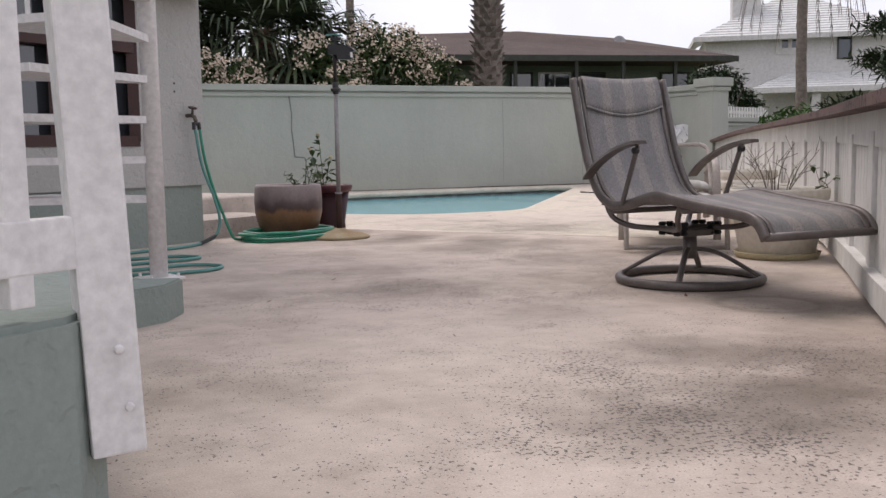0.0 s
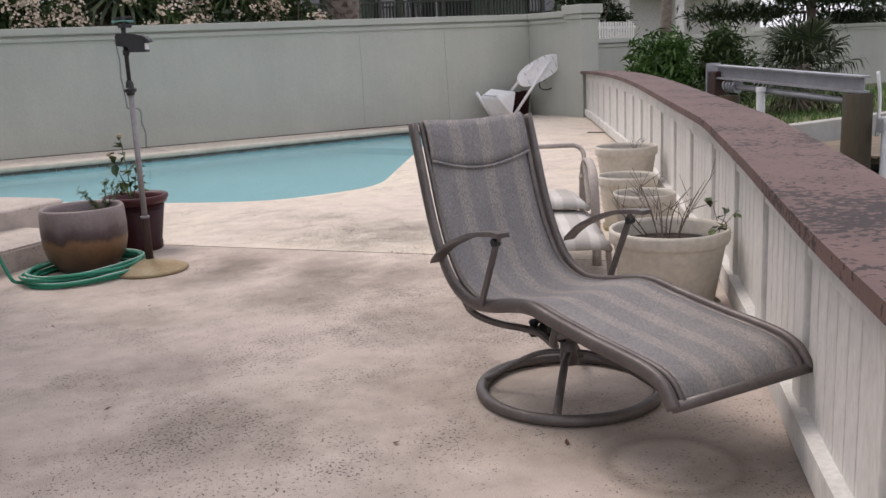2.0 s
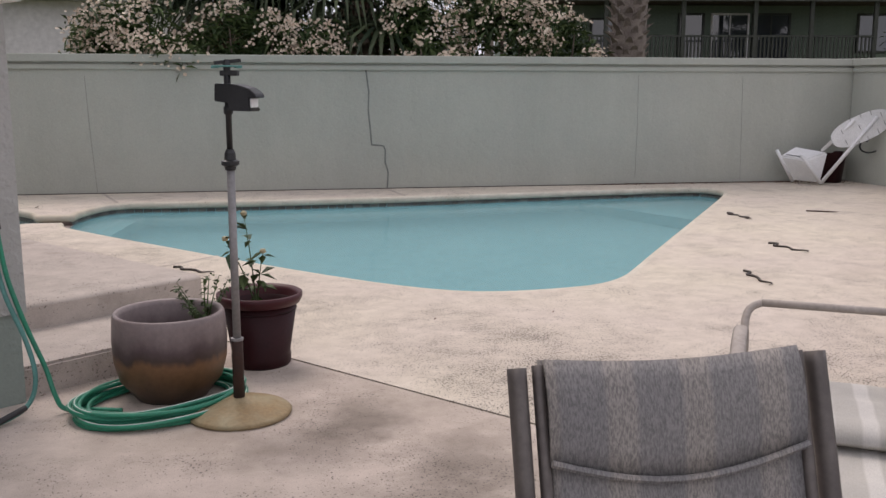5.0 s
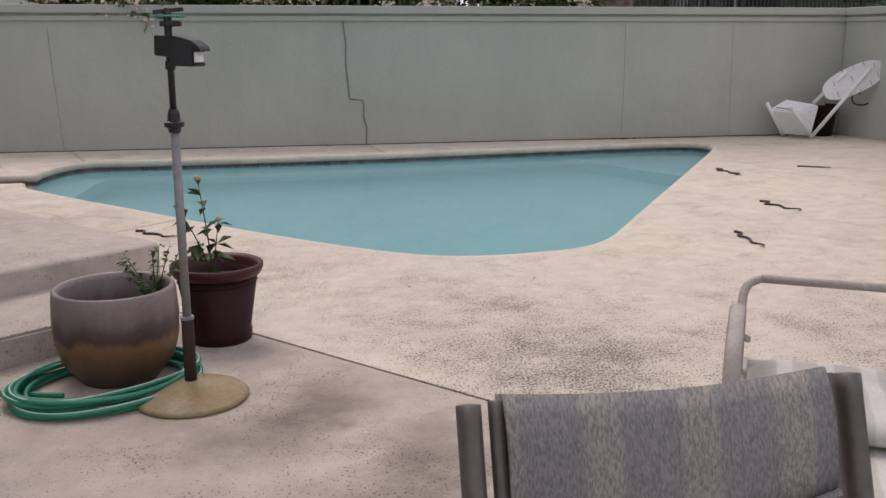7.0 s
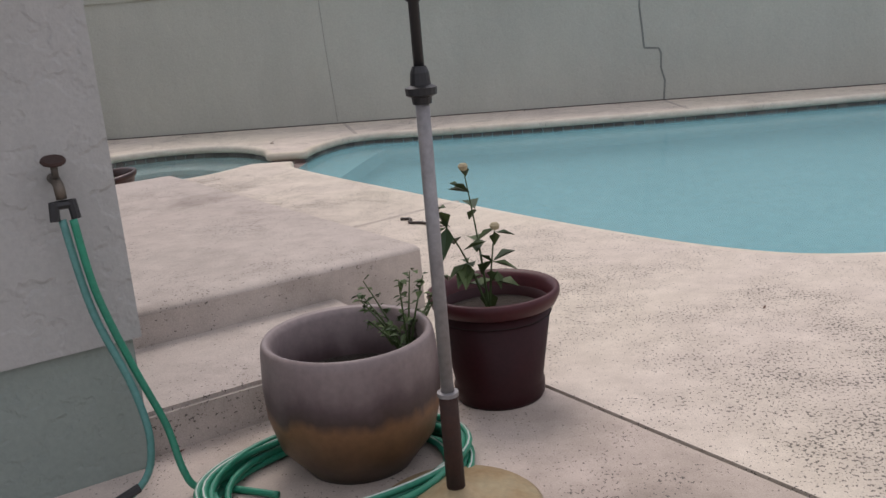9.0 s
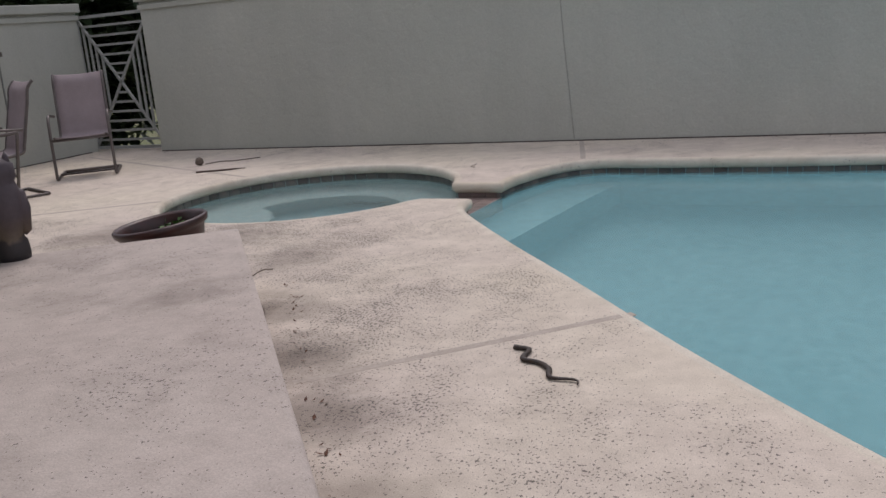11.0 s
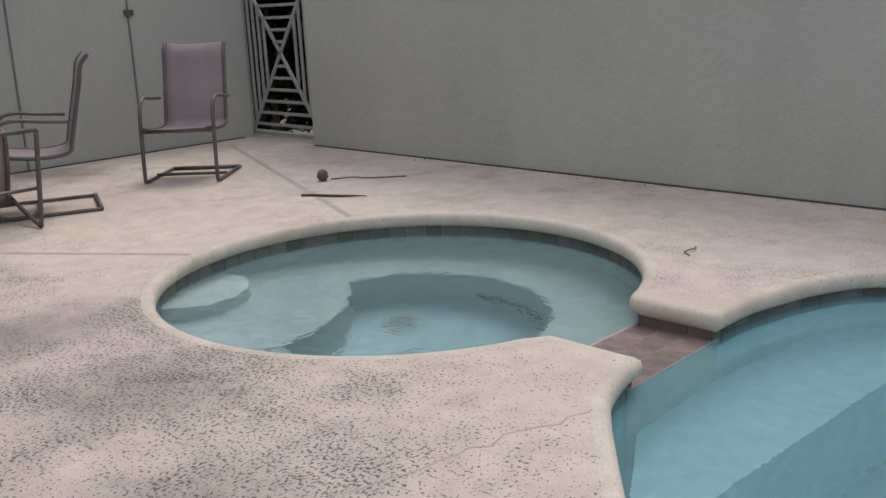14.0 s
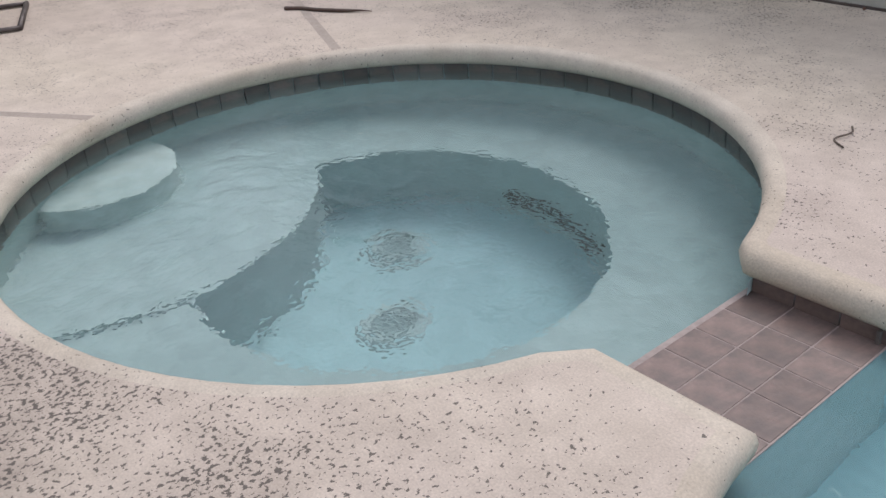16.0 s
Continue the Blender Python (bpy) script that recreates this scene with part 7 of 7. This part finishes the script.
tiled_roof(wh, -5.2, 9.0, -0.9, 5.0, 8.85, 12.0, 15)
part("fascia", beam(B(), (-5.2, -0.92, 8.78), (9.0, -0.92, 8.78), 0.08, 0.32), FARWHITE, wh)
part("side_fascia", beam(B(), (-5.2, -0.92, 8.78), (-5.2, 9.8, 8.78), 0.08, 0.32), FARWHITE, wh)
part("chimney", box(B(), 1.9, 1.6, 5.0, tf(-1.5, 3.2, 8.6)), FARWHITE, wh)
opening(wh, "window", tf(1.0, -0.02, 7.9), 1.45, 0.95, FARWHITE, "dark upper window in a raised white surround", True, 0.4)
opening(wh, "window", tf(4.4, -0.02, 7.3), 0.8, 2.0, TRIMG, "tall narrow dark window", False)
pr = tiled_roof(wh, -1.7, 8.2, -2.6, 0.4, 5.3, 6.6, 8, "porch_roof")
part("fascia", beam(B(), (-1.7, -2.62, 5.2), (8.2, -2.62, 5.2), 0.1, 0.35), FARWHITE, pr)
for x in (-1.2, 2.3, 5.8):
    part("porch_column", box(B(), 0.55, 0.55, 5.1, tf(x, -2.1, 0)), FARWHITE, wh)
part("porch_door", box(B(), 1.0, 0.06, 2.2, tf(-1.0, -0.03, 0.2)), PANE, wh, "dark front door")

gr = thing("grey_house", tf(-3.5, 33.0, -0.9, 5), "distant grey-roofed house behind the palms", "house")
part("wall", box(B(), 12.0, 8.0, 4.8, tf(0, 4, 0)), FARWHITE, gr)
bm = B()
v = [bm.verts.new(q) for q in ((-7, -0.7, 4.7), (7, -0.7, 4.7), (7, 8.7, 4.7), (-7, 8.7, 4.7), (-3.5, 4, 7.2), (3.5, 4, 7.2))]
for f in ((0, 1, 5, 4), (1, 2, 5), (2, 3, 4, 5), (3, 0, 4), (3, 2, 1, 0)):
    bm.faces.new([v[k] for k in f])
part("roof", bm, GREYR, gr, "pale grey hip roof")
pole = thing("utility_pole", tf(9.2, 30.5, -0.9), "plain grey utility pole far behind the house", "pole")
part("shaft", lathe(B(), [(0, 0), (0.16, 0), (0.11, 12), (0, 12)], 10), TRUNK, pole)
part("crossarm", beam(B(), (-1.0, 0, 11.4), (1.0, 0, 11.4), 0.1, 0.12), TRUNK, pole)

leafy_bush("tree", -7.0, 13.9, -0.05, (1.1, 2.6, 1.2), 2.3, 77, LEAFD, "dense dark green tree behind the west wall", 3200, 0.2)
